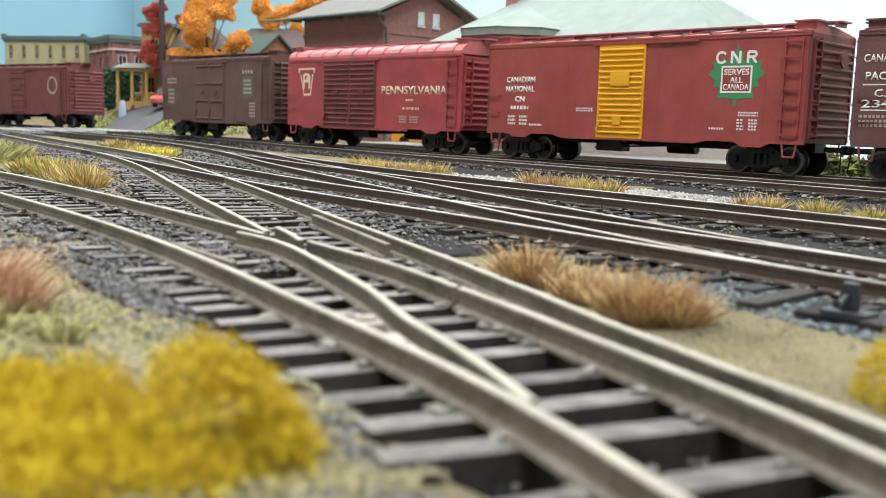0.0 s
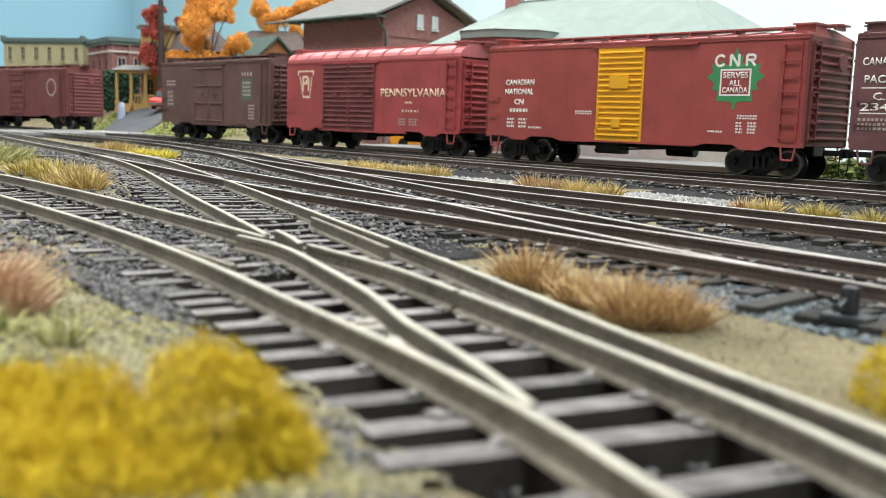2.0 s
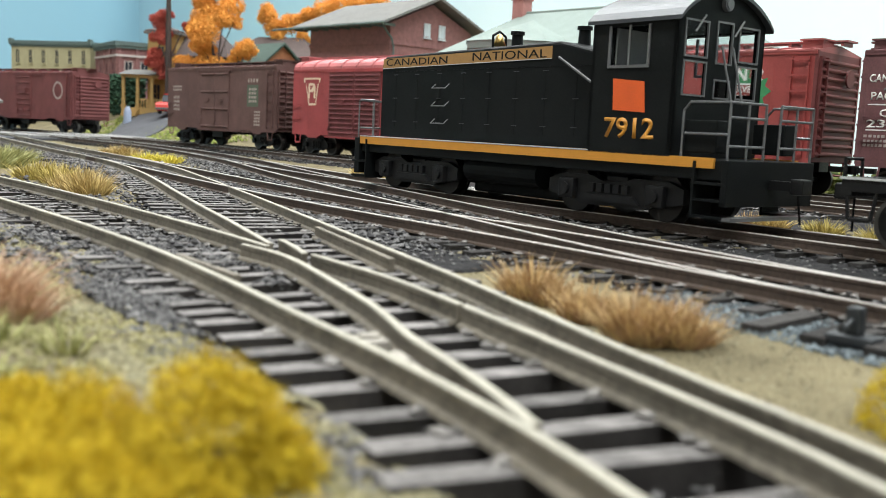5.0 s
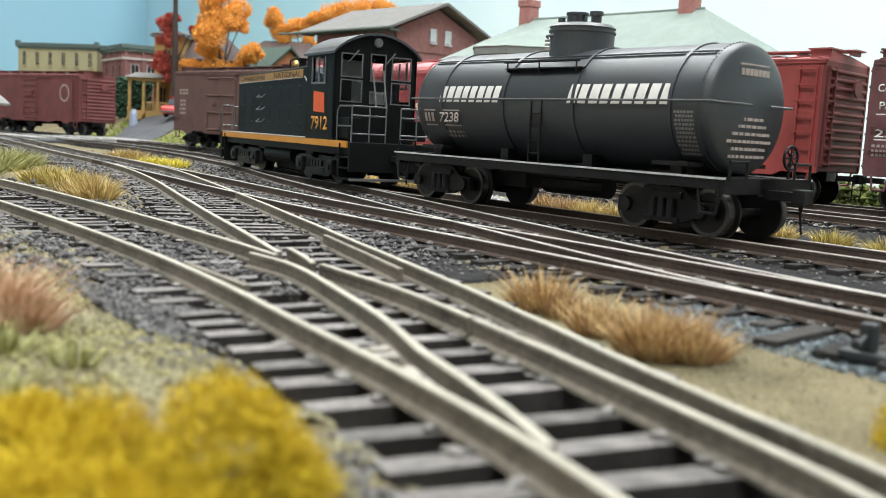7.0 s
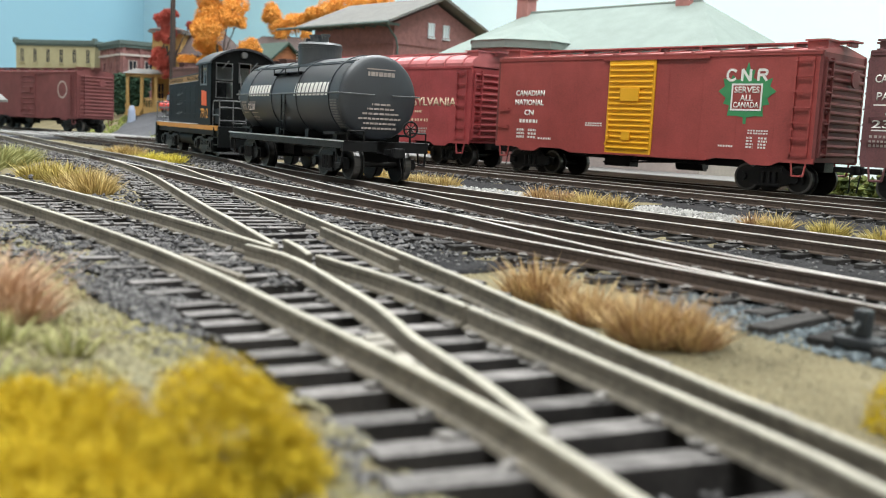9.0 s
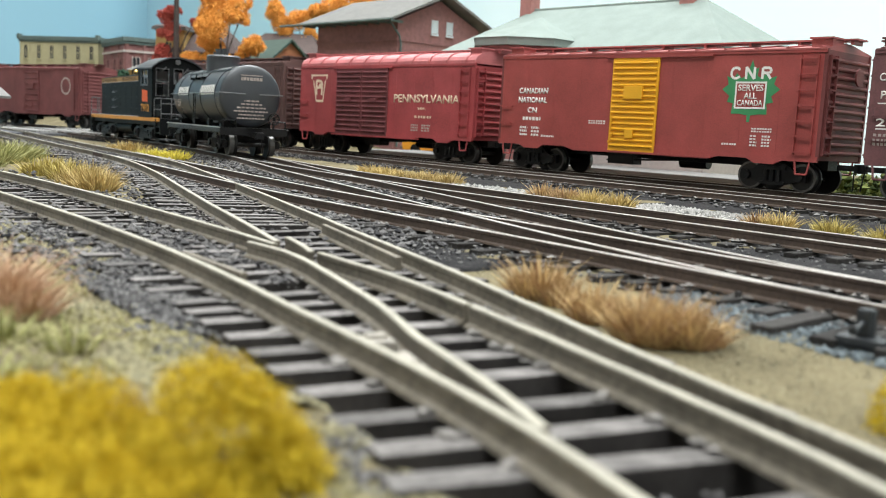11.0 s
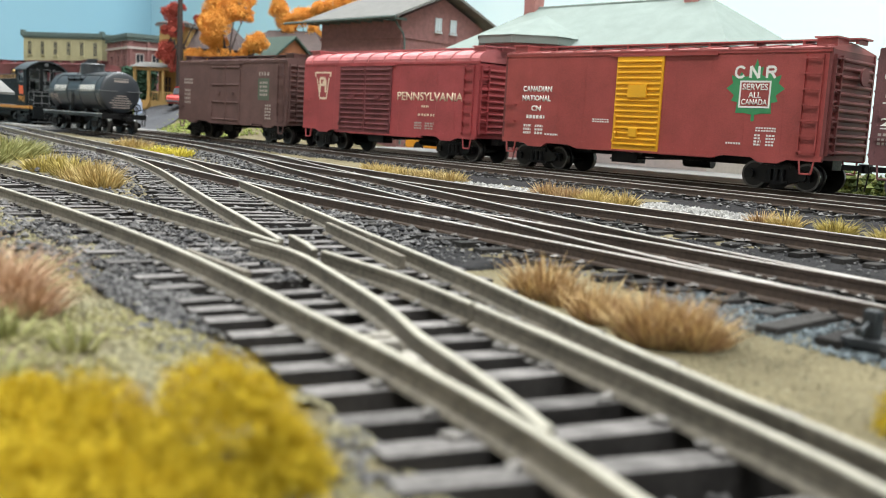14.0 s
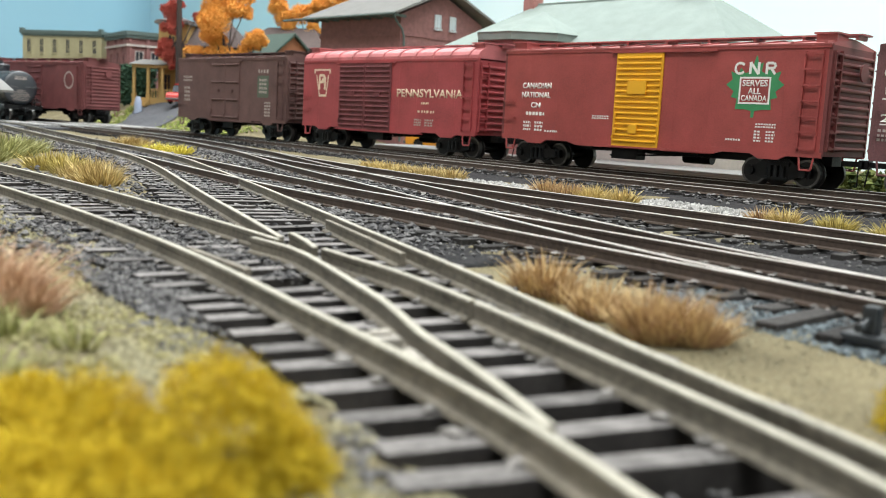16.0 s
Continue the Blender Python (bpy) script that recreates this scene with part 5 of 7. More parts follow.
# ---- buildings ----
M_BRICK = mat("maroon_brick", (0.25, 0.118, 0.112), 0.85, 0, 0.3, 300, 0.3, fine=1500)
M_PINKBRICK = mat("weathered_brick", (0.33, 0.15, 0.14), 0.85, 0, 0.25, 300, 0.3, fine=1500)
M_GREENROOF = mat("pale_green_shingles", (0.215, 0.262, 0.24), 0.9, 0, 0.15, 120, 0.3, fine=1800)
M_GREYSHINGLE = mat("grey_brown_shingles", (0.15, 0.146, 0.137), 0.85, 0, 0.25, 150, 0.3, fine=1800)
M_CHIMNEY = mat("chimney_brick", (0.42, 0.19, 0.17), 0.85, 0, 0.25, 400, 0.3)
M_CREAMWALL = mat("pale_yellow_wall", (0.42, 0.385, 0.235), 0.85, 0, 0.15, 200, 0.1)
M_OCHRE = mat("ochre_clapboard", (0.43, 0.28, 0.10), 0.8, 0, 0.2, 200, 0.1)
M_DARKGLASS = mat("dark_window_glass", (0.03, 0.035, 0.045), 0.15, 0, 0.2, 200, 0.0)
M_PALEGLASS = mat("pale_window_blind", (0.55, 0.62, 0.65), 0.3, 0, 0.1, 200, 0.0)
M_TRIMGREEN = mat("green_grey_trim", (0.10, 0.14, 0.13), 0.7, 0, 0.2, 300, 0.0)
M_STONE = mat("pale_stone", (0.50, 0.45, 0.42), 0.85, 0, 0.2, 300, 0.2)
M_DARKGREEN = mat("dark_green_roof", (0.035, 0.065, 0.05), 0.8, 0, 0.25, 300, 0.2)
M_TERRACOTTA = mat("orange_brown_gable", (0.33, 0.13, 0.06), 0.85, 0, 0.2, 300, 0.2)
M_CONCRETE = mat("pale_concrete", (0.20, 0.197, 0.19), 0.9, 0, 0.2, 60, 0.2)
M_PLANK = mat("grey_crossing_planks", (0.30, 0.295, 0.285), 0.9, 0, 0.25, 150, 0.4, rand=0.15)
M_ROAD = mat("grey_asphalt", (0.07, 0.071, 0.08), 0.95, 0, 0.2, 60, 0.3)


def window(parent, c, w, h, normal, frame_mat, glass_mat):
    """A window in a wall: sunk pane, frame and sill. c: middle; normal: 'x' or '-y'."""
    def b(u0, u1, d0, d1, z0, z1):
        return (c[0] + d0, c[0] + d1, c[1] + u0, c[1] + u1, c[2] + z0, c[2] + z1) if normal == "x" else (c[0] + u0, c[0] + u1, c[1] - d1, c[1] - d0, c[2] + z0, c[2] + z1)
    f = 0.7
    win = part("window", boxes(b(-w / 2, w / 2, -0.5, 0.25, -h / 2, h / 2)), glass_mat, parent)
    part("frame", boxes(b(-w / 2 - f, -w / 2, -0.5, 0.8, -h / 2 - f, h / 2 + f), b(w / 2, w / 2 + f, -0.5, 0.8, -h / 2 - f, h / 2 + f), b(-w / 2, w / 2, -0.5, 0.8, h / 2, h / 2 + f), b(-0.25, 0.25, 0.25, 0.6, -h / 2, h / 2), b(-w / 2, w / 2, 0.25, 0.6, -0.25, 0.25)), frame_mat, win)
    part("sill", boxes(b(-w / 2 - 1.2, w / 2 + 1.2, -0.5, 1.6, -h / 2 - 1.6, -h / 2 - f)), frame_mat, win)


def hip_roof(bm, x0, x1, y0, y1, z, ridge0, ridge1, zr, t=1.2):
    ym = (y0 + y1) / 2
    lo = [bm.verts.new(p) for p in ((x0, y0, z), (x1, y0, z), (x1, y1, z), (x0, y1, z))]
    up = [bm.verts.new(p) for p in ((x0, y0, z + t), (x1, y0, z + t), (x1, y1, z + t), (x0, y1, z + t))]
    r0, r1 = bm.verts.new((ridge0, ym, zr)), bm.verts.new((ridge1, ym, zr))
    bm.faces.new(lo[::-1])
    for i in range(4):
        bm.faces.new((lo[i], lo[(i + 1) % 4], up[(i + 1) % 4], up[i]))
    bm.faces.new((up[0], up[1], r1, r0))
    bm.faces.new((up[1], up[2], r1))
    bm.faces.new((up[2], up[3], r0, r1))
    bm.faces.new((up[3], up[0], r0))
    bmesh.ops.recalc_face_normals(bm, faces=bm.faces)
    return bm


def depot():
    root = empty("station_building", "brick railway station with pale green hipped roof and chimneys", "station")
    walls = part("wall", boxes((-198, -30, 80, 150, -4, 58.5)), M_PINKBRICK, root)
    part("base_course", boxes((-199, -29, 79, 151, -4, 8)), M_STONE, root)
    for k in range(7):
        window(walls, (-186 + k * 24, 80, 34), 9, 20, "-y", M_STONE, M_DARKGLASS)
    roof = part("roof", hip_roof(B(), -209, -18, 70, 160, 58, -172, -57, 87.5), M_GREENROOF, root, "pale green shingled hip roof")
    part("fascia", boxes((-209.5, -17.5, 69.2, 69.9, 56.5, 59.0), (-17.9, -17.2, 69.9, 160, 56.5, 59.0)), M_TRIMGREEN, root)
    part("ridge_cap", rods([(-172, 115, 87.6), (-57, 115, 87.6)], 0.8), M_GREENROOF, roof)
    # bay with a many-sided roof
    cx, cy, r, n = -139, 74, 31, 8
    ring = [(cx + r * math.cos(math.pi * (k + 0.5) / 4), cy + r * math.sin(math.pi * (k + 0.5) / 4)) for k in range(n)]
    bm = B()
    prism(bm, [(cx + (x - cx) * 0.88, cy + (y - cy) * 0.88) for x, y in ring], -4, 61, "z")
    bay = part("bay", bm, M_PINKBRICK, root)
    bm = B()
    prism(bm, ring, 60.2, 64.2, "z")
    part("bay_eave", bm, M_GREENROOF, bay, "pale green boxed eave of the bay")
    bm = B()
    top = bm.verts.new((cx, cy + 10, 78.5))
    lo = [bm.verts.new((cx + (x - cx) * 1.02, cy + (y - cy) * 1.02, 64.2)) for x, y in ring]
    for k in range(n):
        bm.faces.new((lo[k], lo[(k + 1) % n], top))
    bm.faces.new(lo[::-1])
    part("bay_roof", bm, M_GREENROOF, bay)
    for x, h in ((-176, 98), (-66, 97)):
        bm = boxes((x - 4.2, x + 4.2, 111, 119, 78, h), (x - 4.9, x + 4.9, 110.3, 119.7, h - 3.0, h - 1.0), (x - 4.9, x + 4.9, 110.3, 119.7, h - 0.9, h + 0.6), bevel=0.1)
        part("chimney", bm, M_CHIMNEY, root, "pink brick chimney")
    return root


def freight_house():
    root = empty("freight_house", "maroon brick freight house with broad eaves and gable windows", "building")
    bm = B()
    prism(bm, [(146, -4), (146, 93), (188, 111), (230, 93), (230, -4)], -432, -333, "x")
    wall = part("wall", bm, M_BRICK, root)
    bm = B()
    prism(bm, [(133, 91.2), (133, 93.0), (188, 116.2), (243, 93.0), (243, 91.2), (188, 114.0)], -441, -324, "x")
    part("roof", bm, M_GREYSHINGLE, root, "weathered grey-brown shingle roof")
    for y in (182.5, 198):
        window(wall, (-333, y, 91), 5.0, 9.0, "x", M_PALEGLASS, M_PALEGLASS)
    for k in range(4):
        window(wall, (-418 + k * 25, 146, 60), 8, 14, "-y", M_TRIMGREEN, M_DARKGLASS)
    part("belt_course", boxes((-433, -332.2, 145.2, 231, 78, 80)), M_BRICK, root)
    for k in range(9):
        x = -436 + k * 13.5
        part("rafter", boxes((x - 0.8, x + 0.8, 134, 146, 90.2, 92)), M_TRIMGREEN, root)
    pts = [(-334, 140, 91), (-332.5, 143, 86), (-332, 147, 82), (-331.5, 148.5, 76), (-331.5, 148.5, 0)]
    part("drain_pipe", rods(pts, 0.8, 8), M_TRIMGREEN, root)
    part("gutter", rods([(-467, 133, 91.8), (-324, 133, 91.8)], 0.9, 8), M_TRIMGREEN, root)
    return root


def block_building(name, label, x, y, rz, w, d, z0, h, wall_mat, trim_mat, cols, rows, glass):
    """A flat-roofed commercial block with cornice and rows of tall windows on its front (local -y)."""
    root = empty(name, label, "building", m=at(x, y, z0, 0, 0, rz))
    wall = part("wall", boxes((-w / 2, w / 2, 0, d, 0, h)), wall_mat, root)
    part("cornice", boxes((-w / 2 - 1.5, w / 2 + 1.5, -2.2, d, h - 3.2, h + 0.8), (-w / 2 - 0.8, w / 2 + 0.8, -1.2, d, h - 5.4, h - 3.2)), trim_mat, root)
    for k in (0, 1):
        part("parapet_block", boxes((-w / 2 - 2 + k * w, -w / 2 + 2 + k * w, -2.6, 2, h - 3, h + 3)), trim_mat, root)
    for r in range(rows):
        for c in range(cols):
            cx = -w / 2 + w * (c + 0.5) / cols
            cz = h - 16 - r * 24
            if cz < 8:
                continue
            window(wall, (cx, 0, cz), w / cols * 0.26, 14, "-y", trim_mat if r < 0 else wall_mat, glass)
    return root


def corner_building():
    """Brick corner block with pilasters, cornice and an arched window on its end."""
    root = empty("brick_building", "dark maroon brick corner block with a pale arched window", "building", m=at(-716, 115, 9, 0, 0, -10))
    wall = part("wall", boxes((-84, 0, 0, 37, 0, 80)), M_BRICK, root)
    part("cornice", boxes((-86, 2, -2, 39, 74, 77), (-86, 3, -3, 40, 77, 81)), M_TRIMGREEN, root)
    for y in (0.5, 18, 34):
        part("pilaster", boxes((0, 1.6, y, y + 3.0, 0, 74)), M_BRICK, root)
    for x in (-80, -52, -26, -3):
        part("pilaster", boxes((x, x + 3, -1.4, 0, 0, 74)), M_BRICK, root)
    window(wall, (0, 11, 52), 7, 18, "x", M_STONE, M_DARKGLASS)
    window(wall, (0, 27, 52), 7, 18, "x", M_STONE, M_DARKGLASS)
    for x in (-64, -38, -14):
        window(wall, (x, 0, 52), 7, 16, "-y", M_BRICK, M_DARKGLASS)
    part("string_course", boxes((-85, 1.8, -1.8, 38, 66, 68)), M_STONE, root)


def yellow_house():
    """Ochre house with a corner tower and a columned porch."""
    root = empty("house", "ochre wooden house with a square tower and columned porch", "house", m=at(-621, 100, 20, 0, 0, 40))
    wall = part("wall", boxes((2, 70, 6, 50, -4, 52)), M_OCHRE, root)
    part("tower", boxes((0, 27, 0, 26, -4, 72), bevel=0.3), M_OCHRE, root)
    part("tower_eave", boxes((-3, 30, -3, 29, 72, 74)), M_GREYSHINGLE, root)
    part("tower_roof", hip_roof(B(), -2, 29, -2, 28, 74, 12, 15, 80), M_DARKSHINGLE, root)
    part("roof", hip_roof(B(), 12, 78, -2, 56, 52, 30, 60, 76), M_DARKSHINGLE, root, "dark brown hipped roof")
    porch = part("porch", boxes((-15, 42, -22, 0, -4, 4), (-15, 42, -23, 0, 31, 33.5)), M_OCHRE, root)
    bm = B()
    prism(bm, [(-25, 33.5), (0, 39), (0, 33.5)], -17, 44, "x")
    part("porch_roof", bm, M_GREYSHINGLE, porch)
    for k in range(5):
        x = -13.5 + k * 13.4
        part("column", boxes((x - 1.2, x + 1.2, -22, -19.8, 4, 31), (x - 1.8, x + 1.8, -22.4, -19.4, 4, 7)), M_OCHRE, porch)
    part("railing", boxes((2, 42, -21.4, -20.6, 11, 12.2), *[(3 + k * 2.4, 3.8 + k * 2.4, -21.3, -20.7, 4, 11) for k in range(16)]), M_OCHRE, porch)
    for k in range(3):
        part("step", boxes((-12, 2, -31 + k * 3, -22, -4, -1.5 + k * 2.2)), M_OCHRE, porch)
    window(wall, (9, 0, 18), 6, 16, "-y", M_OCHRE, M_DARKGLASS)
    window(wall, (20, 0, 18), 6, 16, "-y", M_OCHRE, M_DARKGLASS)
    window(wall, (13, 0, 54), 5, 13, "-y", M_OCHRE, M_DARKGLASS)
    window(wall, (35, 6, 18), 8, 16, "-y", M_OCHRE, M_DARKGLASS)
    return root


M_DARKSHINGLE = mat("dark_brown_shingles", (0.085, 0.06, 0.055), 0.9, 0, 0.3, 200, 0.3)


def green_gable_house():
    root = empty("house", "house with dark green roof and orange-brown gable", "house", m=at(-549, 173.5, 5.7))
    bm = B()
    prism(bm, [(0, 0), (0, 62), (25, 82), (50, 62), (50, 0)], -70, 0, "x")
    part("wall", bm, M_TERRACOTTA, root)
    bm = B()
    prism(bm, [(-5, 57), (-5, 59), (25, 85), (55, 59), (55, 57), (25, 82.5)], -74, 4, "x")
    part("roof", bm, M_DARKGREEN, root, "dark green shingle roof")
    return root


def mansard_house():
    root = empty("house", "maroon brick house with grey mansard roof behind the trees", "house", m=at(-606, 190, 12, 0, 0, 35))
    part("wall", boxes((-10, 70, 0, 50, 0, 66)), M_BRICK, root)
    part("roof", hip_roof(B(), -14, 74, -4, 54, 66, 6, 54, 88), M_DARKSHINGLE, root)
    return root


def small_shed():
    root = empty("shed", "small red wooden shed with a pale grey roof", "shed", m=at(-226, -189, -3.4))
    part("wall", boxes((-18, 18, -11, 11, 0, 24.5)), M_LEFT, root)
    bm = B()
    prism(bm, [(-25, 22.6), (-25, 23.6), (0, 31), (25, 23.6), (25, 22.6), (0, 29.6)], -15, 15, "y")
    part("roof", bm, M_CONCRETE, root, "pale grey pitched roof")
    part("corner_board", boxes((17.6, 18.5, -11.5, -10.4, 0, 25), (-18.5, -17.6, -11.5, -10.4, 0, 25)), M_RED_DARK, root)
    return root


depot()
freight_house()
block_building("commercial_building", "pale yellow commercial block with tall narrow windows", -847, 100, 29, 103, 60, 9, 83, M_CREAMWALL, M_TRIMGREEN, 6, 2, M_DARKGLASS)
corner_building()
yellow_house()
mansard_house()
green_gable_house()
small_shed()


# ---- road, crossing, platform ----
def road():
    line = curve_points([(-455, -130), (-478, -60), (-500, 0), (-540, 60), (-600, 105), (-680, 140), (-800, 150)], 8.0)
    nrm, _ = normals(line)
    bm = B()
    rows = []
    for p, n in zip(line, nrm):
        rows.append([bm.verts.new((p[0] + n[0] * u, p[1] + n[1] * u, max(ground_z(p[0] + n[0] * u, p[1] + n[1] * u) + 1.3, -1.2))) for u in np.linspace(-34, 34, 7)])
    for a, b in zip(rows, rows[1:]):
        for i in range(6):
            bm.faces.new((a[i], a[i + 1], b[i + 1], b[i]))
    r = bmesh.ops.extrude_face_region(bm, geom=list(bm.faces))
    for v in r["geom"]:
        if isinstance(v, bmesh.types.BMVert):
            v.co.z -= 3
    bmesh.ops.recalc_face_normals(bm, faces=bm.faces)
    tagged(part("road", bm, M_ROAD, None, smooth=False), "grey asphalt town road", "road", kind="structure")


road()


def crossing():
    root = empty("road_crossing", "pale grey plank road crossing over the tracks", "crossing", kind="structure")
    for y0, y1, z in ((-33, -25, 0.0), (-38, -46, 0.2), (-55, -70, 0.0), (-6, 6, 0.6), (-11, -22, 0.4), (11, 26, 0.4)):
        n = 5
        for k in range(n):
            a = y0 + (y1 - y0) * k / n
            b = y0 + (y1 - y0) * (k + 1) / n
            part("plank", boxes((-545, -455, min(a, b) + 0.2, max(a, b) - 0.2, -2.5, z + 0.2), bevel=0.1), M_PLANK, root)


crossing()
tagged(part("platform", boxes((-230, 40, 34, 78, -5, 1.6), bevel=0.4), M_CONCRETE, None), "pale concrete station platform", "platform", kind="structure")

# ---- loose stone, grass, trees ----


def bits(name, pts, sizes, material, label, category, seed, flat=0.7):
    """Many small stones in one mesh: squashed eight-faced lumps."""
    rng = np.random.default_rng(seed)
    n = len(pts)
    base = np.array([(1, 0, 0), (-1, 0, 0), (0, 1, 0), (0, -1, 0), (0, 0, 1), (0, 0, -1)], float)
    faces = np.array([(0, 2, 4), (2, 1, 4), (1, 3, 4), (3, 0, 4), (2, 0, 5), (1, 2, 5), (3, 1, 5), (0, 3, 5)])
    v = base[None] * rng.uniform(0.55, 1.3, (n, 6, 1)) + rng.uniform(-0.25, 0.25, (n, 6, 3))
    a = rng.uniform(0, 2 * np.pi, n)
    c, s = np.cos(a), np.sin(a)
    x = v[..., 0] * c[:, None] - v[..., 1] * s[:, None]
    y = v[..., 0] * s[:, None] + v[..., 1] * c[:, None]
    v = np.stack([x, y, v[..., 2] * flat], -1) * sizes[:, None, None] + pts[:, None, :]
    f = (faces[None] + (np.arange(n) * 6)[:, None, None]).reshape(-1, 3)
    me = bpy.data.meshes.new(name)
    me.from_pydata((v.reshape(-1, 3) * MM).tolist(), [], f.tolist())
    me.materials.append(material)
    return tagged(new(name, me), label, category, kind="stuff")


def ballast():
    rng = np.random.default_rng(5)
    out, size = [], []
    for name, count, x0, x1 in (("spur", 11000, -260, 215), ("lead", 15000, -320, 205), ("ladder", 11000, -160, 230), ("crossover", 9000, -200, 180), ("main", 11000, -330, 240), ("passing", 4200, -260, 240), ("house", 3600, -430, 220)):
        line = LINES[name]
        nrm, _ = normals(line)
        ok = np.where((line[:, 0] > x0) & (line[:, 0] < x1))[0]
        i = rng.choice(ok, count)
        lat = rng.uniform(-1, 1, count) * rng.choice([14.0, 19.0, 24.0], count)
        if name == "lead":
            lat = np.where(rng.random(count) < 0.35, rng.uniform(8, 34, count) * np.where((line[i, 0] > 10) & (line[i, 0] < 120), 1, 0.6), lat)
        if name == "spur":
            lat = np.where((rng.random(count) < 0.12) & (line[i, 0] > 45) & (line[i, 0] < 132), rng.uniform(-21, -12, count), lat)
        keep = np.abs(np.abs(lat) - NARROW.get(name, GAUGE)) > 1.2
        p = line[i] + nrm[i] * lat[:, None] + rng.uniform(-1, 1, (count, 2))
        z = -2.75 - 0.012 * np.abs(lat) + rng.uniform(-0.25, 0.45, count) + np.where((line[i, 0] < 95) & (rng.random(count) < 0.25), rng.uniform(0.3, 0.8, count), 0) + TRACK_Z.get(name, 0)
        sz = np.where(p[:, 0] > 100, rng.uniform(0.2, 0.5, count), rng.uniform(0.32, 0.95, count))
        # keep the rails of every line clear
        keep &= rail_distance(p) > 1.25
        if name == "lead":
            keep &= ~((np.abs(lat) < 9) & (p[:, 0] > -40) & (rng.random(count) < 0.85))
        if name == "spur":
            keep &= ~((np.abs(lat) < 8) & (p[:, 0] < 70) & (rng.random(count) < 0.65))
        if name in ("spur", "lead"):
            deep = p[:, 0] > 112
            z = np.where(deep, z - 1.5, z)
            keep &= ~(deep & (np.abs(lat) > 11)) & ~(deep & (rng.random(count) < 0.5))
        else:
            keep &= ~((p[:, 0] > 120) & (p[:, 1] < -206) & (np.abs(lat) > 17))
        out.append(np.c_[p, z][keep])
        size.append(sz[keep])
    bits("ballast_stones", np.concatenate(out), np.concatenate(size), M_BALLAST, "dark grey crushed ballast stones strewn between ties", "ballast", 7, 0.6)


ballast()


def tie_plates():
    """Rusty spike heads and chips of tie plate on both sides of every rail."""
    rng = np.random.default_rng(21)
    p = np.array(PLATES)
    p = p[(p[:, 0] > -300) & (p[:, 0] < 230) & (p[:, 1] > -320)]
    p = np.repeat(p, 3, axis=0) + rng.normal(0, 1, (3 * len(p), 3)) * np.array([0.5, 0.35, 0.06])
    bits("tie_plate_chips", p, rng.uniform(0.4, 0.95, len(p)), island_mat("tie_plate_chip", (0.06, 0.056, 0.052), (0.26, 0.245, 0.23)), "rusty grey spike heads and tie plate chips", "tie plates", 22, 0.4)


tie_plates()


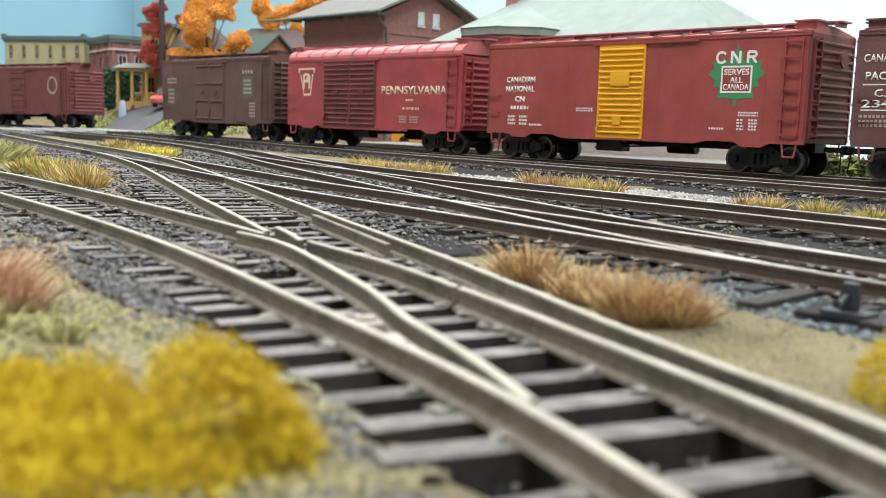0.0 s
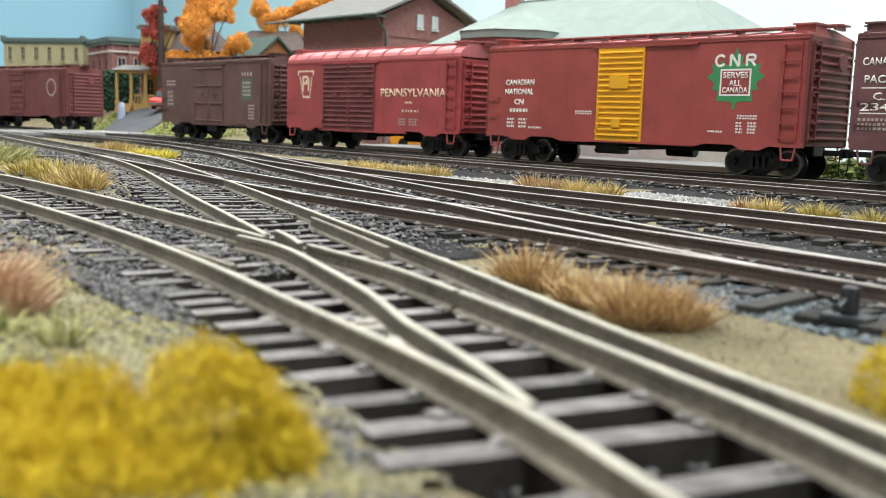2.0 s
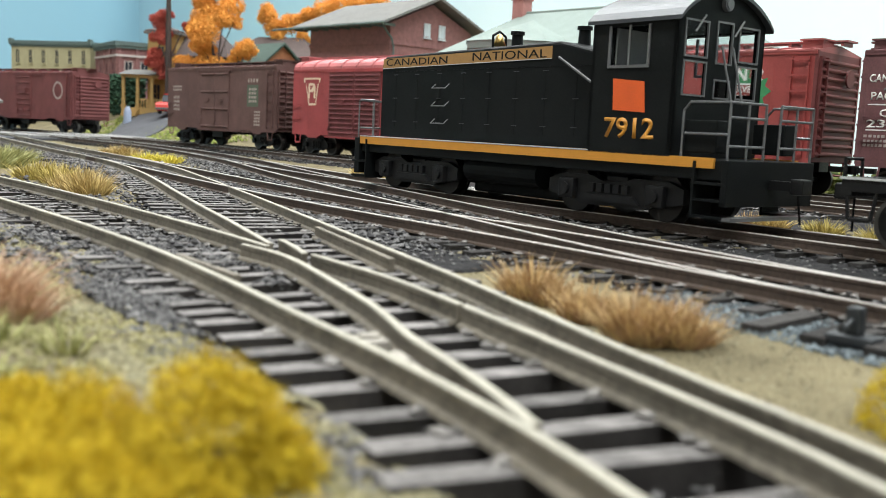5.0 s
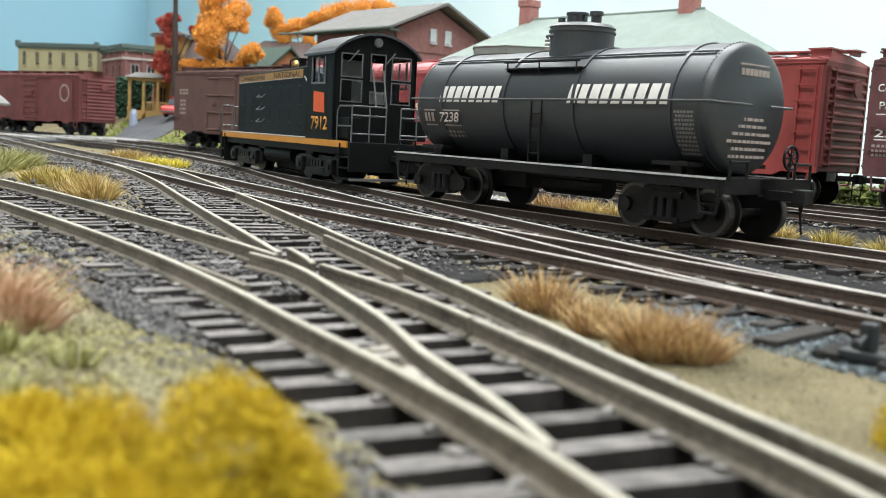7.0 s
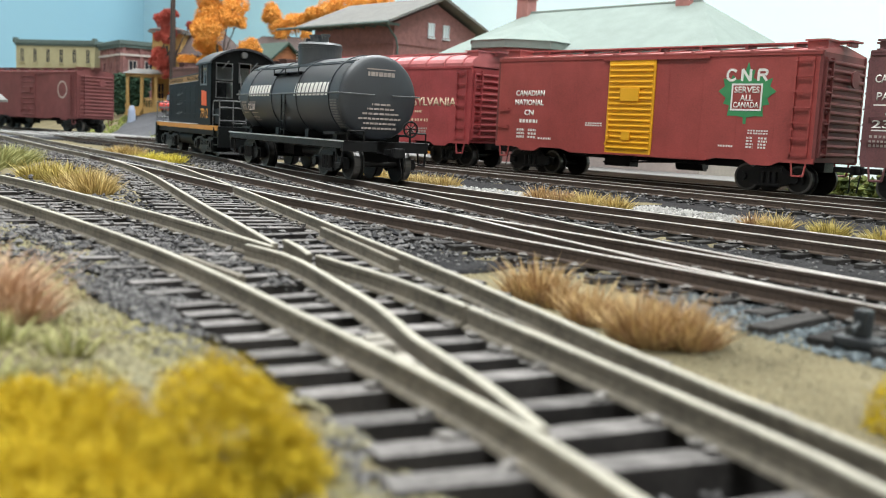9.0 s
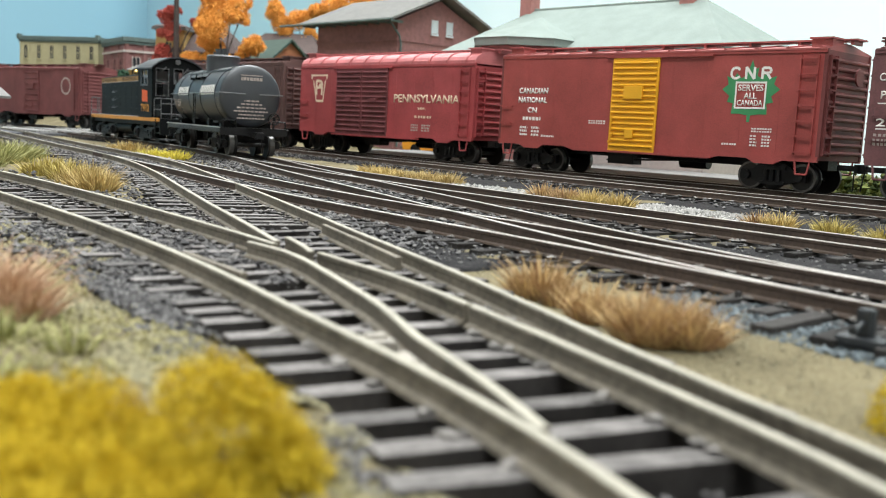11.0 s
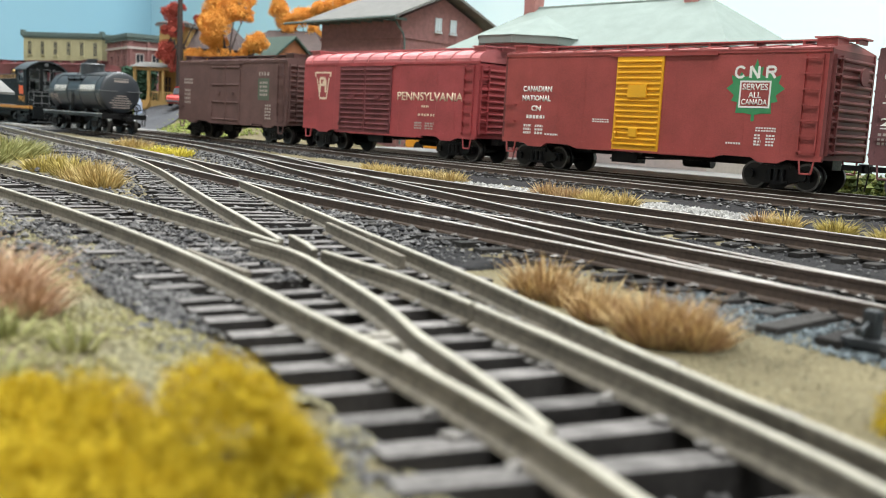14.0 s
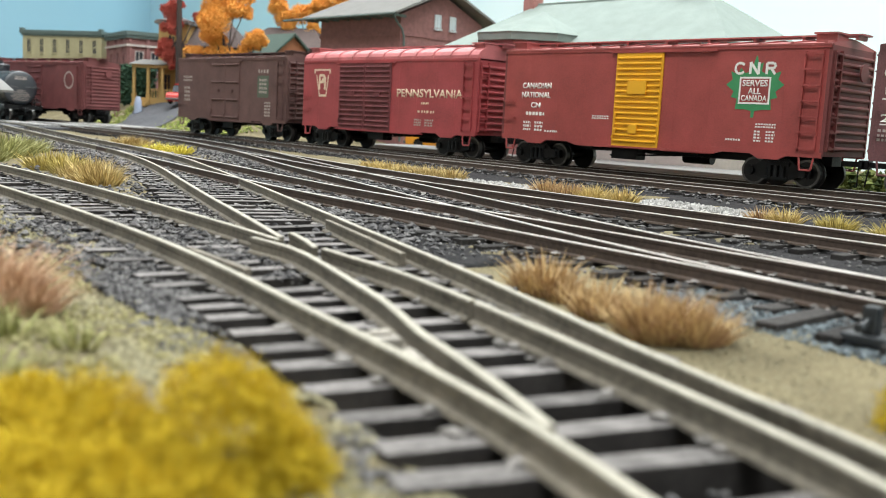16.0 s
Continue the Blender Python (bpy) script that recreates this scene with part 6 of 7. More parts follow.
def heap():
    """Fine dark stone spilt over the siding's tie ends and between its rails at the frog."""
    rng = np.random.default_rng(23)
    line = LINES["spur"]
    nrm, _ = normals(line)
    out = []
    for count, x0, x1, u0, u1, z0, z1 in ((6000, 84, 130, -19, -10.5, -3.3, -2.5), (7000, 62, 122, -6.2, 6.0, -3.2, -2.0), (2500, 60, 110, -16, -9.5, -3.0, -2.0)):
        ok = np.where((line[:, 0] > x0) & (line[:, 0] < x1))[0]
        i = rng.choice(ok, count)
        lat = rng.uniform(u0, u1, count)
        p = line[i] + nrm[i] * lat[:, None] + rng.uniform(-0.6, 0.6, (count, 2))
        k = np.array([noise.noise((a / 7, b / 4, 3.0)) for a, b in p])
        keep = k > -0.02
        out.append(np.c_[p, rng.uniform(z0, z1, count)][keep])
    p = np.concatenate(out)
    p = p[rail_distance(p) > 1.0]
    n = 12000
    ok = np.where((line[:, 0] > 30) & (line[:, 0] < 122))[0]
    i = rng.choice(ok, n)
    lat = rng.uniform(-25, -12, n)
    q = line[i] + nrm[i] * lat[:, None] + rng.uniform(-0.6, 0.6, (n, 2))
    k = np.array([noise.noise((a / 9, b / 5, 6.0)) for a, b in q])
    z = np.interp(lat, [-25, -19, -15, -12], [-3.5, -3.4, -2.95, -2.75]) + rng.uniform(0, 0.35, n)
    q = np.c_[q, z][(k > -0.25) & ~((q[:, 0] > 96) & (lat > -21))]
    m = 9000
    ok = np.where((line[:, 0] > 122) & (line[:, 0] < 196))[0]
    i = rng.choice(ok, m)
    e = line[i] + nrm[i] * rng.uniform(-26, -9.5, m)[:, None] + rng.uniform(-0.6, 0.6, (m, 2))
    k = np.array([noise.noise((a / 6, b / 6, 2.0)) for a, b in e])
    e = e[k > -0.1]
    q = np.concatenate([q, np.c_[e, [ground_z(a, b) + 0.12 for a, b in e]]])
    m = 5000
    ok = np.where((line[:, 0] > 135) & (line[:, 0] < 198))[0]
    i = rng.choice(ok, m)
    e = line[i] + nrm[i] * rng.uniform(-22, -9.5, m)[:, None] + rng.uniform(-0.6, 0.6, (m, 2))
    e = e[np.array([noise.noise((a / 5, b / 5, 12.0)) for a, b in e]) > 0.05]
    p = np.concatenate([p, np.c_[e, [ground_z(a, b) + 0.2 for a, b in e]]])
    m = 9000
    a, c = rng.uniform(0, 2 * np.pi, m), np.sqrt(rng.random(m))
    heap_x, heap_u = 118 + 24 * c * np.cos(a), -14.0 + 6.0 * c * np.sin(a)
    e = np.c_[heap_x, np.interp(heap_x, line[:, 0], line[:, 1]) + heap_u]
    e = e[np.array([noise.noise((a / 6, b / 4, 8.0)) for a, b in e]) > -0.3]
    p = np.concatenate([p, np.c_[e, [ground_z(a, b) + rng.uniform(0.1, 0.6) for a, b in e]]])
    bits("dirt_spill", q, rng.uniform(0.2, 0.5, len(q)), island_mat("olive_dirt_spill", (0.11, 0.10, 0.062), (0.34, 0.31, 0.19)), "olive dirt and rubble along the tie ends", "dirt", 25, 0.6)
    n = 9000
    x = rng.uniform(146, 196, n)
    y = np.interp(x, LINES["ladder"][:, 0], LINES["ladder"][:, 1]) - rng.uniform(8, 17 + 8 * np.clip((x - 146) / 20, 0, 1), n)
    bits("slate_ballast", np.c_[x, y, -3.2 + rng.uniform(0, 0.5, n)], rng.uniform(0.18, 0.5, n), island_mat("slate_ballast", (0.03, 0.037, 0.042), (0.17, 0.20, 0.215)), "fine slate blue ballast along the tie ends", "ballast", 26, 0.6)
    bits("fine_ballast", p, rng.uniform(0.16, 0.42, len(p)), M_BALLAST, "fine dark ballast spilt over the siding ties", "ballast", 24, 0.7)


heap()


def grains():
    rng = np.random.default_rng(11)
    n = 26000
    x = rng.uniform(20, 215, n)
    y = rng.uniform(-330, -205, n)
    tracks = np.full(n, 1e9)
    for other in ("spur", "lead", "ladder"):
        near = LINES[other][::3]
        near = near[(near[:, 0] > -20) & (near[:, 0] < 260)]
        tracks = np.minimum(tracks, np.sqrt(((np.c_[x, y][:, None, :] - near[None]) ** 2).sum(-1)).min(1))
    keep = tracks > 15.5 + rng.uniform(-2, 4, n)
    x, y = x[keep], y[keep]
    z = np.array([ground_z(a, b) for a, b in zip(x, y)])
    bits("dirt_grains", np.c_[x, y, z + 0.05], rng.uniform(0.08, 0.24, len(x)), island_mat("dirt_grain", (0.13, 0.115, 0.072), (0.31, 0.28, 0.19)), "tan dirt and sand grains on the ground", "dirt", 12, 0.7)
    # olive turf flecks in patches
    n = 30000
    x = rng.uniform(20, 190, n)
    y = rng.uniform(-335, -262, n)
    k = np.array([noise.noise((a / 14, b / 14, 9.0)) for a, b in zip(x, y)])
    near = LINES["spur"][::3]
    d = np.sqrt(((np.c_[x, y][:, None, :] - near[None]) ** 2).sum(-1)).min(1)
    ok = (k > -0.22) & (d > 17) & (y < -262)
    x, y = x[ok], y[ok]
    z = np.array([ground_z(a, b) for a, b in zip(x, y)])
    bits("turf_flecks", np.c_[x, y, z + 0.2], rng.uniform(0.15, 0.42, len(x)), island_mat("olive_turf", (0.16, 0.145, 0.065), (0.36, 0.33, 0.17)), "olive green ground turf flecks", "turf", 13, 1.0)
    n = 700
    x = rng.uniform(55, 98, n)
    y = -93 + rng.uniform(-9, 7, n) - 0.12 * (x - 78)
    bits("white_gravel", np.c_[x, y, np.full(n, -2.6)], rng.uniform(0.4, 0.95, n), island_mat("white_stone", (0.2, 0.197, 0.187), (0.44, 0.43, 0.41)), "patch of white gravel between tracks", "gravel", 14, 0.8)
    n = 500
    x = rng.uniform(-30, 20, n)
    y = -92 + rng.uniform(-9, 9, n)
    bits("grey_gravel", np.c_[x, y, np.full(n, -2.7)], rng.uniform(0.4, 1.0, n), island_mat("grey_stone", (0.2, 0.2, 0.19), (0.5, 0.49, 0.47)), "patch of grey gravel beside dry grass", "gravel", 15, 0.8)


grains()


def blades(bm_verts, bm_faces, x, y, z, count, radius, height, rng, lean, width):
    for _ in range(count):
        a, q = rng.uniform(0, 2 * math.pi), radius * 0.8 * math.sqrt(rng.random())
        bx, by = x + math.cos(a) * q, y + math.sin(a) * q
        h = height * rng.uniform(0.3, 1.1) * (1 - 0.75 * (q / radius) ** 2)
        out = 2.1 * lean * (q / radius) + rng.uniform(-0.62, 0.62)
        da = a + rng.uniform(-0.8, 0.8)
        dx, dy = math.cos(da) * out * h, math.sin(da) * out * h
        w = width * rng.uniform(0.7, 1.2)
        ta = rng.uniform(0, math.pi)
        i = len(bm_verts)
        for k in range(3):
            b = ta + k * 2.094
            bm_verts.append((bx + math.cos(b) * w, by + math.sin(b) * w, z))
        for k in range(3):
            b = ta + k * 2.094
            bm_verts.append((bx + dx * 0.4 + math.cos(b) * w * 0.75, by + dy * 0.4 + math.sin(b) * w * 0.75, z + h * 0.55))
        bm_verts.append((bx + dx, by + dy, z + h))
        for k in range(3):
            j = (k + 1) % 3
            bm_faces += [(i + k, i + j, i + 3 + j), (i + k, i + 3 + j, i + 3 + k), (i + 3 + k, i + 3 + j, i + 6)]


def tuft(label, clumps, material, seed, lean=0.55, width=0.16, group="static grass tufts", z=None):
    rng = random.Random(seed)
    root = empty("grass_tuft", label, "grass tuft", group, at(clumps[0][0], clumps[0][1], 0))
    for x, y, r, h, n in clumps:
        vs, fs = [], []
        blades(vs, fs, x, y, (ground_z(x, y) if z is None else z) - 0.3, n, r, h, rng, lean, width)
        me = bpy.data.meshes.new("clump")
        me.from_pydata([((a - clumps[0][0]) * MM, (b - clumps[0][1]) * MM, c * MM) for a, b, c in vs], [], fs)
        me.materials.append(material)
        new("clump", me).parent = root
    return root


def foam(label, lobes, material, seed, fibres):
    """A soft clump of foliage fibre: short threads in all directions, packed in rounded lobes."""
    rng = random.Random(seed)
    root = empty("foliage_clump", label, "foliage", "yellow foliage clumps", at(lobes[0][0], lobes[0][1], 0))
    for x, y, z, r, h in lobes:
        vs, fs = [], []
        for _ in range(int(fibres * r * r / 20)):
            d = Vector((rng.gauss(0, 1), rng.gauss(0, 1), abs(rng.gauss(0, 1)))).normalized()
            k = rng.uniform(0.45, 1.0) ** 0.5 * (1 + 0.22 * noise.noise(d * 2.2 + Vector((seed, x, y))))
            p = Vector((x + d.x * r * k, y + d.y * r * k, z + d.z * h * k))
            q = (d * 0.8 + Vector((rng.gauss(0, 1), rng.gauss(0, 1), rng.gauss(0, 1))) * 0.75).normalized()
            u = q.orthogonal().normalized()
            w = q.cross(u)
            t, ln = rng.uniform(0.045, 0.1), rng.uniform(0.45, 1.15)
            i = len(vs)
            for e in (u * t, (-u + w * 1.7) * t * 0.5, (-u - w * 1.7) * t * 0.5, q * ln):
                c = p + e
                vs.append(((c.x - lobes[0][0]) * MM, (c.y - lobes[0][1]) * MM, c.z * MM))
            fs += [(i, i + 1, i + 3), (i + 1, i + 2, i + 3), (i + 2, i, i + 3)]
        me = bpy.data.meshes.new("clump")
        me.from_pydata(vs, [], fs)
        me.materials.append(material)
        new("clump", me).parent = root
    return root


G_BROWN = island_mat("brown_grass", (0.26, 0.14, 0.075), (0.68, 0.51, 0.255))
G_TAN = island_mat("tan_grass", (0.30, 0.20, 0.07), (0.68, 0.54, 0.25))
G_YELLOW = island_mat("yellow_grass", (0.37, 0.255, 0.008), (0.71, 0.54, 0.045))
G_LEMON = island_mat("lemon_grass", (0.48, 0.40, 0.05), (0.84, 0.74, 0.16))
G_STRAW = island_mat("straw_grass", (0.36, 0.25, 0.08), (0.72, 0.58, 0.26))
G_GREEN = island_mat("green_weed", (0.16, 0.165, 0.05), (0.45, 0.44, 0.20))
G_PINK = island_mat("pinkish_grass", (0.38, 0.225, 0.135), (0.68, 0.50, 0.35))
G_OLIVE = island_mat("olive_grass", (0.28, 0.22, 0.06), (0.64, 0.53, 0.19))

foam("bright yellow soft foliage clump beside the siding", [(171.6, -292.5, -3.5, 4.6, 8.0), (166.3, -297.8, -3.5, 4.4, 5.9), (162.3, -301.8, -3.5, 5.0, 4.8), (174.2, -290.6, -3.5, 2.8, 4.6), (168.8, -301.8, -3.5, 4.5, 4.0), (174.2, -296, -3.5, 3.4, 3.6), (172.3, -299.8, -3.5, 4.4, 4.2), (158.3, -298.3, -3.5, 3.6, 4.4)], G_YELLOW, 1, 4200)
foam("yellow soft foliage clump by the yard lead", [(189.2, -247.8, -3.4, 2.2, 4.4), (191.8, -249.8, -3.4, 2.2, 3.8)], G_YELLOW, 2, 2600)
tuft("russet brown dry grass between the tracks", [(139.6, -230.4, 4.2, 6.0, 640), (144.2, -231.4, 2.8, 4.6, 260)], G_BROWN, 3, width=0.12)
tuft("russet brown dry grass between the tracks", [(151.2, -234.4, 3.0, 5.4, 420)], G_BROWN, 4, width=0.12)
tuft("russet brown dry grass between the tracks", [(161.6, -238.8, 3.8, 6.6, 820), (165.2, -237.0, 3.0, 5.4, 380)], G_BROWN, 5, width=0.12)
tuft("tan dry grass beside the siding", [(-72, -209, 8.0, 7.4, 420), (-55, -209, 7.0, 6.4, 360)], G_OLIVE, 6, width=0.22)
tuft("golden tan dry grass beside the siding", [(-30, -214, 6.5, 7.4, 420), (-14, -219, 6.0, 7.4, 420), (-24, -219, 6, 6.4, 300)], G_TAN, 7, width=0.2)
tuft("bright yellow grass by the yard lead", [(-182, -119, 9, 5.6, 420), (-168, -117, 8, 5.4, 380)], G_LEMON, 8, width=0.25)
tuft("tan grass by the yard lead", [(-240, -104, 12, 6.0, 420)], G_TAN, 9, width=0.28)
tuft("light green weeds beside the siding", [(-150, -196, 14, 9.0, 700), (-128, -205, 10, 7.0, 420), (-175, -205, 16, 10, 600), (-165, -185, 12, 8, 420), (-112, -214, 8, 5, 260)], G_GREEN, 10, lean=0.8, width=0.28)
tuft("straw coloured grass along the running track", [(-86, -74, 7, 4.2, 260), (-74, -77, 7, 4.4, 260), (-60, -80, 7, 4.6, 260)], G_STRAW, 11, width=0.2)
tuft("golden grass along the running track", [(-46, -83, 7, 4.8, 280), (-34, -87, 7, 5.0, 280), (-23, -91, 6, 5.2, 280)], G_TAN, 12, width=0.2)
tuft("brown dry grass along the running track", [(22, -93, 6, 5.4, 320), (33, -96, 6, 5.0, 300)], G_BROWN, 13, width=0.18)
tuft("tan dry grass along the running track", [(44, -98, 5.5, 5.0, 300), (56, -101, 5.5, 5.2, 320)], G_STRAW, 14, width=0.18)
tuft("brown dry grass beside white gravel", [(100, -105, 3.8, 4.4, 260)], G_BROWN, 15, width=0.15)
tuft("straw dry grass beside white gravel", [(106.5, -106, 4.2, 5.0, 300)], G_STRAW, 16, width=0.15)
tuft("olive dry grass along the running track", [(119, -106, 4.6, 5.0, 420)], G_OLIVE, 17, width=0.15)
tuft("olive dry grass along the running track", [(133, -110, 4.6, 5.0, 380), (143, -111, 4.4, 4.4, 300)], G_OLIVE, 18, width=0.15)
tuft("pinkish dry grass beside the siding", [(119, -286.5, 3.6, 7.4, 520), (113, -289, 4.6, 8.4, 520), (124, -285.5, 2.6, 4.8, 260)], G_PINK, 19, lean=0.7)
tuft("small green weed sprigs on the dirt", [(140.5, -288, 2.0, 3.4, 50), (133, -291, 2.6, 3.6, 90), (146, -296, 2.0, 2.6, 60), (128, -293, 3.0, 4.0, 120)], G_GREEN, 20, lean=0.9)
tuft("small moss patch between rails", [(93, -245.5, 1.6, 1.0, 120)], G_GREEN, 21, lean=0.9)


def tree(label, x, y, z, height, girth, material, seed, lobes):
    """Tapered trunk, limbs, and a crown of many small clumps with gaps."""
    rng = random.Random(seed)
    root = empty("tree", label, "tree", "autumn trees", at(x, y, z))
    bm = rod(B(), (0, 0, -2), (rng.uniform(-2, 2), 0, height * (0.55 if girth < 1.5 else 0.75)), 2.0 * girth, 8, 1.1 * girth)
    tips = []
    for cx, cy, cz, r in lobes:
        a = Vector((0, 0, height * rng.uniform(0.3, 0.5)))
        b = Vector((cx, cy, cz))
        rod(bm, a, a.lerp(b, 0.55) + Vector((0, 0, 2)), 0.9, 6, 0.6)
        rod(bm, a.lerp(b, 0.55) + Vector((0, 0, 2)), b, 0.6, 6, 0.3)
        tips.append((b, r))
    part("trunk", bm, M_TRUNK, root)
    vs, fs = [], []
    small = []
    for b, r in tips:
        r *= 1.18
        small.append((b, r * 1.05))
        for _ in range(3):
            small.append((b + Vector((rng.uniform(-0.7, 0.7), rng.uniform(-0.7, 0.7), rng.uniform(-0.8, 0.7))) * r * 1.2, r * rng.uniform(0.5, 0.85)))
    for b, r in small:
        for _ in range(int(3000 * (r / 12) ** 2)):
            d = Vector((rng.gauss(0, 1), rng.gauss(0, 1), rng.gauss(0, 0.8)))
            d = d.normalized() * r * rng.uniform(0.5, 1.0) * (1 + 0.35 * noise.noise((b + d) / 9.0))
            if noise.noise((b + d) / 6.0) < -0.42:
                continue
            p = b + d
            s = rng.uniform(0.5, 1.2)
            i = len(vs)
            q = [Vector((rng.uniform(-1, 1), rng.uniform(-1, 1), rng.uniform(-1, 1))) * s for _ in range(4)]
            vs += [tuple((p + e) * MM) for e in q]
            fs += [(i, i + 1, i + 2), (i, i + 2, i + 3), (i, i + 3, i + 1), (i + 1, i + 3, i + 2)]
    me = bpy.data.meshes.new("crown")
    me.from_pydata(vs, [], fs)
    me.materials.append(material)
    ob = new("crown", me)
    ob.parent = root
    return root


M_TRUNK = mat("dark_bark", (0.06, 0.045, 0.04), 0.9, 0, 0.4, 300, 0.3)
L_ORANGE = island_mat("orange_foliage", (0.68, 0.285, 0.05), (0.90, 0.465, 0.115))
L_RED = island_mat("red_foliage", (0.35, 0.065, 0.05), (0.50, 0.115, 0.085))
tree("dense orange autumn tree before the houses", -539, 123, 16, 104, 1.0, L_ORANGE, 31, [(-16, -0, 89, 11.9), (-6, 11, 94, 10.9), (1, 16, 87, 5.0), (-21, -8, 78, 7.5), (-16, -5, 67, 7.5), (-13, -3, 59, 6.5), (-24, -16, 48, 6.0), (-14, -7, 50, 6.5), (-5, 3, 51, 5.5), (-19, -1, 104, 9.9)])
tree("red autumn tree with dark trunk by the house", -577, 98, 18, 150, 1.8, L_RED, 32, [(-15, -0, 82, 7.0), (-12, 1, 72, 7.0), (-15, -6, 54, 6.5), (-12, -4, 45, 7.0), (-8, -2, 37, 4.0), (1, 16, 80, 3.0), (-11, 5, 89, 3.0)])
tree("tall orange autumn tree behind the freight house", -576, 238, 0, 150, 1.2, L_ORANGE, 33, [(-34, -17, 120, 8.4), (-29, -13, 110, 8.4), (-24, -11, 102, 6.7), (-18, -2, 114, 7.8), (-11, 6, 117, 7.3), (-6, 13, 124, 7.3), (-5, 8, 97, 6.7)])
tree("tall orange autumn tree behind the freight house", -545, 270, 0, 160, 1.2, L_ORANGE, 34, [(-27, -9, 127, 10.1), (-16, 4, 132, 10.1), (-5, 16, 134, 10.1), (6, 28, 139, 8.9)])
tree("orange autumn shrub between house and freight house", -523, 140, 6, 70, 0.8, L_ORANGE, 35, [(-7, 4, 74, 6.5), (-1, 10, 72, 4.5), (-12, -3, 64, 4.0), (-10, 0, 69, 5.0)])


def hedge():
    rng = np.random.default_rng(8)
    n = 2600
    x = rng.uniform(-676, -654, n)
    y = 97 + (x + 665) + rng.uniform(-8, 8, n)
    bits("hedge", np.c_[x, y, 18 + rng.uniform(0, 36, n)], rng.uniform(1.0, 2.4, n), island_mat("dark_hedge", (0.015, 0.04, 0.025), (0.05, 0.10, 0.06)), "dark green tall hedge beside the porch", "hedge", 3, 1.0)
    n = 5000
    x = rng.uniform(-640, -380, n)
    y = rng.uniform(18, 130, n)
    ok = np.abs(y - (np.interp(-x, [455, 500, 540, 600, 680], [-130, 0, 60, 105, 140]))) > 38
    x, y = x[ok], y[ok]
    z = np.array([ground_z(a, b) for a, b in zip(x, y)])
    bits("lawn_turf", np.c_[x, y, z + 0.4], rng.uniform(0.7, 1.6, len(x)), island_mat("lawn_turf", (0.10, 0.13, 0.025), (0.27, 0.30, 0.08)), "green lawn turf beside the road", "lawn", 4, 0.7)


hedge()


def bank():
    rng = np.random.default_rng(31)
    n = 6500
    x = rng.uniform(42, 330, n)
    y = rng.uniform(24, 66, n)
    z = -3 + rng.uniform(0, 1, n) ** 1.6 * (9 + 8 * np.array([noise.noise((a / 16, b / 16, 4.0)) for a, b in zip(x, y)]))
    bits("weed_bank", np.c_[x, y, z], rng.uniform(0.8, 2.0, n), island_mat("weed_bank_green", (0.03, 0.055, 0.015), (0.22, 0.25, 0.07)), "green weeds behind the rear track", "weeds", 32, 0.9)


bank()


def parked_car(label, x, y, z, rz, paint):
    root = empty("car", label, "car", "parked cars", at(x, y, z, 0, 0, rz))
    bm = B()
    prism(bm, [(-26, 2.6), (-27, 6.5), (-25, 9.5), (-14, 10.2), (14, 10.2), (25, 9.2), (27, 6.0), (26, 2.6)], -9.5, 9.5, "y")
    bmesh.ops.bevel(bm, geom=list(bm.edges), offset=0.8, segments=2, affect="EDGES")
    part("body", bm, paint, root)
    bm = B()
    prism(bm, [(-15, 10), (-10, 16.4), (7, 16.6), (13, 10)], -8.2, 8.2, "y")
    bmesh.ops.bevel(bm, geom=list(bm.edges), offset=0.8, segments=2, affect="EDGES")
    part("cabin", bm, M_DARKGLASS, root)
    part("car_roof", boxes((-10, 7, -7.8, 7.8, 16.4, 17.2), bevel=0.3), paint, root)
    for s in (-1, 1):
        for e in (-16, 16):
            part("wheel", rod(B(), (e, s * 7.6, 3.6), (e, s * 9.8, 3.6), 3.6, 18), M_TRUCK, root)
        part("bumper", boxes((s * 27 - 0.9, s * 27 + 0.9, -9, 9, 3.6, 5.4), bevel=0.3), M_EDGE, root)
    return root


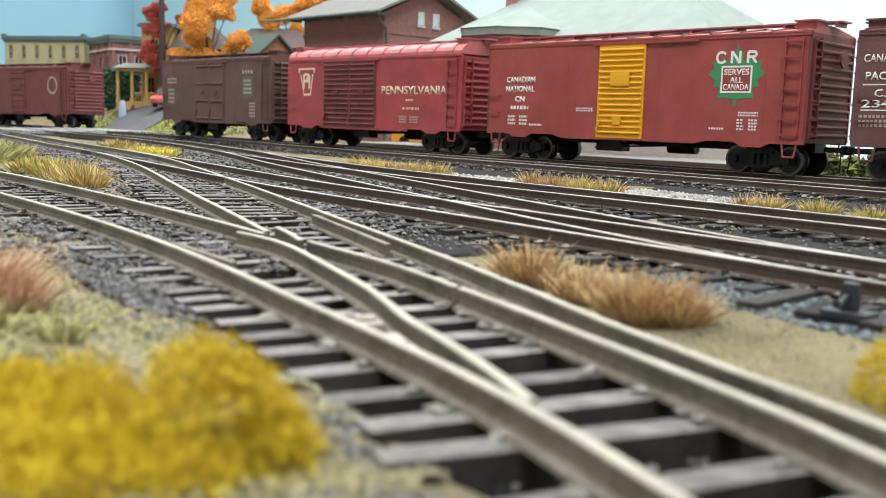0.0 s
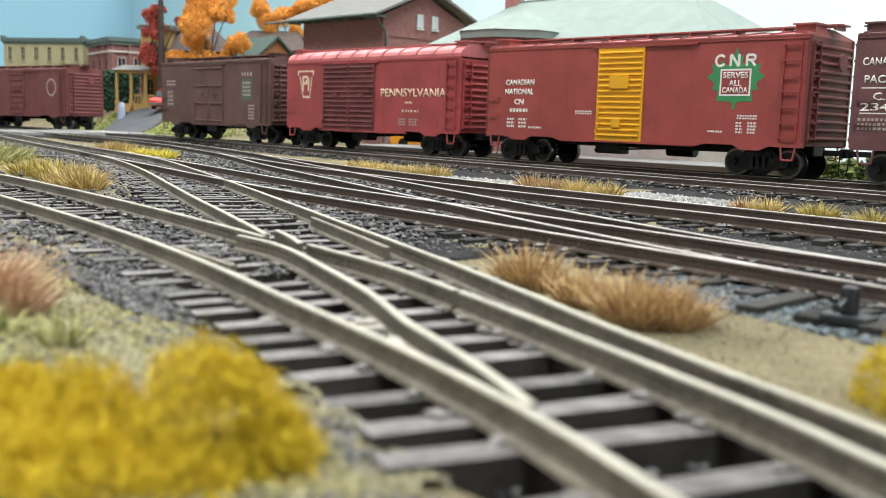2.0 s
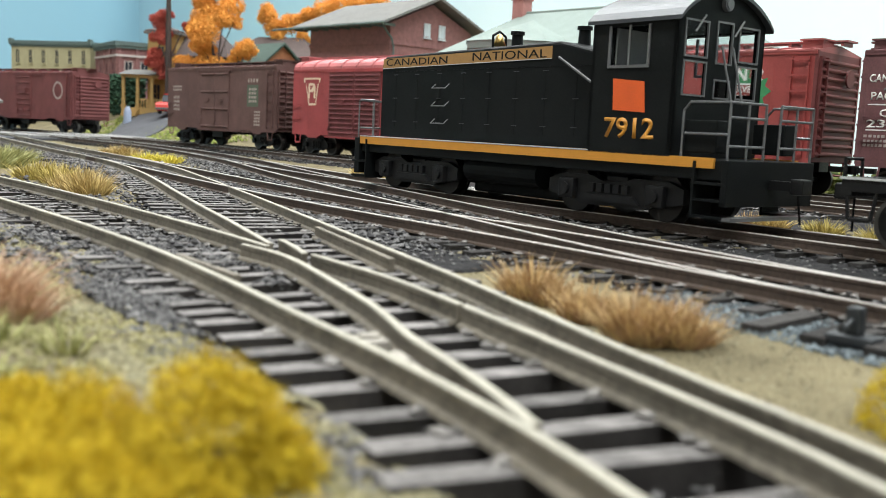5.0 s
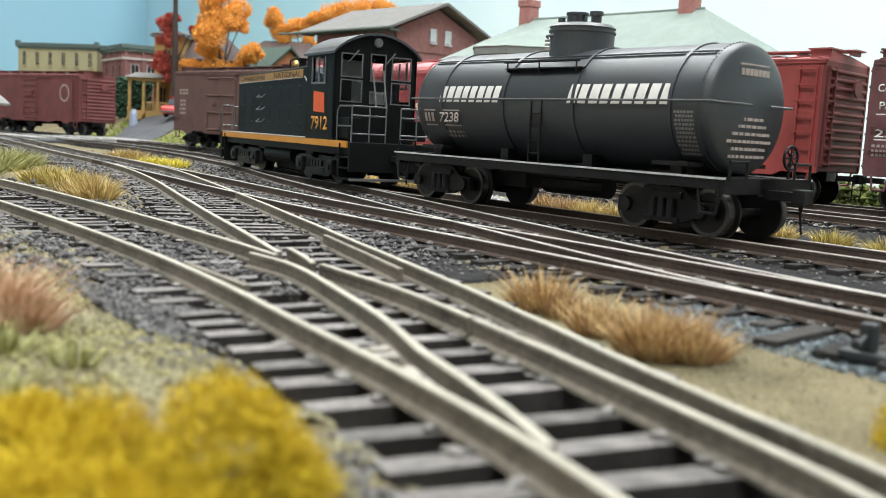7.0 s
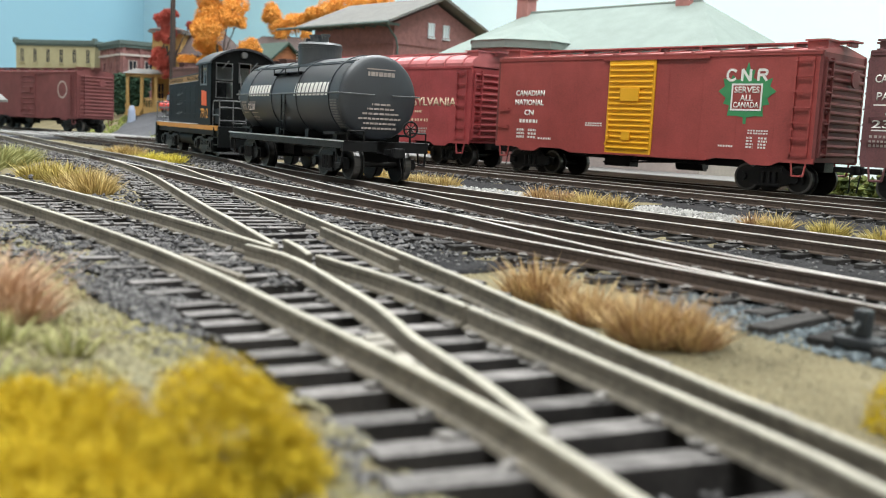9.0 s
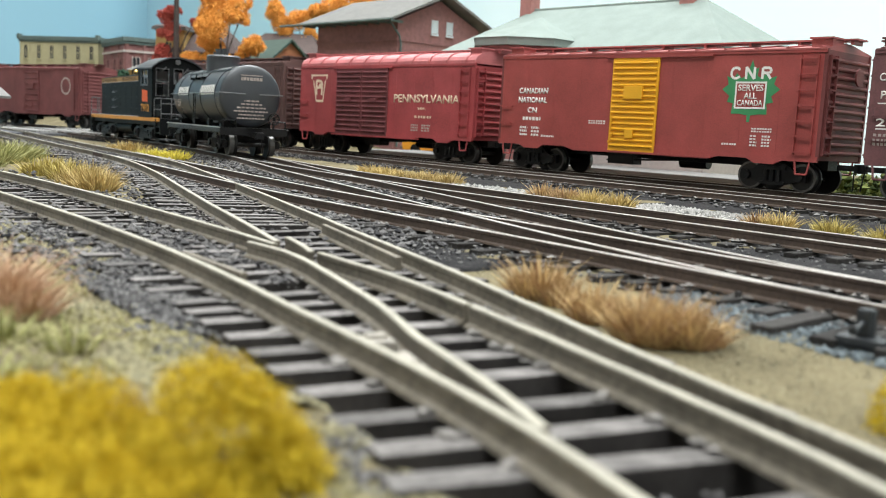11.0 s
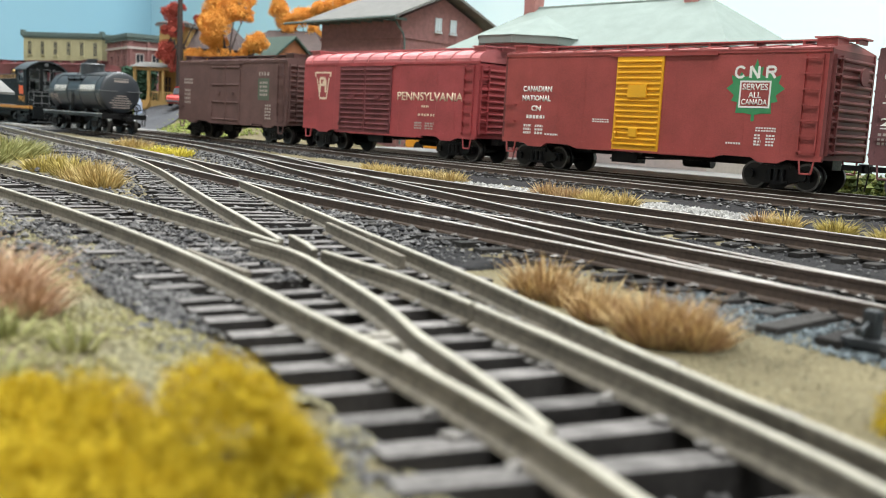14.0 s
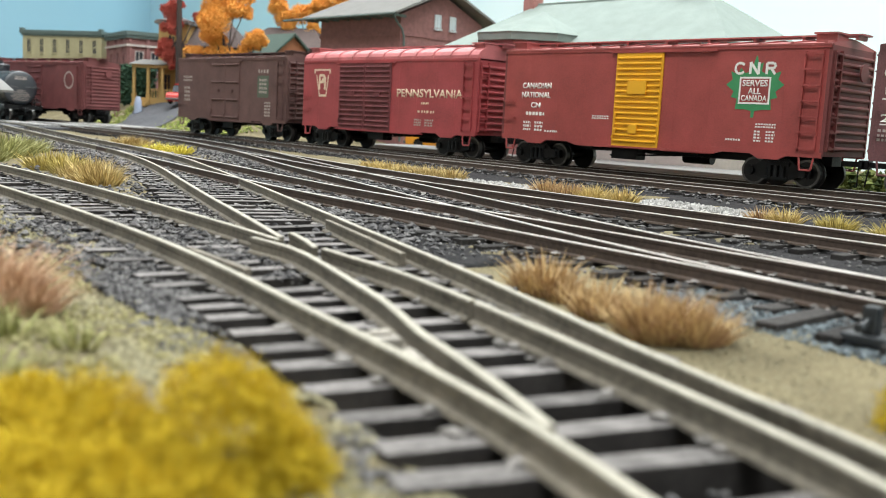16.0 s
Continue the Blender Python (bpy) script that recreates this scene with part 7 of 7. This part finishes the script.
M_CARRED = mat("car_red", (0.55, 0.03, 0.02), 0.3, 0, 0.1, 100, 0.0)
M_CARWHITE = mat("car_white", (0.7, 0.7, 0.68), 0.35, 0, 0.1, 100, 0.0)
M_CARORANGE = mat("truck_orange", (0.75, 0.33, 0.03), 0.4, 0, 0.1, 100, 0.0)
M_CARPINK = mat("car_pink", (0.6, 0.2, 0.22), 0.4, 0, 0.1, 100, 0.0)
M_BLUE = mat("figure_blue", (0.35, 0.42, 0.55), 0.6, 0, 0.1, 100, 0.0)
parked_car("small red model car parked before the porch", -548, 90, ground_z(-548, 90) - 1.0, 134, M_CARRED)
parked_car("orange model car parked behind the boxcars", -248, 118, -2.5, 20, M_CARORANGE)
parked_car("pink model car parked behind the boxcars", -208, 105, -2.5, 100, M_CARPINK)
parked_car("white model car parked behind the boxcars", -168, 96, -2.5, 5, M_CARWHITE)


def figurine():
    bm = rod(B(), (0, 0, 0), (0, 0, 11), 3.6, 12, 3.0)
    rod(bm, (0, 0, 11), (0, 0, 15), 3.0, 12, 1.6)
    ob = part("figurine", bm, M_BLUE, None, m=at(-586, 64, ground_z(-586, 64)))
    tagged(ob, "small plain pale blue model figurine standing by the road", "figurine")


figurine()


# ---- what moves ----
def motions():
    line = curve_points(TRACKS["main"], 1.0)

    def spot(s):
        i = np.arange(len(line))
        return Vector((np.interp(s, i, line[:, 0]), np.interp(s, i, line[:, 1])))

    for thing, ahead, half, wheels, radius in ((LOCO, 186.5, 36.0, LOCO_WHEELS, 5.0), (TANKER, 44.0, 38.0, TANK_WHEELS, 4.75)):
        rows = []
        for k in range(65):
            t = k * 0.25
            s = run(t) + ahead
            a, b = spot(s - half), spot(s + half)
            c = (a + b) / 2
            rows.append((t, at(c.x, c.y, 0, 0, 0, math.degrees(math.atan2(b.y - a.y, b.x - a.x)))))
        walk(thing, rows)
        for w in wheels:
            hub = w.matrix_basis.translation.copy()
            spin = []
            for k in range(321):
                t = k / 20
                spin.append((t, Matrix.Translation(hub) @ Matrix.Rotation(run(t) / radius, 4, "Y")))
            walk(w, spin)


motions()
